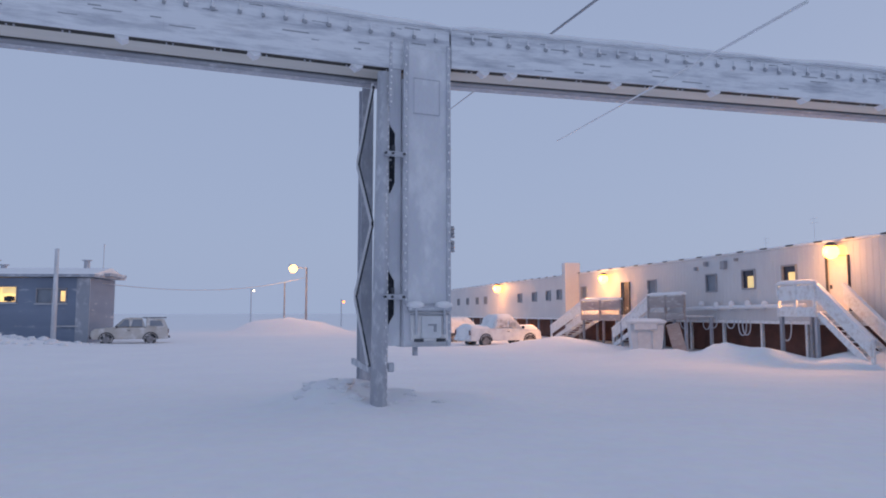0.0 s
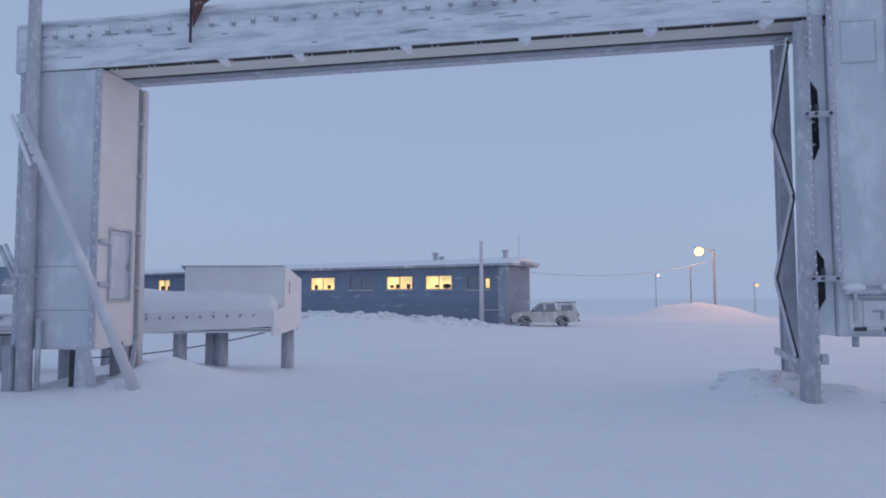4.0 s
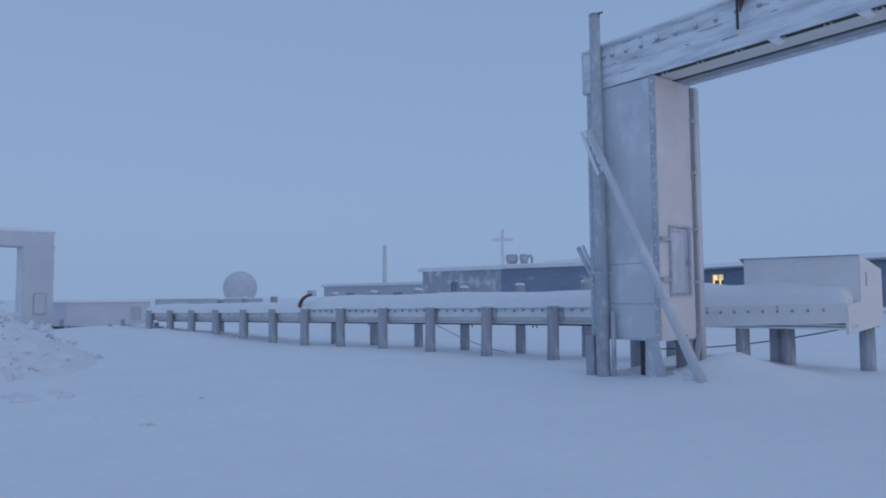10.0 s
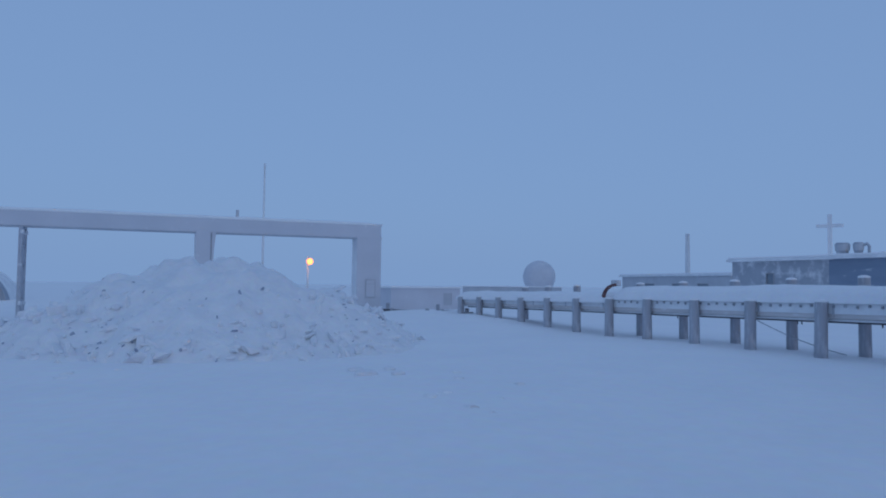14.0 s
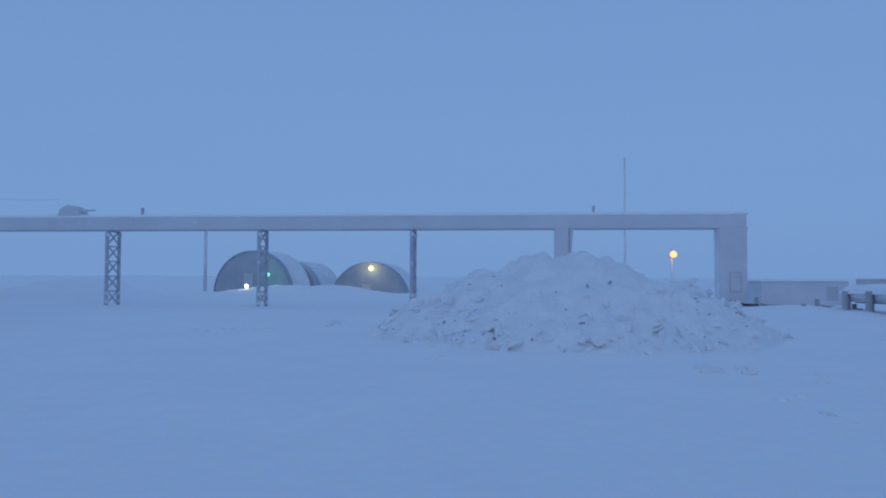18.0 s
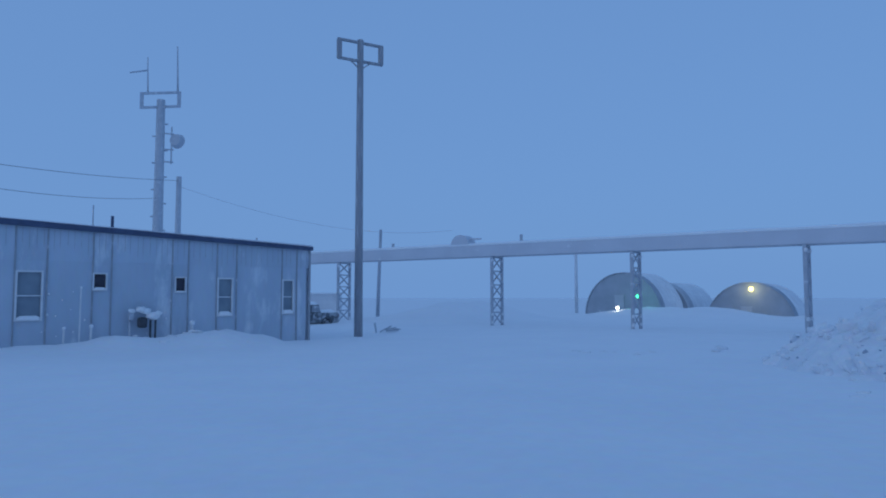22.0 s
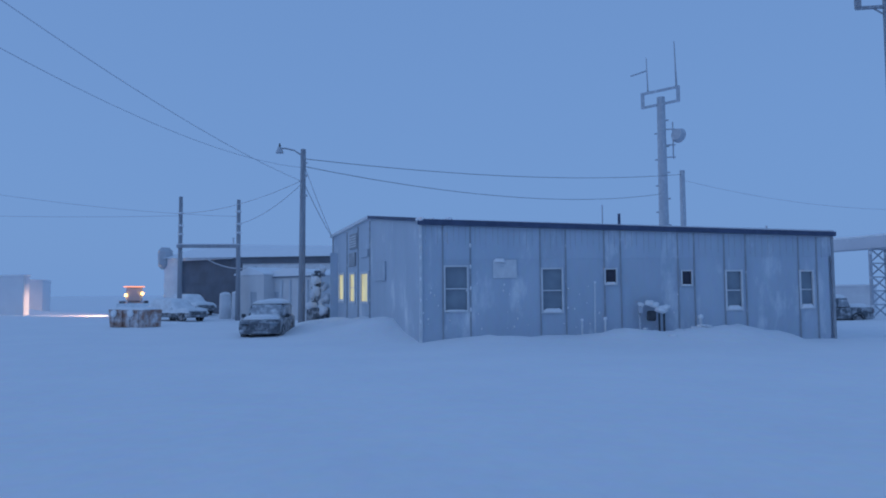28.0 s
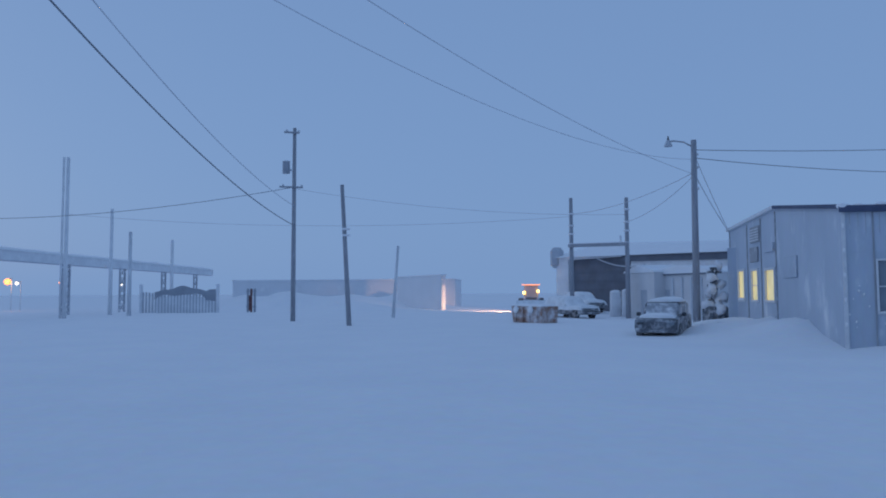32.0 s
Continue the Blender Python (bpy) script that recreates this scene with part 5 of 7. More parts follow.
def blue_building():
    t = thing("blue_building", M_BLUE, "long slate-blue building with lit windows and a snowy low roof", "building")
    wins = [(1.35, 3.4, 2.7, 3.75), (4.65, 7.1, 2.74, 3.88), (8.26, 10.8, 2.76, 3.88), (12.1, 14.6, 2.78, 3.83), (16.05, 18.7, 2.79, 3.91), (36.3, 38.0, 2.9, 4.0)]
    bm = bmesh.new()
    pierced(bm, 46.0, -0.3, lambda x: 4.45, 0.15, wins, y=-0.15)
    part("front_wall", bm, BLUE, t)
    for k in range(7):
        block("siding_lap", (23.0, 0.012, 0.35 + 0.3 * k), (46.0, 0.022, 0.03), BLUE, t)
    for k, h in enumerate(wins):
        lit = k in (1, 2, 4, 5)
        w = window(t, *h, 0.0, 1, LITWARM if lit else DULL_GLASS, HUT_TRIM, sash=False, w=0.07, mullion=True)
        block("sill", ((h[0] + h[1]) / 2, 0.06, h[2] - 0.04), (h[1] - h[0] + 0.1, 0.14, 0.06), WHITE_TRIM, w)
        if lit:
            rnd = random.Random(k)
            for _ in range(4):
                x = h[0] + 0.3 + rnd.random() * (h[1] - h[0] - 0.7)
                block("thing_on_sill", (x, -0.05, h[2] + 0.28), (0.18 + 0.2 * rnd.random(), 0.02, 0.2 + 0.25 * rnd.random()), DARK_GLASS, w)
            block("blind", (h[0] + 0.55, -0.055, h[3] - 0.3), (0.9, 0.015, 0.42), LITYELLOW, w)
    block("lit_lamp_pane", (1.62, -0.05, 3.2), (0.3, 0.03, 0.7), LITWARM, t)
    bm = bmesh.new()
    prism(bm, [(-0.7, 4.5), (46.5, 4.5), (46.5, 4.68), (-0.7, 4.68)], -5.0, 0.7)
    part("roof", bm, PALEBLUE, t, "grey roof edge")
    bm = bmesh.new()
    v = [bm.verts.new(p) for p in ((-0.7, 0.7, 4.68), (46.5, 0.7, 4.68), (46.5, -2.2, 5.25), (-0.7, -2.2, 5.25), (46.5, -5.0, 4.68), (-0.7, -5.0, 4.68))]
    for f in ((0, 1, 2, 3), (3, 2, 4, 5), (0, 3, 5), (1, 4, 2), (0, 5, 4, 1)):
        bm.faces.new([v[i] for i in f])
    part("roof_snow", bm, SNOWCAP, t, "smooth snow over the low roof")
    block("end_wall", (-0.05, -2.3, 2.1), (0.12, 4.3, 4.7), BLUE, t)
    block("back_wall", (23, -4.5, 2.1), (46, 0.15, 4.7), BLUE, t)
    block("corner_board", (0.25, 0.03, 2.1), (0.9, 0.06, 4.7), PALEBLUE, t)
    block("eave_return", (-0.9, -2.4, 4.72), (0.5, 3.0, 0.22), PALEBLUE, t, 0.03)
    block("porch_sill", (1.4, 0.08, 1.15), (1.8, 0.12, 0.08), WHITE_TRIM, t)
    for x, y, h in ((7.6, -2.6, 0.45), (1.2, -2.6, 0.45), (6.9, -2.4, 0.1)):
        f = bmesh.new()
        rod(f, (x, y, 5.2), (x, y, 5.35 + h), 0.22, 0.2, 12)
        rod(f, (x, y, 5.35 + h), (x, y, 5.42 + h), 0.34, 0.34, 12)
        part("flue", f, STEEL, t)
    bar("aerial", (-0.2, -2, 4.7), (-0.2, -2, 7.0), 0.03, FARPOLE, t, seg=6)


blue_building()


# ---- the halls beyond the low utilidor ----
def hall(m, length, depth, h, label, mat=PALEBLUE, name="village_hall", openings=()):
    t = thing(name, m, label, "building")
    bm = bmesh.new()
    pierced(bm, length, -0.3, lambda x: h, 0.2, list(openings), y=-0.2)
    part("front_wall", bm, mat, t)
    for o in openings:
        window(t, *o, 0.0, 1, DULL_GLASS, HUT_TRIM, sash=False)
    block("end_wall", (0.1, -depth / 2, h / 2 - 0.15), (0.2, depth - 0.4, h + 0.3), mat, t)
    block("end_wall", (length - 0.1, -depth / 2, h / 2 - 0.15), (0.2, depth - 0.4, h + 0.3), mat, t)
    block("back_wall", (length / 2, -depth + 0.1, h / 2), (length, 0.2, h), mat, t)
    block("roof_edge", (length / 2, -depth / 2, h + 0.12), (length + 0.8, depth + 0.8, 0.24), FARGREY, t, 0.03)
    block("roof_snow", (length / 2, -depth / 2, h + 0.32), (length + 0.6, depth + 0.6, 0.18), SNOWCAP, t, 0.06)
    return t


def facing(p, q):
    """A wall frame from p to q, outdoors on the left."""
    return pose(p[0], p[1], 0, 0, 0, math.degrees(math.atan2(q[1] - p[1], q[0] - p[0])))


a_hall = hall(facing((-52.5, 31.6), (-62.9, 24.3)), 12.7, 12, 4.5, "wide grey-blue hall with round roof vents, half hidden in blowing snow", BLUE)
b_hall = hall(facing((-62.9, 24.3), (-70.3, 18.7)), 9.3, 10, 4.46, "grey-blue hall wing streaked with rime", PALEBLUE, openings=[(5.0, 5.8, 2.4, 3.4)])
# the low hall's grey takes in the haze before it
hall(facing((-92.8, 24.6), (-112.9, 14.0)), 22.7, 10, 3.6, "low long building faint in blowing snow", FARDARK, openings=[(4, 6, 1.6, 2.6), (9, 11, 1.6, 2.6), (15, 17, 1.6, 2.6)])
for x, y, r in ((-65.4, 26.4, 0.78), (-64.6, 27.35, 0.55)):
    t = thing("roof_ventilator", pose(x, y, 4.86), "large round roof ventilator", "vent", "vents on the hall")
    bm = bmesh.new()
    rod(bm, (0, 0, -0.1), (0, 0, 0.45), 0.55 * r, 0.6 * r, 16)
    part("base", bm, PALEBLUE, t)
    bm = bmesh.new()
    rod(bm, (0, 0, 0.45), (0, 0, 0.98), 0.7 * r, 0.78 * r, 16)
    part("hood", bm, FARDARK, t)
    bm = bmesh.new()
    rod(bm, (0, 0, 0.98), (0, 0, 1.14), 0.76 * r, 0.6 * r, 16)
    part("rim_cap", bm, PALEBLUE, t)
    if r < 0.6:
        bm = bmesh.new()
        tube(bm, [(0.2, 0.25, 0.9), (0.42, 0.52, 1.0), (0.52, 0.62, 0.8), (0.52, 0.62, -0.1)], 0.13, 8)
        part("elbow_pipe", bm, PALEBLUE, t)
bm = bmesh.new()
prism(bm, [(1.0, 4.9), (9.6, 4.9), (9.2, 5.02), (2.2, 5.42), (1.0, 5.42)], -11.0, -1.2)
part("raised_roof", bm, SNOWCAP, a_hall, "snowy roof rising to one side")
t = thing("wooden_cross", pose(-73.0, 28.4, 0, 0, 0, 60), "tall rimed cross above the hall roof", "cross")
block("upright", (0, 0, 4.6), (0.35, 0.35, 9.2), FARGREY, t, 0.03)
block("arm", (0, 0, 8.1), (2.3, 0.3, 0.32), FARGREY, t, 0.03)


# ---- far west: radome, sheds, cross duct ----
def radome():
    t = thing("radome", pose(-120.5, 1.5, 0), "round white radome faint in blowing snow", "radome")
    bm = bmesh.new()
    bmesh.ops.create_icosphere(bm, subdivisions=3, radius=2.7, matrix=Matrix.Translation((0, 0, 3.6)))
    # dome greyed for haze
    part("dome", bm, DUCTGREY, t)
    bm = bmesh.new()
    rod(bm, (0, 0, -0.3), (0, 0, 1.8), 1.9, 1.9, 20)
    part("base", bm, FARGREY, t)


def shed(m, lx, ly, z0, z1, label, mat=FARGREY, name="shed", door=None, arch=0.0):
    t = thing(name, m, label, "shed")
    bm = bmesh.new()
    pierced(bm, lx, z0, lambda x: z1, 0.12, [door] if door else [], y=-0.12)
    part("front_wall", bm, mat, t)
    block("end_wall", (0.06, -ly / 2, (z0 + z1) / 2), (0.12, ly - 0.24, z1 - z0), mat, t)
    block("end_wall", (lx - 0.06, -ly / 2, (z0 + z1) / 2), (0.12, ly - 0.24, z1 - z0), mat, t)
    block("back_wall", (lx / 2, -ly + 0.06, (z0 + z1) / 2), (lx, 0.12, z1 - z0), mat, t)
    block("floor", (lx / 2, -ly / 2, z0 + 0.04), (lx - 0.3, ly - 0.3, 0.08), FARDARK, t)
    bm = bmesh.new()
    prism(bm, [(-0.15, z1), (lx + 0.15, z1), (lx + 0.1, z1 + 0.12), (lx * 0.5, z1 + 0.12 + arch), (-0.1, z1 + 0.12)], -ly - 0.1, 0.15)
    part("roof", bm, SNOWCAP, t, "snow-covered roof")
    if door:
        block("door", ((door[0] + door[1]) / 2, -0.08, (door[2] + door[3]) / 2), (door[1] - door[0], 0.05, door[3] - door[2]), FARDARK, t)
    for x in (0.4, lx - 0.4):
        if z0 > 0.2:
            for y in (-0.4, -ly + 0.4):
                block("skid_post", (x, y, z0 / 2 - 0.1), (0.25, 0.25, z0 + 0.2), FARDARK, t)
    return t


radome()
# trailer and shed colours are faded for haze
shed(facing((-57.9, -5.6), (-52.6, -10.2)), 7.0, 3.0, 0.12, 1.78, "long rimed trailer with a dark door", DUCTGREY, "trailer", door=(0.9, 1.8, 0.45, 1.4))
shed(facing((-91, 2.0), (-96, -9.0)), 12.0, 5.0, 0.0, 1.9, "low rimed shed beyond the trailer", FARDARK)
link = thing("cross_duct", facing((-43.5, -5.6), (-46.3, -10.6)), "low dark pipe rail joining the two ducts on short posts", "utilidor")
bar("pipe_rail", (-2.6, 0.0, 0.42), (6.0, 0.0, 0.42), 0.06, DARKMETAL, link)
bar("pipe_rail", (-2.6, -0.5, 0.36), (6.0, -0.5, 0.36), 0.05, HUT_TRIM, link)
for x, h in ((-2.2, 0.7), (-1.5, 0.95), (-0.4, 0.6), (0.3, 0.85), (0.7, 0.6), (3.5, 0.55), (4.3, 0.85), (5.1, 0.55), (5.7, 0.6)):
    bar("post", (x, 0.05 if h < 0.8 else -0.5, -0.3), (x, 0.05 if h < 0.8 else -0.5, h), 0.12, POST, link)


# ---- the long raised duct ----
M_PIPE = facing((-46.5, -10.5), (-27.0, -45.0))


def lattice_leg(m, z1, label="rimed lattice leg under the long duct", half=0.72):
    """A flat laced frame; its two chords stand apart along local x."""
    t = thing("lattice_leg", m, label, "column", "legs of the long duct")
    for x in (-half, half):
        block("chord", (x, 0, z1 / 2 - 0.15), (0.17, 0.2, z1 + 0.3), MIDPOLE, t, 0.02)
        for z in (0.25, 0.8, z1 - 0.3):
            bm = bmesh.new()
            bmesh.ops.create_icosphere(bm, subdivisions=1, radius=0.14, matrix=Matrix.Translation((x, 0.05, z)) @ Matrix.Diagonal((1, 0.9, 1.4, 1)))
            part("rime_lump", bm, FARGREY, t, smooth=True)
    n = 5
    for k in range(n):
        a, b = z1 * k / n, z1 * (k + 1) / n
        for s in (1, -1):
            bm = bmesh.new()
            beam(bm, (-half * s, 0.03 * s, a), (half * s, 0.03 * s, b), 0.05, 0.1)
            part("lacing", bm, MIDPOLE, t)
        block("tie", (0, 0, b - 0.06), (2 * half - 0.17, 0.06, 0.09), MIDPOLE, t)


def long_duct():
    t = thing("long_utilidor", M_PIPE, "long raised duct on lattice legs, pale from rime and painted haze", "utilidor")
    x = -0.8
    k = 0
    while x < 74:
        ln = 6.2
        # sheet grey includes haze over the long duct
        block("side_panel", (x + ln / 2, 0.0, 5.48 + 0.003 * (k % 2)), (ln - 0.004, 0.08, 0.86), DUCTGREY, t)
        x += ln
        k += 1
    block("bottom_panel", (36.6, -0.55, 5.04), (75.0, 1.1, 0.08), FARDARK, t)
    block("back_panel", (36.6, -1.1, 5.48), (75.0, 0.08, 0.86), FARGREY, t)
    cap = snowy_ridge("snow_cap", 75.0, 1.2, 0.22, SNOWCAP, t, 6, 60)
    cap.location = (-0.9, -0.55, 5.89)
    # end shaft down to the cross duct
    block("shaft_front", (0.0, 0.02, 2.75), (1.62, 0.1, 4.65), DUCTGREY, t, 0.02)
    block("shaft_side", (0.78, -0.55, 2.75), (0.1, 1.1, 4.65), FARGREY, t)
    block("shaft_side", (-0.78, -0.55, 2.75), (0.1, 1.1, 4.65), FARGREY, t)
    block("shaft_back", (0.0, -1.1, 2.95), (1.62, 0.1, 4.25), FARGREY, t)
    hatch = block("hatch", (-0.1, 0.09, 1.75), (0.62, 0.05, 1.1), DUCTGREY, t, 0.01)
    for c, s in (((-0.31, 0), (0.04, 1.14)), ((0.31, 0), (0.04, 1.14)), ((0, 0.57), (0.66, 0.04)), ((0, -0.57), (0.66, 0.04)), ((0, 0.3), (0.62, 0.03))):
        block("hatch_frame", (-0.1 + c[0], 0.12, 1.75 + c[1]), (s[0], 0.03, s[1]), FARDARK, hatch)
    # second shaft rising out of the snow pile
    block("shaft_front", (10.31, 0.06, 3.0), (0.86, 0.1, 4.3), DUCTGREY, t, 0.02)
    block("shaft_side", (9.9, -0.5, 3.0), (0.1, 1.0, 4.3), MIDPOLE, t)
    block("shaft_side", (10.68, -0.5, 3.0), (0.1, 1.0, 4.3), FARGREY, t)
    block("shaft_slot", (9.84, 0.0, 3.3), (0.07, 0.06, 3.4), HUT_TRIM, t)
    bm = bmesh.new()
    prism(bm, [(9.8, 5.04), (9.56, 5.04), (9.66, 4.1), (9.74, 2.2), (9.8, 2.2)], -0.06, 0.02)
    part("shaft_brace", bm, DUCTGREY, t, "tapering sheet beside the shaft")
    for x, h in ((8.3, 0.35), (38.2, 0.4), (50.0, 0.25)):
        block("vent_stub", (x, -0.5, 6.0 + h / 2), (0.16, 0.16, h + 0.3), FARDARK, t)
    # snow-bound valve housing on top
    bm = bmesh.new()
    rod(bm, (43.2, -1.1, 5.95), (43.2, 0.0, 5.95), 0.78, 0.78, 18)
    part("valve_drum", bm, DUCTGREY, t, "round drum on the duct")
    block("drum_spout", (42.1, -0.5, 6.4), (1.0, 0.22, 0.12), DUCTGREY, t, 0.03)
    for x in (19.75, 29.8, 40.27, 55.4, 68.0):
        lattice_leg(M_PIPE @ pose(x, -0.55, 0, 0, 0, 90), 5.0)


long_duct()


# ---- plowed snow pile ----
def pile_height(x, y):
    # a cone, broken into lobes
    d = math.hypot(x, y) / (7.2 * (1 + 0.07 * noise.noise((x * 0.3, y * 0.3, 7))))
    h = 2.75 * (1 - d ** 1.75) if d < 1 else 0.0
    h *= 1 + 0.3 * noise.noise((x * 0.5, y * 0.5, 5)) * min(1, d * 3) + 0.2 * noise.noise((x * 1.1, y * 1.1, 2))
    return h + (0.24 * noise.noise((x * 2.2, y * 2.2, 9)) + 0.1 * noise.noise((x * 5.5, y * 5.5, 4))) * (0.6 if h > 0.02 else 0)


def snow_pile():
    m = pose(-24.4, -10.9, 0, 0, 0, -66)
    t = thing("snow_pile", m, "high plowed pile of lumpy crusted snow", "snow pile")
    n = 110
    vs, fs = [], []
    for i in range(n + 1):
        for j in range(n + 1):
            x, y = -8.0 + 16.0 * i / n, -8.0 + 16.0 * j / n
            h = pile_height(x, y)
            vs.append((x, y, h - 0.12))
    for i in range(n):
        for j in range(n):
            a = i * (n + 1) + j
            fs.append((a, a + n + 1, a + n + 2, a + 1))
    me = bpy.data.meshes.new("snow_body")
    me.from_pydata(vs, [], fs)
    for p in me.polygons:
        p.use_smooth = True
    me.materials.append(CRUST)
    ob = new("snow_body", me)
    ob.parent = t
    rnd = random.Random(11)
    # slabs and clods of broken crust; dark splinters paint the shade in its cracks
    for mat, count, nm, lo, s0, s1, thick in ((CRUST, 420, "broken_crust", 0.5, 0.05, 0.16, 0.6), (CRUST, 130, "crust_slab", 0.45, 0.18, 0.36, 0.34),
                                              (CREVICE, 150, "crevice_shade", 0.45, 0.04, 0.1, 0.4)):
        bm = bmesh.new()
        for _ in range(count):
            a, r = rnd.uniform(-2.6, 2.6) + math.pi / 2, lo + (1.02 - lo) * rnd.random() ** 0.5
            x, y = 7.1 * r * math.cos(a), 7.1 * r * math.sin(a)
            q = bmesh.ops.create_icosphere(bm, subdivisions=1, radius=rnd.uniform(s0, s1))
            e = Euler((rnd.gauss(0, 0.6), rnd.gauss(0, 0.6), rnd.random() * 6)).to_matrix().to_4x4()
            sc = Matrix.Diagonal((1.5 if mat is CREVICE else 1.2, rnd.uniform(0.4, 0.9), thick * rnd.uniform(0.7, 1.2), 1))
            for v in q["verts"]:
                v.co *= 0.75 + 0.55 * rnd.random()
            z = max(0.02, pile_height(x, y)) - 0.12 - (0.03 if mat is CREVICE else 0)
            bmesh.ops.transform(bm, matrix=Matrix.Translation((x, y, z)) @ e @ sc, verts=q["verts"])
        part(nm, bm, mat, t)["kind"] = "stuff"


snow_pile()
for x, y, s in ((-16.5, -3.7, 0.26), (-16.6, -3.0, 0.17), (-17.2, -4.1, 0.2), (-17.6, -3.4, 0.15), (-22.5, -20.5, 0.22), (-23.6, -21.7, 0.18), (-21.6, -20.0, 0.2)):
    bm = bmesh.new()
    bmesh.ops.create_icosphere(bm, subdivisions=2, radius=s)
    for v in bm.verts:
        v.co += v.co.normalized() * 0.3 * s * noise.noise(v.co * 8 + Vector((x, y, 0)))
        v.co.z *= 0.38
    o = part("snow_clod", bm, CRUST, None, smooth=True)
    o.location = (x, y, ground_z(x, y) + 0.02)
    tagged(o, "loose lump of crusted snow on the flat snow", "snow lump", "loose snow lumps")


for label, x, y, sp, n, sd in (("low crusty patch in the flat snow", -18.0, -21.2, 1.2, 16, 15), ("low crusty patch in the flat snow", -15.2, -9.5, 0.9, 9, 16),
                               ("scraped crust in the flat snow", -15.0, -1.6, 1.3, 12, 17), ("single dark lump by the shaft", -12.4, 7.0, 0.1, 2, 18)):
    broken_snow(label, x, y, sp, n, sd)


# ---- broken crust on the bank before the blue building ----
bank = thing("snow_bank", pose(0, 0, 0), "plowed bank of broken crusted snow before the blue building", "snow bank", kind="stuff")
rnd = random.Random(21)
bm = bmesh.new()
for _ in range(230):
    u = rnd.random()
    x, y = -46.0 + 24.0 * u + rnd.uniform(-1, 1), 42.5 + 2.2 * u + rnd.uniform(-2.6, 1.6)
    q = bmesh.ops.create_icosphere(bm, subdivisions=1, radius=rnd.uniform(0.1, 0.34))
    for v in q["verts"]:
        v.co *= 0.8 + 0.5 * rnd.random()
    e = Euler((rnd.random() * 6, rnd.random() * 6, rnd.random() * 6)).to_matrix().to_4x4()
    bmesh.ops.transform(bm, matrix=Matrix.Translation((x, y, ground_z(x, y))) @ Matrix.Diagonal((1, 1, 0.6, 1)) @ e, verts=q["verts"])
part("crust", bm, CRUST, bank, smooth=True)


# ---- round-roofed huts ----
def quonset(m, r, length, label, mat, z=0.0, lamp=None):
    t = thing("quonset_hut", m, label, "hut", "round-roofed huts")
    n = 20
    for k in range(10):
        y0, y1 = -length * k / 10, -length * (k + 1) / 10
        bm = bmesh.new()
        out, ins = [], []
        for i in range(n + 1):
            a = math.pi * i / n
            rr = r + 0.03 * (k % 2)
            out.append((rr * math.cos(a), rr * math.sin(a) * 1.06 + z))
            ins.append(((rr - 0.1) * math.cos(a), (rr - 0.1) * math.sin(a) * 1.06 + z))
        prism(bm, out + ins[::-1], y0, y1)
        # sheets past the second are paler, as haze painted along the hut
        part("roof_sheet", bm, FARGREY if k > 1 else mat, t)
    bm = bmesh.new()
    prism(bm, [((r - 0.12) * math.cos(math.pi * i / n), (r - 0.12) * math.sin(math.pi * i / n) * 1.06 + z) for i in range(n + 1)], -0.25, -0.1)
    part("end_wall", bm, mat, t)
    block("door", (0.3, -0.04, z + 1.1), (1.1, 0.08, 2.2), FARDARK, t)
    block("door_frame", (0.3, -0.02, z + 2.25), (1.3, 0.1, 0.1), FARDARK, t)
    return t


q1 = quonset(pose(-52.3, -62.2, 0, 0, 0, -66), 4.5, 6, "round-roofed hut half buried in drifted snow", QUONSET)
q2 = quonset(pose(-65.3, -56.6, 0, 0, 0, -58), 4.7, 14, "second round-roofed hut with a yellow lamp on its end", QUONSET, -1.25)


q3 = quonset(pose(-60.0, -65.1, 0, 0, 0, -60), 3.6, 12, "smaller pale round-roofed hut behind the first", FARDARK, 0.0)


def yard_lamp(p, mat, r, label, power, color):
    t = thing("yard_lamp", pose(*p), label, "lamp")
    bm = bmesh.new()
    bmesh.ops.create_uvsphere(bm, u_segments=14, v_segments=8, radius=r)
    part("bulb", bm, mat, t, smooth=True)
    bar("bracket", (0, 0, r * 0.7), (-0.35, -0.35, r), 0.04, DARKMETAL, t, seg=6)
    if power:
        li = bpy.data.lights.new("lamp_light", "POINT")
        li.energy, li.color, li.shadow_soft_size = power, color, 0.3
        v = Vector(p)
        f = -Vector((v.x, v.y, 0)).normalized()
        new("lamp_light", li).location = v + f * (0.7 if power < 100 else 4.0)
    return t


yard_lamp((-51.9, -59.1, 2.15), GREENLAMP, 0.22, "green lamp on the hut front", 12, (0.2, 1.0, 0.6))
yard_lamp((-49.4, -59.4, 0.95), WHITELAMP, 0.2, "small white lamp low on the hut front", 10, (1, 0.9, 0.7))
yard_lamp((-65.2, -56.2, 2.94), YELLOWLAMP, 0.26, "pale yellow lamp on the hut gable", 32, (1, 0.9, 0.5))


# ---- vehicles ----
def wheel(parent, x, y, r, w):
    bm = bmesh.new()
    rod(bm, (x, y - w / 2, r), (x, y + w / 2, r), r, r, 20)
    ty = part("tyre", bm, TYRE, parent)
    bm = bmesh.new()
    s = 1 if y > 0 else -1
    rod(bm, (x, y + s * (w / 2 - 0.02), r), (x, y + s * (w / 2 + 0.02), r), r * 0.6, r * 0.55, 14)
    part("rim", bm, RIM, ty)


def lamp_pane(parent, c, s, mat, label):
    block("headlight" if c[0] > 0 else "tail_light", c, s, mat, parent, 0.02, label)


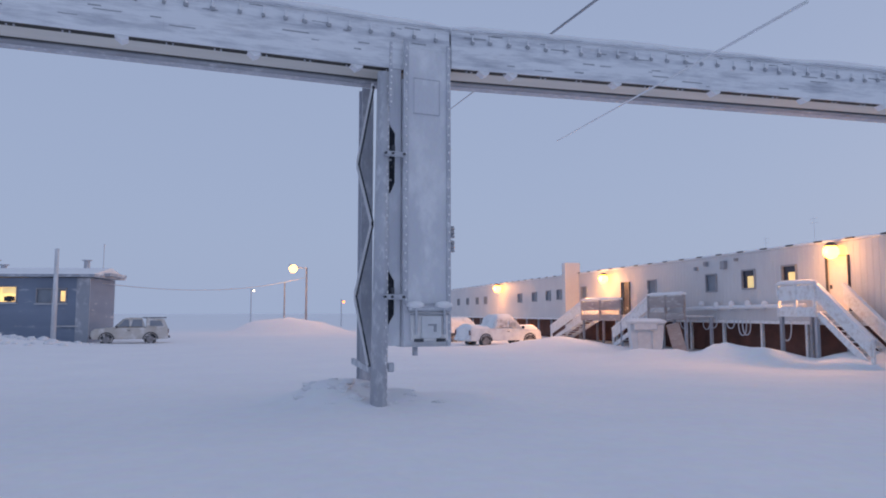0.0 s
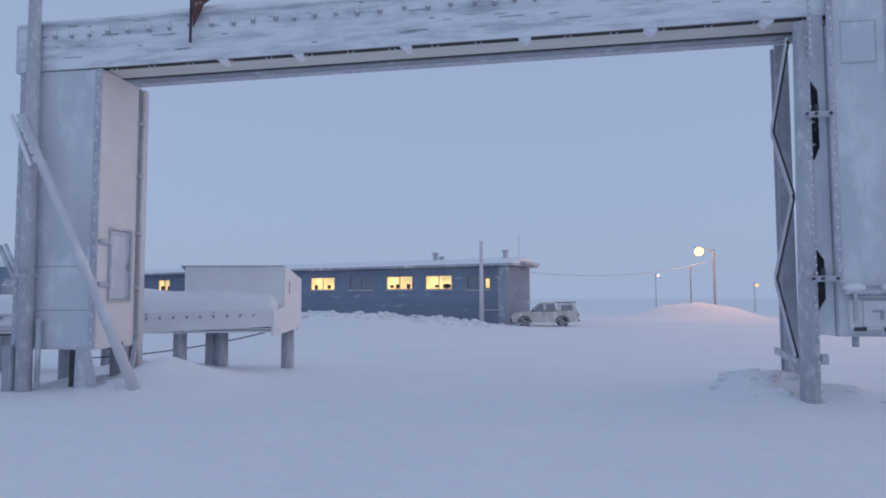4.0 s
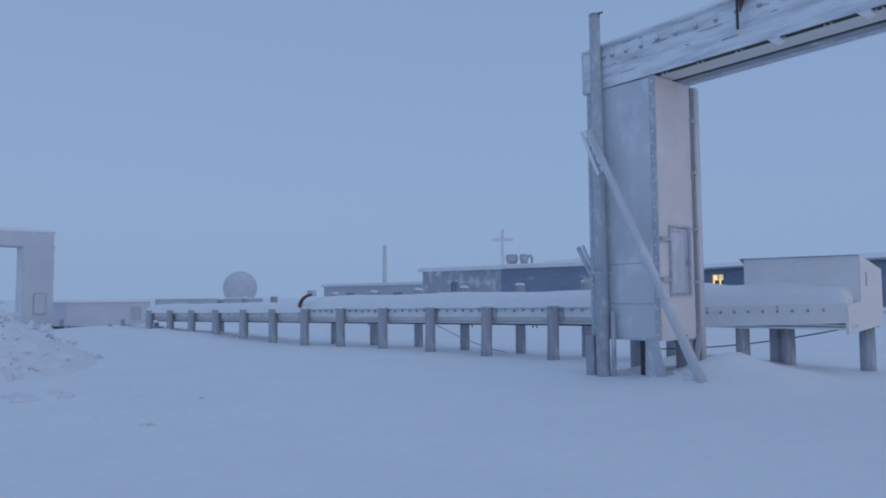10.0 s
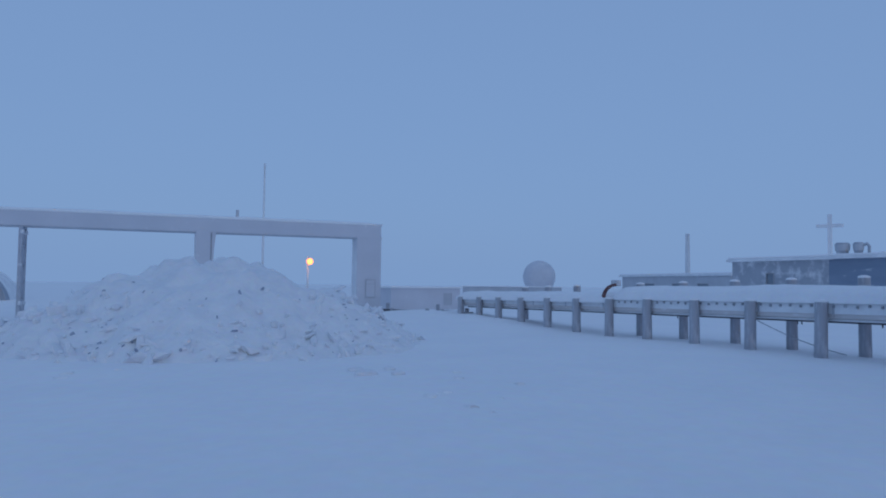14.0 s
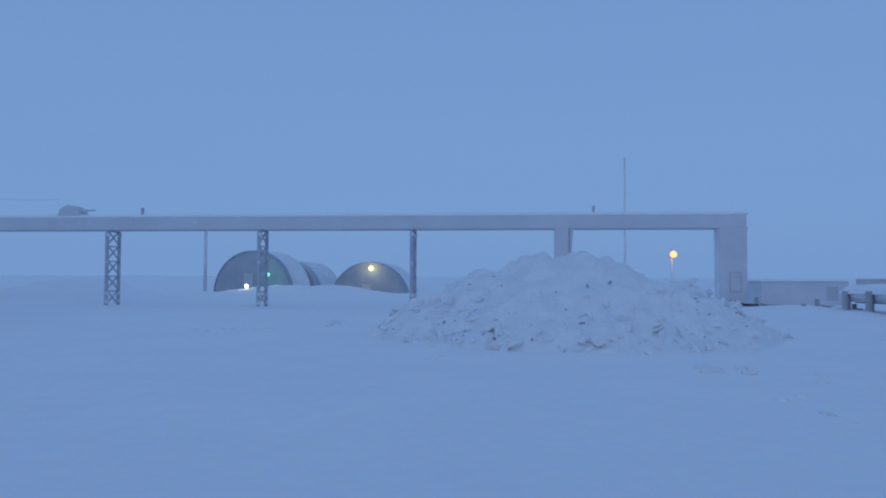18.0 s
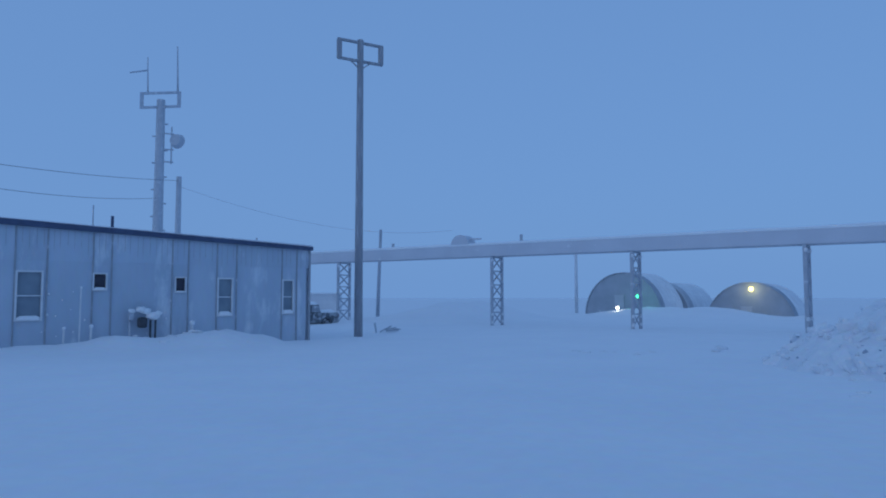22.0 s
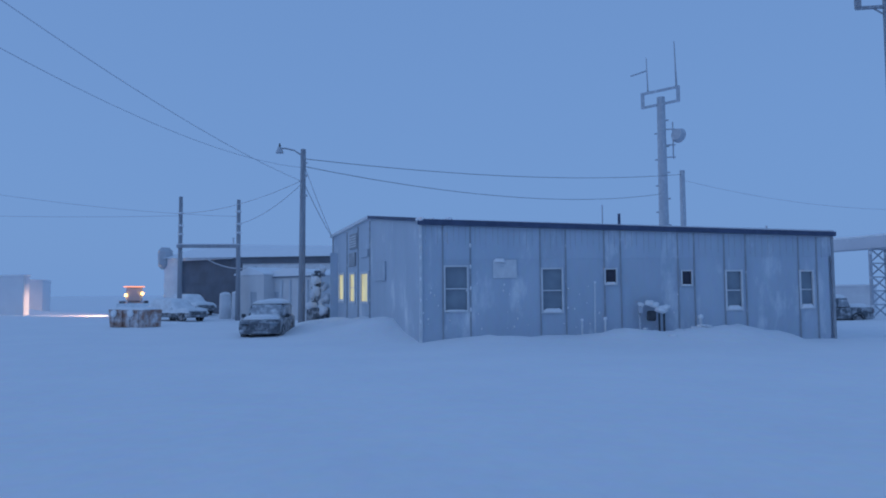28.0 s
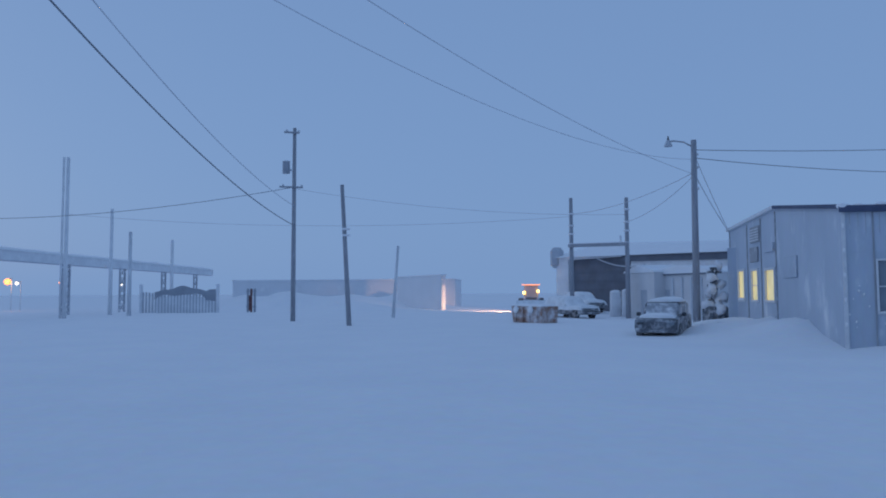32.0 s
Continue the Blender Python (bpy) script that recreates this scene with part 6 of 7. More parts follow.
def pickup(m, paint, label, canopy=False, snow=0.0, suv=False, L=5.5, category="pickup truck", name="pickup_truck"):
    t = thing(name, m, label, category)
    h = L / 2
    W = 0.95
    bm = bmesh.new()
    prism(bm, [(-h, 0.52), (-h + 0.05, 0.42), (h - 0.15, 0.42), (h, 0.6), (h, 0.92), (h - 0.2, 1.08), (h - 1.3, 1.18), (-h + 0.05, 1.2)], -W, W)
    es = [e for e in bm.edges if abs(e.verts[0].co.y - e.verts[1].co.y) < 1e-5]
    bmesh.ops.bevel(bm, geom=es, offset=0.06, segments=2, affect="EDGES")
    part("body", bm, paint, t)
    back = -h + 0.15 if suv else -0.95
    cab = [(h - 1.35, 1.16), (h - 2.0, 1.78), (h - 2.3, 1.84), (back + 0.25, 1.84), (back, 1.16)]
    bm = bmesh.new()
    prism(bm, cab, -0.82, 0.82)
    es = [e for e in bm.edges if abs(e.verts[0].co.y - e.verts[1].co.y) < 1e-5]
    bmesh.ops.bevel(bm, geom=es, offset=0.08, segments=2, affect="EDGES")
    cb = part("cab", bm, paint, t)
    for s in (1, -1):
        x1, x0 = h - 1.62, back + 0.2
        mid = (x0 + x1) / 2
        for a, b, cut in ((mid + 0.05, x1, 0.42), (x0, mid - 0.05, 0.1)):
            bm = bmesh.new()
            prism(bm, [(a, 1.24), (b, 1.24), (b - cut, 1.72), (a + 0.05, 1.72)], s * 0.815, s * 0.845)
            part("side_window", bm, SNOWPANE if snow > 0.2 else DULL_GLASS, cb)
        block("mirror", (h - 1.55, s * 1.05, 1.25), (0.12, 0.2, 0.18), DARKMETAL, cb, 0.03)
        lamp_pane(t, (h - 0.06, s * 0.68, 0.86), (0.12, 0.36, 0.16), DULL_GLASS, "dull headlight")
        lamp_pane(t, (-h + 0.02, s * 0.84, 0.95), (0.06, 0.14, 0.3), RUST, "red tail light")
        block("door_handle", (0.1, s * 0.97, 1.0), (0.16, 0.03, 0.04), DARKMETAL, t)
    bm = bmesh.new()
    beam(bm, (h - 1.42, 0, 1.22), (h - 1.95, 0, 1.74), 1.4, 0.04)
    part("windscreen", bm, (SNOWPANE if snow > 0.2 else DULL_GLASS) if snow else DARK_GLASS, cb)
    iced = CARSNOW if snow > 0.25 else CARDARK if snow else DARKMETAL
    block("bumper", (h + 0.03, 0, 0.55), (0.14, 1.8, 0.2), iced, t, 0.04)
    block("grille", (h + 0.0, 0, 0.84), (0.06, 0.9, 0.2), iced, t, 0.02)
    block("bumper", (-h - 0.03, 0, 0.55), (0.14, 1.8, 0.16), iced, t, 0.04)
    for x in (h - 0.95, -h + 1.15):
        for y in (0.86, -0.86):
            wheel(t, x, y, 0.39, 0.24)
            bm = bmesh.new()
            for k in range(9):
                a = math.pi * k / 9
                b = math.pi * (k + 1) / 9
                beam(bm, (x + 0.46 * math.cos(a), y * 1.1, 0.4 + 0.46 * math.sin(a)), (x + 0.46 * math.cos(b), y * 1.1, 0.4 + 0.46 * math.sin(b)), 0.05, 0.07)
            part("wheel_arch", bm, DARKMETAL, t)
    if not suv:
        block("bed_floor", (-h + 0.95, 0, 1.0), (1.6, 1.6, 0.05), DARKMETAL, t)
    if canopy:
        bm = bmesh.new()
        prism(bm, [(-h + 0.05, 1.16), (-0.98, 1.16), (-1.0, 1.8), (-h + 0.3, 1.76)], -0.86, 0.86)
        ca = part("canopy", bm, CARWHITE, t, "bed canopy with dark glass")
        for s in (1, -1):
            bm = bmesh.new()
            prism(bm, [(-h + 0.35, 1.28), (-1.2, 1.28), (-1.2, 1.66), (-h + 0.5, 1.64)], s * 0.855, s * 0.885)
            part("side_window", bm, DULL_GLASS, ca)
        block("roof_rack", (-h + 0.9, 0, 1.84), (1.5, 1.4, 0.06), DARKMETAL, ca)
    if snow:
        for x0, ln, w, z in ((h - 1.55, 1.35, 1.6, 1.12), (back + 0.3, h - 2.2 - back - 0.2, 1.5, 1.84), (-h + 0.1, 1.5 if not suv else 0.3, 1.6, 1.16)):
            snowy_ridge("snow_cap", ln, w, snow, SNOWCAP, t, x0 + snow * 7, 10).location = (x0, 0, z)
    return t


pickup(pose(-21.3, 49.1, -0.12, 0, 0, 203.5), CARWHITE, "dirty white crew-cab pickup with a bed canopy", canopy=True, L=4.8)
pickup(pose(3.6, 46.6, -0.15, 0, 0, 30), CARSNOW, "white pickup plastered with snow beside the camp", snow=0.3)
pickup(pose(15.9, -33.9, -0.28, 0, 0, 107), CARDARK, "dark suv frosted over with snow on bonnet and roof", snow=0.21, suv=True, L=4.9, category="car", name="parked_suv")
pickup(pose(-15.2, -54.5, -0.35, 0, 0, 20), CARDARK, "dark snow-topped truck behind the hut", snow=0.25, L=5.0)


def buried_car(m, L, label):
    """A parked car whose shape only shows through the snow on it."""
    t = thing("parked_car", m, label, "car")
    h = L / 2
    block("body", (0, 0, 0.62), (L, 1.75, 0.5), CARDARK, t, 0.12)
    block("bumper", (h + 0.02, 0, 0.5), (0.16, 1.7, 0.18), CARDARK, t, 0.05)
    bm = bmesh.new()
    n, k = 26, 14
    rows = []
    for i in range(n + 1):
        x = -h + L * i / n
        u = x / h
        top = 1.12 + 0.72 * max(0.0, min(1.0, (0.42 - u) * 3.2)) * max(0.0, min(1.0, (u + 1.05) * 4))
        end = min(1.0, min(i, n - i) / 2.5 + 0.55)
        row = []
        for j in range(k + 1):
            a = math.pi * j / k
            y = -math.copysign(abs(math.cos(a)) ** 0.5, math.cos(a)) * 0.98
            z = 0.72 + (top * end - 0.72) * abs(math.sin(a)) ** 0.55
            row.append(bm.verts.new((x, y + 0.05 * noise.noise((x, z, L)), z + 0.05 * noise.noise((x * 1.3, y * 1.3, L)))))
        rows.append(row)
    for a, b in zip(rows[:-1], rows[1:]):
        for j in range(k):
            bm.faces.new((a[j], a[j + 1], b[j + 1], b[j]))
    bm.faces.new(rows[0])
    bm.faces.new(rows[-1][::-1])
    part("snow_cover", bm, CARSNOW, t, "thick smooth snow cover", smooth=True)
    for x in (h - 0.9, -h + 0.95):
        for y in (0.8, -0.8):
            wheel(t, x, y, 0.36, 0.24)
    for s in (1, -1):
        block("mirror", (0.62, s * 1.02, 1.1), (0.16, 0.2, 0.16), CARSNOW, t, 0.04)


buried_car(pose(1.3, 52.5, -0.12, 0, 0, 40), 4.8, "snow-covered car parked behind the pickup")
buried_car(pose(32.5, -51.0, -0.1, 0, 0, 160), 5.2, "car buried under a thick snow cover")
buried_car(pose(35.7, -57.9, 0.25, 0, 0, 150), 5.4, "snow-covered car in front of the workshop")


def loader():
    t = thing("wheel_loader", pose(42.35, -58.95, 0, 0, 0, 126), "snow loader working with both headlights on", "loader")
    block("chassis", (-0.6, 0, 1.0), (3.8, 1.7, 0.7), FARDARK, t, 0.08)
    cabin = block("cab", (-0.5, 0, 2.1), (1.5, 1.4, 1.3), FARDARK, t, 0.1)
    block("cab_window", (0.26, 0, 2.3), (0.02, 1.2, 0.7), FARDARK, cabin, 0)
    block("cab_roof", (-0.45, 0, 2.8), (1.8, 1.7, 0.1), SNOWCAP, cabin, 0.03)
    block("engine_cover", (-1.9, 0, 1.6), (1.3, 1.4, 0.7), FARGREY, t, 0.1)
    bm = bmesh.new()
    prism(bm, [(2.6, 0.1), (3.4, 0.1), (3.5, 0.5), (2.9, 1.3), (2.5, 1.2)], -1.4, 1.4)
    part("bucket", bm, CARSNOW, t)
    for s in (1, -1):
        bm = bmesh.new()
        beam(bm, (0.6, s * 0.6, 1.5), (2.7, s * 0.6, 0.9), 0.15, 0.25)
        part("lift_arm", bm, FARDARK, t)
        for x in (1.3, -1.5):
            wheel(t, x, s * 1.0, 0.75, 0.45)
    # glowing bar put in for the lit streak along the cab roof
    block("glow_bar", (0.5, 0, 2.8), (0.08, 1.8, 0.06), SODIUM_FAR, cabin, 0.01, "thin glowing orange bar along the cab roof")
    # glowing block added as a source for the side beams; no lamp stands here
    block("added_glow_block", (-1.3, -0.78, 2.0), (0.2, 0.16, 0.2), SODIUM_FAR, t, 0.03, "added glowing block behind the cab, source for the side beams")
    for s in (1, -1):
        bm = bmesh.new()
        bmesh.ops.create_uvsphere(bm, u_segments=12, v_segments=8, radius=0.14, matrix=Matrix.Translation((0.42, s * 0.7, 2.09 + 0.07 * s)))
        part("headlight", bm, SODIUM, t, "bright headlight", smooth=True)


loader()
# spots added beside the cab, off its headlights, to light snow and shed
for x, y in ((44.9, -59.6), (44.5, -60.5)):
    li = bpy.data.lights.new("added_side_beam", "SPOT")
    li.energy, li.color, li.spot_size, li.spot_blend, li.shadow_soft_size = 4500, (1.0, 0.6, 0.38), radians(44), 0.6, 0.2
    new("added_side_beam", li).matrix_world = look((x, y, 2.0), (53.5, -63.9, -0.3))


# ---- poles and wires ----
def pole(p, top, r, label, mat=WOODPOLE, name="utility_pole", lean=(0.0, 0.0)):
    t = thing(name, pose(p[0], p[1], 0), label, "pole", "poles")
    bm = bmesh.new()
    z0 = ground_z(p[0], p[1]) - 0.5
    rod(bm, (0, 0, z0), (lean[0], lean[1], top), r, r * 0.72, 12)
    part("shaft", bm, mat, t, smooth=True)
    return t


def wire(a, b, drop, label="ice-coated overhead wire between two poles", mat=CABLE, r=0.022, n=18):
    bm = bmesh.new()
    tube(bm, sag(a, b, drop, n), r, 8)
    tagged(part("overhead_wire", bm, mat, smooth=True), label, "wire", "overhead wires")


def across(p, yaw):
    return pose(p[0], p[1], 0, 0, 0, yaw)


# tall antenna pole beside the hut
t = pole((-13.0, -35.7), 15.7, 0.23, "tall frosted pole with a framed cross-arm", name="antenna_pole")
for z in (15.55, 14.55):
    block("cross_arm", (0.0, 0, z), (2.6, 0.14, 0.13), WOODPOLE, t, 0.01).rotation_euler = (0, 0, radians(5))
for s in (1, -1):
    block("end_panel", (1.2 * s * math.cos(radians(5)), 1.2 * s * math.sin(radians(5)), 15.05), (0.24, 0.2, 1.0), WOODPOLE, t, 0.01)
    bm = bmesh.new()
    beam(bm, (0.02 * s, 0.03, 14.1), (0.55 * s, 0.05 * s, 14.5), 0.05, 0.06)
    part("knee_brace", bm, WOODPOLE, t)
# radio mast beyond the hut
t = pole((-6.6, -85.3), 24.2, 0.62, "tall rimed radio mast with antenna frame and dish", MAST, "radio_mast")
for z in (25.0, 23.4):
    bm = bmesh.new()
    beam(bm, (-1.9, 0, z + 0.3), (2.0, 0, z - 0.3), 0.25, 0.25)
    part("cross_arm", bm, MAST, t)
for s, z in ((-1.9, 25.5), (2.0, 24.9)):
    block("frame_post", (s, 0, z - 1.0), (0.4, 0.3, 1.8), MAST, t)
bar("whip_aerial", (-1.75, 0, 25.2), (-1.6, 0, 30.6), 0.12, MAST, t, 0.06)
bar("whip_aerial", (1.4, 0, 24.9), (1.5, 0, 28.9), 0.09, MAST, t, 0.05)
bar("yagi_aerial", (1.5, 0, 27.4), (3.3, 0, 26.9), 0.1, MAST, t, 0.08)
bm = bmesh.new()
rod(bm, (-1.9, 0.2, 19.6), (-1.5, 0.7, 19.7), 0.85, 0.65, 18)
part("dish", bm, MAST, t, "small round dish")
for z in (20.4, 18.6, 17.2):
    block("dish_bracket", (-0.9, 0.2, z), (1.1, 0.12, 0.14), MAST, t)
bar("dish_pole", (-1.2, 0.2, 17.0), (-1.2, 0.2, 21.2), 0.08, MAST, t)
for k in range(10):
    block("step_bolt", (0.55 * (-1) ** k, 0, 8 + 1.5 * k), (0.5, 0.1, 0.16), MAST, t)
t = pole((-8.1, -78.8), 14.6, 0.36, "rimed pole behind the hut", MAST)
# street lamp pole by the hut, lamp unlit
t = pole((18.4, -43.2), 11.3, 0.23, "frosted utility pole with an unlit hooded lamp", lean=(-0.1, 0.05))
bm = bmesh.new()
tube(bm, [(0.0, 0.0, 10.9), (0.5, 0.1, 11.25), (1.1, 0.2, 11.4), (1.45, 0.25, 11.4)], 0.05, 6)
part("lamp_arm", bm, WOODPOLE, t)
bm = bmesh.new()
rod(bm, (1.45, 0.25, 11.1), (1.45, 0.25, 11.5), 0.27, 0.1, 12)
part("lamp_hood", bm, FARDARK, t)
bm = bmesh.new()
rod(bm, (1.45, 0.25, 11.45), (1.45, 0.25, 11.75), 0.1, 0.03, 8)
part("lamp_cap", bm, DARKMETAL, t)
for z in (10.4, 9.6, 8.3):
    block("insulator", (-0.25, 0.0, z), (0.2, 0.12, 0.14), WHITE_TRIM, t)
# frame of two poles with a bar
gl = pole((33.0, -52.0), 9.95, 0.2, "frosted pole of the gantry before the workshop", name="gantry_pole")
gr = pole((28.0, -52.3), 9.55, 0.2, "frosted pole of the gantry before the workshop", name="gantry_pole")
for g in (gl, gr):
    for z in (7.6, 6.9, 8.6):
        bm = bmesh.new()
        bmesh.ops.create_icosphere(bm, subdivisions=1, radius=0.3, matrix=Matrix.Translation((0, 0, z)) @ Matrix.Diagonal((1, 1, 0.4, 1)))
        part("ice_collar", bm, SNOWCAP, g, smooth=True)
t = thing("gantry_bar", pose(0, 0, 0), "frosted cross bar between the two gantry poles", "beam")
bm = bmesh.new()
beam(bm, (33.1, -51.75, 5.92), (27.8, -52.05, 5.82), 0.26, 0.26)
part("bar", bm, WOODPOLE, t)
bm = bmesh.new()
beam(bm, (33.1, -51.75, 6.08), (27.8, -52.05, 5.98), 0.26, 0.06)
part("snow_strip", bm, SNOWCAP, t)
# transformer pole and leaning pole
t = pole((43.9, -31.8), 14.4, 0.18, "tall frosted pole with a transformer drum", lean=(0.25, -0.2))
bm = bmesh.new()
rod(bm, (0.5, 0.35, 10.95), (0.5, 0.35, 11.8), 0.27, 0.27, 14)
part("transformer", bm, ROOFTAR, t, "frosted grey transformer drum")
block("transformer_lid", (0.5, 0.35, 11.85), (0.46, 0.46, 0.1), SNOWCAP, t, 0.04)
block("transformer_bracket", (0.3, 0.1, 11.2), (0.3, 0.3, 0.12), FARPOLE, t)
for z, w in ((14.0, 1.1), (9.9, 1.7)):
    block("cross_arm", (0.2, -0.05, z), (w, 0.12, 0.12), WOODPOLE, t).rotation_euler = (0, 0, radians(60))
    for s in (-0.4, 0.4):
        block("insulator", (0.2 + s * w * 0.5, s * w * 0.87, z + 0.12), (0.12, 0.12, 0.2), WHITE_TRIM, t)
t = pole((35.35, -30.15), 8.95, 0.165, "leaning frosted pole with an iced bracket", lean=(0.25, 0.45))
for z in (6.1, 5.7):
    block("ice_bracket", (0.2, 0.3, z), (0.5, 0.4, 0.12), SNOWCAP, t, 0.04).rotation_euler = (0, 0, radians(45))
# poles this far out take tones with the haze painted in
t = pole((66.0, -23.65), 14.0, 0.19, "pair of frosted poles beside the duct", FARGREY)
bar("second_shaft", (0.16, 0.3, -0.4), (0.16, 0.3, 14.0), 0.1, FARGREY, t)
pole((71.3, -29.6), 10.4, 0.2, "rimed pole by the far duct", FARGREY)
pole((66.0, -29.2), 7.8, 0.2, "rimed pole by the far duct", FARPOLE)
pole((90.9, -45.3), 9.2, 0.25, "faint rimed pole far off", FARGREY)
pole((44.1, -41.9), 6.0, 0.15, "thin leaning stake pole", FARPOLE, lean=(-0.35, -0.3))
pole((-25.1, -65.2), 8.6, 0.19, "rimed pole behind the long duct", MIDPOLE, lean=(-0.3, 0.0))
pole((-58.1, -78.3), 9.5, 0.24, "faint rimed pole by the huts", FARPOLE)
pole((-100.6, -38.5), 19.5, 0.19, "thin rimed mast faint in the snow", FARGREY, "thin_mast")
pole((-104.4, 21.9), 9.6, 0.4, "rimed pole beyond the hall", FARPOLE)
pole((-25.9, 47.9), 6.35, 0.18, "frosted pole, paled for haze, before the blue building", FARPOLE)
lp = pole((-14.9, 78.2), 7.0, 0.14, "lamp pole on the snow mound", WOODPOLE, "lamp_pole")
bm = bmesh.new()
beam(bm, (0, 0, 6.9), (-1.35, -0.5, 7.05), 0.08, 0.08)
part("arm", bm, WOODPOLE, lp)
pole((-17.3, 78.3), 5.4, 0.1, "second pole on the snow mound", WOODPOLE)
yard_lamp((-16.25, 77.6, 6.83), SODIUM, 0.42, "bright sodium street lamp above the snow mound", 420, WARM)
yard_lamp((-96.0, -30.0, 5.1), SODIUM_FAR, 0.45, "sodium lamp glowing beyond the arch", 40, WARM)
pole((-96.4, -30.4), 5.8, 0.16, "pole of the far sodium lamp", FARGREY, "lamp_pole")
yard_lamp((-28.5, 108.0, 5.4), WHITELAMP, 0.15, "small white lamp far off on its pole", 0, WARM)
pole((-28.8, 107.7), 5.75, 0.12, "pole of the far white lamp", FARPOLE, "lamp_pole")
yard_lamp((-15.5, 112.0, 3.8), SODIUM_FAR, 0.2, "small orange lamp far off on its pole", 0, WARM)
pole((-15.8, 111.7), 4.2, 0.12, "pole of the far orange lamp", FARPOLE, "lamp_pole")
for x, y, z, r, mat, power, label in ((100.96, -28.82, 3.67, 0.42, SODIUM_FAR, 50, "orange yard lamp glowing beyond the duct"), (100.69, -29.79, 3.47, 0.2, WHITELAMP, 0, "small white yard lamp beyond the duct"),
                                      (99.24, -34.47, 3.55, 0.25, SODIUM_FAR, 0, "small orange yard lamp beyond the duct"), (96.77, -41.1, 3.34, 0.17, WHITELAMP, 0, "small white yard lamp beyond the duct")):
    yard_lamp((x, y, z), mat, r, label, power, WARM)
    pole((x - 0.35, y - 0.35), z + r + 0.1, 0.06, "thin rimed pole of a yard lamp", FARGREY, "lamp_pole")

# overhead wires
wire((18.3, -43.2, 10.7), (-8.1, -78.8, 14.2), 0.75)
wire((18.3, -43.2, 10.2), (-6.6, -85.3, 13.1), 1.3)
wire((-8.1, -78.8, 13.6), (-48.0, -95.0, 12.0), 2.0, mat=ICECABLE, r=0.02)
wire((18.4, -43.2, 9.23), (16.2, -2.1, 14.16), 1.18, mat=ICECABLE, r=0.017, n=40)
wire((18.4, -43.2, 10.13), (16.2, -2.1, 12.27), 1.93, mat=ICECABLE, r=0.014, n=40)
wire((18.4, -43.2, 9.3), (33.1, -52.0, 8.6), 0.5, mat=ICECABLE)
wire((18.4, -43.2, 9.1), (28.0, -52.3, 7.6), 0.4, mat=ICECABLE)
wire((28.0, -52.3, 8.2), (44.0, -31.9, 9.8), 0.6, mat=ICECABLE, r=0.014)
wire((33.0, -52.0, 8.4), (66.0, -23.65, 9.0), 0.9, mat=ICECABLE, r=0.014)
wire((43.9, -31.8, 7.07), (16.2, -2.1, 12.16), 1.12, r=0.03, n=40)
wire((43.9, -31.8, 8.51), (16.2, -2.1, 13.71), 1.2, r=0.022, mat=ICECABLE, n=40)
pole((16.2, -2.1), 14.4, 0.22, "wooden pole that carries the overhead wires")
wire((43.9, -31.8, 9.9), (78.0, -16.0, 9.0), 0.8)
wire((18.3, -43.2, 10.4), (16.85, -44.75, 5.5), 0.1, "iced guy wire from the lamp pole to the hut", ICECABLE, 0.022, 8)
wire((18.3, -43.2, 9.2), (16.75, -44.6, 5.45), 0.15, "iced guy wire from the lamp pole to the hut", ICECABLE, 0.028, 8)
wire((-24.6, 51.0, 4.2), (-15.1, 78.2, 5.9), 0.9, mat=ICECABLE, r=0.03)
for a, b, r0, r1, mat, label in (((2.64, 4.99, 4.24), (4.24, 26.15, 8.37), 0.013, 0.016, SNOWCAP, "rime-white guy wire slanting under the raised duct"),
                                 ((5.0, 17.0, 10.6), (0.2, 40.6, 13.6), 0.045, 0.02, HUT_TRIM, "dark guy wire slanting past the raised duct")):
    bm = bmesh.new()
    rod(bm, a, b, r0, r1, 8)
    tagged(part("overhead_wire", bm, mat, smooth=True), label, "wire", "overhead wires")


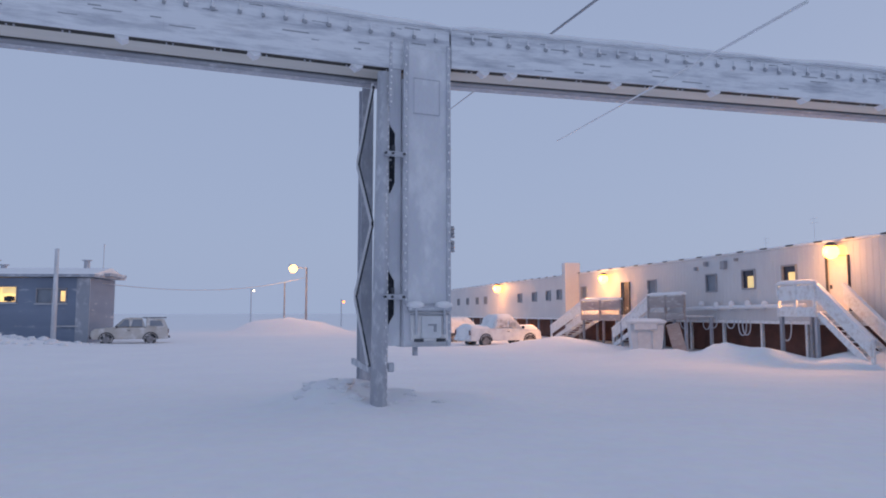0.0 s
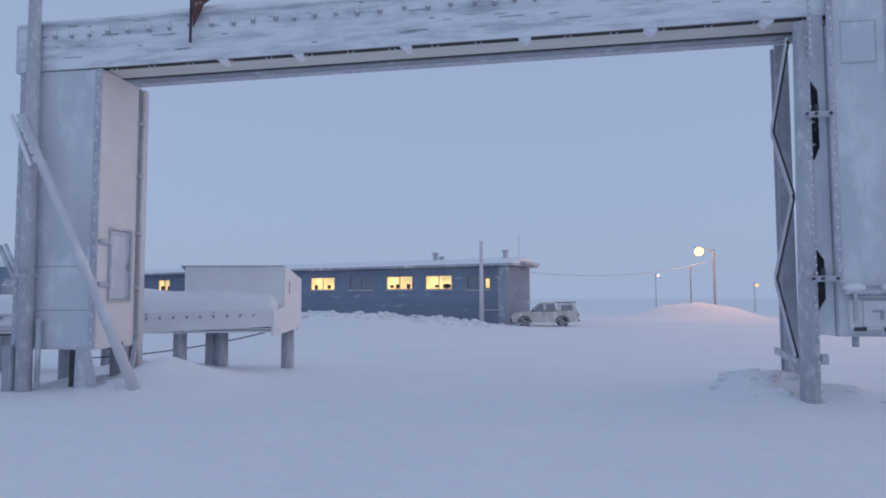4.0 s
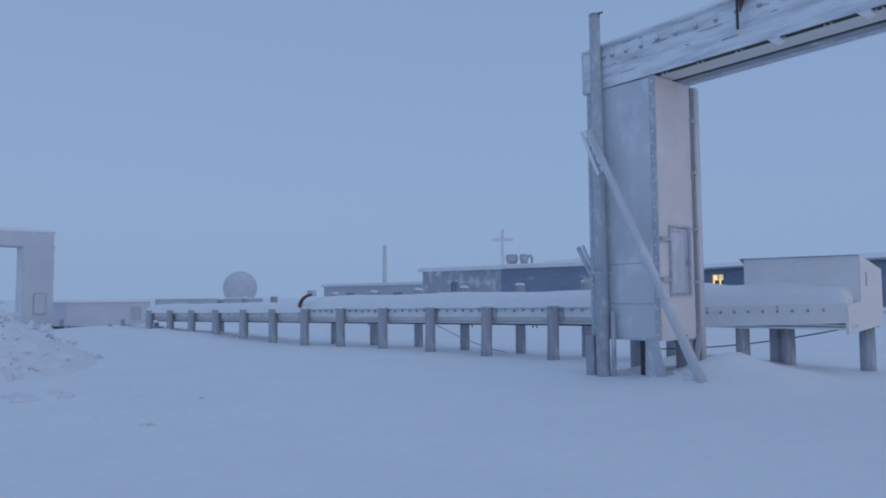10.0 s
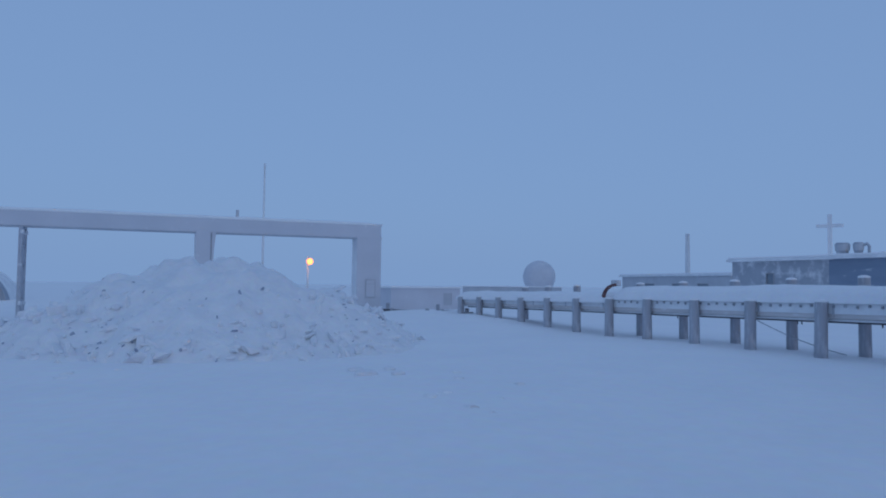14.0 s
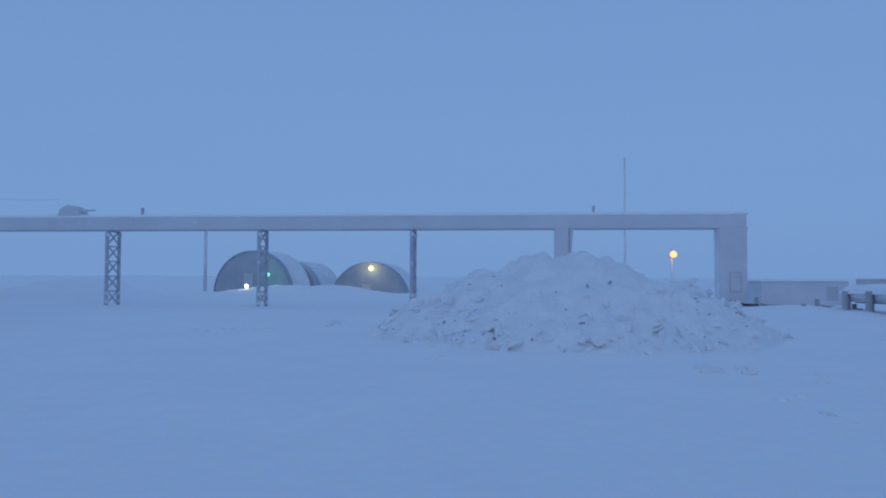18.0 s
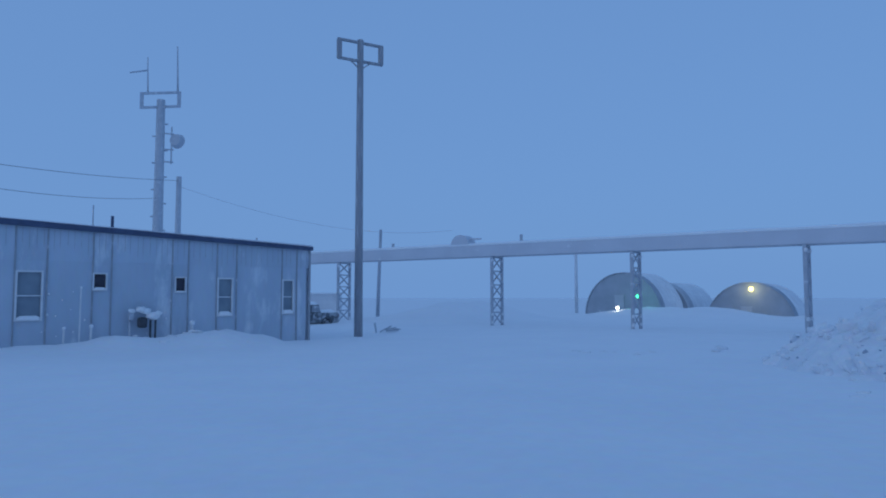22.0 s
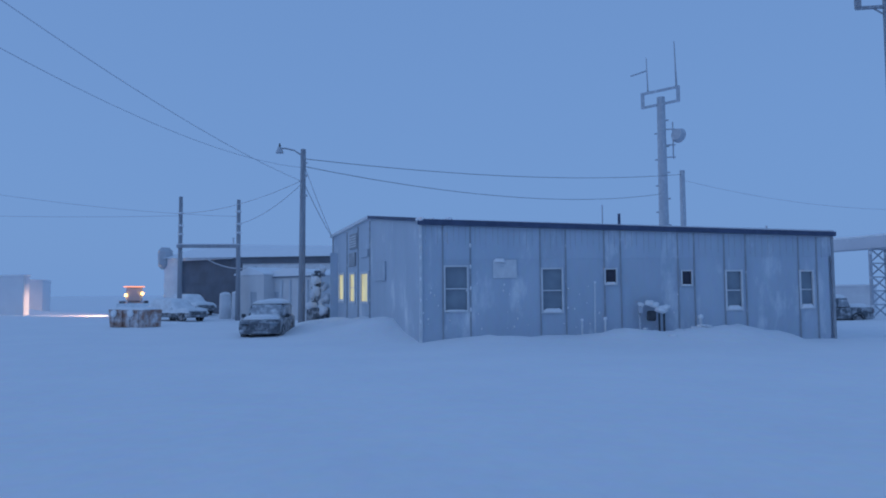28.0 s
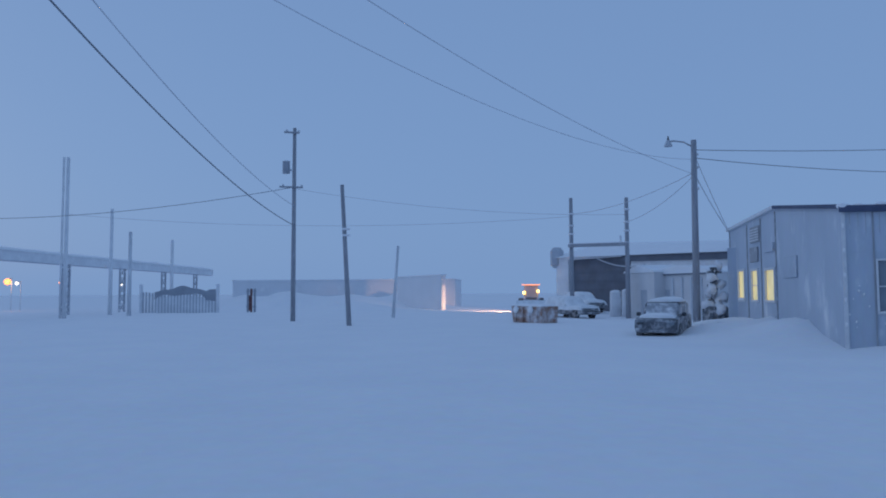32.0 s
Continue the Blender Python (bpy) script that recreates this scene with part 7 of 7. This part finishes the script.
# ---- workshop and sheds ----
def workshop():
    m = facing((22.0, -59.6), (44.8, -67.0))
    t = thing("workshop", m, "large workshop with a dark open bay and a snowy roof", "building")
    bm = bmesh.new()
    pierced(bm, 24.0, -0.3, lambda x: 5.3 + 0.022 * x, 0.25, [(12.4, 21.9, -0.3, 5.5)], y=-0.25)
    part("front_wall", bm, FARGREY, t)
    block("bay_back", (17.15, -0.6, 2.6), (9.5, 0.2, 6.0), BAYDOOR, t, 0, "dark bay door set back")
    for k in range(6):
        block("door_rib", (17.15, -0.48, 0.3 + 0.95 * k), (9.4, 0.05, 0.06), BAYDOOR, t)
    block("bay_side", (21.95, -0.45, 2.6), (0.15, 0.5, 5.8), FARGREY, t)
    bm = bmesh.new()
    v = [bm.verts.new(p) for p in ((-0.5, 0.5, 5.3), (24.6, 0.5, 5.85), (24.6, -7, 7.7), (-0.5, -7, 6.5), (24.6, -14, 5.85), (-0.5, -14, 5.3))]
    for f in ((0, 1, 2, 3), (3, 2, 4, 5), (0, 3, 5), (1, 4, 2), (0, 5, 4, 1)):
        bm.faces.new([v[i] for i in f])
    part("roof_snow", bm, SNOWCAP, t, "snow-covered pitched roof")
    bm = bmesh.new()
    beam(bm, (-0.2, 0.1, 4.98), (13.5, 0.1, 5.28), 0.12, 0.55)
    part("eave_band", bm, BAYDOOR, t, "dark eave band")
    block("end_wall", (24.0, -6.8, 2.9), (0.2, 13.0, 6.2), FARGREY, t)
    block("end_hood", (24.1, -0.2, 5.85), (1.1, 1.6, 2.3), FARDARK, t, 0.4)
    block("back_wall", (12, -13.6, 2.9), (24, 0.2, 6.2), FARGREY, t)
    bar("flue", (17.0, -3, 6.8), (17.0, -3, 7.9), 0.1, FARPOLE, t)
    bm = bmesh.new()
    tube(bm, sag((10.0, 0.5, 4.6), (17.0, 0.5, 5.6), 0.5), 0.06)
    part("iced_cable", bm, ICECABLE, t)


workshop()
t = shed(facing((20.2, -50.6), (27.2, -53.8)), 7.7, 6.0, -0.2, 3.4, "low snow-crusted outbuilding beside the hut", WHITE_WALL, "outbuilding", (4.9, 5.9, -0.2, 2.2), 0.5)
for k in range(5):
    block("wall_post", (0.5 + 1.0 * k, 0.06, 1.5), (0.16, 0.1, 3.2), FARPOLE, t)
block("dark_band", (3.6, 0.1, 3.4), (7.6, 0.06, 0.2), BAYDOOR, t)
t = shed(facing((25.6, -52.0), (28.9, -53.6)), 3.6, 4.0, -0.2, 3.55, "narrow snow-plastered shed beside the hut", WHITE_WALL, "outbuilding", (0.9, 1.7, -0.2, 2.2), 0.5)
for x, y, h in ((30.8, -55.2, 2.0), (29.5, -54.9, 2.1)):
    t = thing("gas_cylinder_rack", pose(x, y, 0), "snow-caked upright steel tank by the workshop", "tank", "upright tanks")
    bm = bmesh.new()
    rod(bm, (0, 0, -0.2), (0, 0, h), 0.5, 0.45, 14)
    part("shell", bm, FARGREY, t, smooth=True)
    bm = bmesh.new()
    bmesh.ops.create_icosphere(bm, subdivisions=2, radius=0.47, matrix=Matrix.Translation((0, 0, h)) @ Matrix.Diagonal((1, 1, 0.5, 1)))
    part("snow_top", bm, SNOWCAP, t, smooth=True)
# snow-buried machine against the hut's far corner
t = thing("snow_machine", pose(17.15, -43.5, 0, 0, 0, 60), "dark machine with clumps of hanging snow beside the hut", "machine")
block("body", (0.0, -0.35, 0.6), (1.3, 0.9, 1.1), CARDARK, t, 0.1)
block("mast", (0.1, -0.3, 2.2), (0.35, 0.3, 2.6), CARDARK, t, 0.04)
for z in (1.5, 2.4, 3.2):
    block("arm", (0.05, -0.3, z), (1.0, 0.14, 0.14), CARDARK, t, 0.02)
for k in range(12):
    bm = bmesh.new()
    r = 0.4 - 0.018 * k
    bmesh.ops.create_icosphere(bm, subdivisions=2, radius=r)
    for v in bm.verts:
        v.co += v.co.normalized() * 0.22 * noise.noise(v.co * 3.5 + Vector((k, 0, 0)))
    part("snow_lump", bm, SNOWCAP, t, smooth=True).location = (0.42 * math.sin(k * 1.7), -0.3 + 0.3 * math.cos(k * 2.3), 1.0 + 0.24 * k)

# rusty bin, its sides blotched with snow
t = thing("steel_bin", pose(28.75, -40.9, 0, 0, 0, 172), "rusty orange steel bin plastered and heaped with blown snow", "bin")
for y in (-0.76, 0.76):
    bm = bmesh.new()
    prism(bm, [(-1.3, 0.0), (1.3, 0.0), (1.4, 1.08), (-1.45, 1.12)], y - 0.04, y + 0.04)
    part("side", bm, ORANGE, t)
for s_ in (1, -1):
    block("end_plate", (1.32 * s_, 0, 0.55), (0.08, 1.44, 1.1), ORANGE, t, 0.01)
    for x in (0.3, 1.0):
        block("rib", (x * s_, 0.84, 0.54), (0.1, 0.08, 1.04), ORANGE, t, 0.01)
        block("rib", (x * s_, -0.84, 0.54), (0.1, 0.08, 1.04), ORANGE, t, 0.01)
block("floor", (0, 0, 0.05), (2.6, 1.44, 0.06), ORANGE, t)
snowy_ridge("snow_load", 2.7, 1.5, 0.3, SNOWCAP, t, 4, 14).location = (-1.35, 0, 0.98)
rnd = random.Random(31)
for k in range(5):
    # clumps stuck along the rim
    bm = bmesh.new()
    bmesh.ops.create_icosphere(bm, subdivisions=2, radius=rnd.uniform(0.12, 0.3))
    for v in bm.verts:
        v.co += v.co.normalized() * 0.1 * noise.noise(v.co * 5 + Vector((k, 3, 0)))
        v.co.y *= 0.4
    u = rnd.random()
    part("snow_clump", bm, SNOWCAP, t, smooth=True).location = (-1.3 + 2.6 * u, -0.86 if k % 2 else 0.86, 0.85 + 0.2 * rnd.random())

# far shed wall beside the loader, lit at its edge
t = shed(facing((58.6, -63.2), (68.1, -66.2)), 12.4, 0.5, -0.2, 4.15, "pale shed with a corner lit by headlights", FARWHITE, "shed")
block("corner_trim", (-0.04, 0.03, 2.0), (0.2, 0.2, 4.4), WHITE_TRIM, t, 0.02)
# wall and windows alike are painted pale to fade into haze
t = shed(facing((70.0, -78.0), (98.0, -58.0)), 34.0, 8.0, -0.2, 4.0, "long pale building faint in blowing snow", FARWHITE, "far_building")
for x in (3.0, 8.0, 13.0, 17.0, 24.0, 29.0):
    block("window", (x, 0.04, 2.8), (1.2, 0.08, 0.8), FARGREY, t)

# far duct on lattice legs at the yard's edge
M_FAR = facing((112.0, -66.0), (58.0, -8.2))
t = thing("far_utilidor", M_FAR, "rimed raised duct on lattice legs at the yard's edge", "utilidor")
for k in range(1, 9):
    # far duct sheets lightened to stand for haze
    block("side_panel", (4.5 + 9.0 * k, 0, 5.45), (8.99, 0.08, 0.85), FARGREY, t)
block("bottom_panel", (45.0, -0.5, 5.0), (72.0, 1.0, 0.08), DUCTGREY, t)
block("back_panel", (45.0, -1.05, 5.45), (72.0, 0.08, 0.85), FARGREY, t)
snowy_ridge("snow_cap", 72.0, 1.2, 0.3, SNOWCAP, t, 3, 60).location = (9.0, -0.5, 5.87)
block("vent_box", (67.0, -0.4, 6.4), (1.6, 0.7, 0.7), FARDARK, t, 0.1)
for x in (17.0, 29.0, 41.1, 53.4, 65.4, 77.0):
    lattice_leg(M_FAR @ pose(x, 0.0, 0), 5.0, "rimed lattice leg under the far duct", 0.62)

# snow fence and gate
t = thing("snow_fence", facing((70.9, -41.6), (77.6, -35.0)), "slatted fence with a dark wavy top, caked in snow", "fence")
edge = lambda x: 2.3 + 0.6 * math.exp(-((x - 4.4) / 1.7) ** 2) + 0.06 * math.sin(x * 3.1) + (0.25 if x < 1.7 else 0)
for k in range(24):
    x = 0.95 + 0.34 * k
    h = edge(x)
    block("slat", (x, 0, h / 2 - 0.05), (0.2, 0.08, h - 0.1), FARDARK, t, 0.01)
    if k < 19:
        block("snow_plaster", (x + 0.17, 0.03, (h - 0.6) / 2 - 0.1), (0.2, 0.06, h - 0.8), FARGREY, t, 0.02)
bm = bmesh.new()
xs = [0.92 + 0.33 * k for k in range(21)]
prism(bm, [*[(x, edge(x)) for x in xs], *[(x, edge(x) - 0.75 - 0.25 * math.sin(x * 1.7) - 0.3 * (x < 2.0)) for x in xs[::-1]]], 0.05, 0.09)
part("wavy_top", bm, ROOFTAR, t, "dark tarpaulin along the wavy top")
for x in (0.7, 9.0):
    block("post", (x, 0, 1.5), (0.3, 0.3, 3.2), FARGREY, t, 0.03)
t = thing("yard_gate", facing((69.05, -44.45), (70.05, -43.75)), "narrow red-brown gate between snowy posts", "gate")
for k in range(3):
    block("board", (0.18 + 0.4 * k, 0, 1.3), (0.24, 0.08, 2.6), RUST if k == 1 else ROOFTAR, t, 0.01)
block("rust_board", (0.78, 0.02, 1.0), (0.14, 0.08, 1.7), RUST, t, 0.01, "rusty red board")
for z in (0.6, 2.3):
    block("rail", (0.6, -0.06, z), (1.2, 0.06, 0.14), FARDARK, t)

# things before the camp building
t = thing("storage_bin", pose(9.85, 35.05, 0.05, 0, 0, -6), "white plastic bin with a snowy lid and a drop front", "bin")
bm = bmesh.new()
prism(bm, [(-0.66, 0.0), (0.66, 0.0), (0.8, 1.42), (-0.8, 1.42)], -0.5, 0.5)
part("body", bm, WHITE_TRIM, t)
for x in (-0.78, 0.78):
    block("rim", (x, 0, 1.38), (0.08, 1.08, 0.1), WHITE_TRIM, t, 0.02)
block("lid", (0, -0.1, 1.5), (1.75, 1.25, 0.14), WHITE_TRIM, t, 0.05)
block("lid_lip", (-0.1, -0.7, 1.3), (1.1, 0.08, 0.3), WHITE_TRIM, t, 0.03)
for x in (-0.45, 0.25):
    block("front_rib", (x, -0.53, 0.6), (0.07, 0.06, 1.1), WHITE_TRIM, t, 0.02)
snowy_ridge("snow_cap", 1.7, 1.2, 0.14, SNOWCAP, t, 7, 8).location = (-0.85, -0.1, 1.56)
t = thing("leaning_board", pose(11.4, 34.55, 0.0, -10, -13, -12), "damp brown board leaning by the bin", "board")
block("board", (0, 0, 0.75), (0.62, 0.05, 1.6), BOARDS, t, 0.01)
block("batten", (0, -0.045, 1.35), (0.6, 0.04, 0.1), BOARDS, t, 0.01)

# small wreckage in the snow by the antenna pole
t = thing("broken_pallet", pose(-16.3, -39.4, 0, 0, 0, 30), "frosted wreck of a pallet sticking out of the snow", "debris")
for k in range(3):
    block("slat", (0.35 * k - 0.3, 0, 0.18 + 0.02 * k), (0.12, 0.9, 0.05), FARDARK, t, m=Matrix.Rotation(0.2 * k, 4, "X"))
block("runner", (0, 0.1, 0.1), (1.1, 0.1, 0.1), FARDARK, t)
t = thing("leaning_plank", pose(-15.3, -39.2, 0, 0, 18, 40), "short frosted plank leaning out of the snow", "debris")
block("plank", (0, 0, 0.25), (0.12, 0.05, 0.7), FARDARK, t)
t = shed(facing((-20.0, -61.0), (-17.4, -62.0)), 2.8, 3.0, 0.2, 2.3, "small rimed shed beyond the hut", FARGREY, "shed")
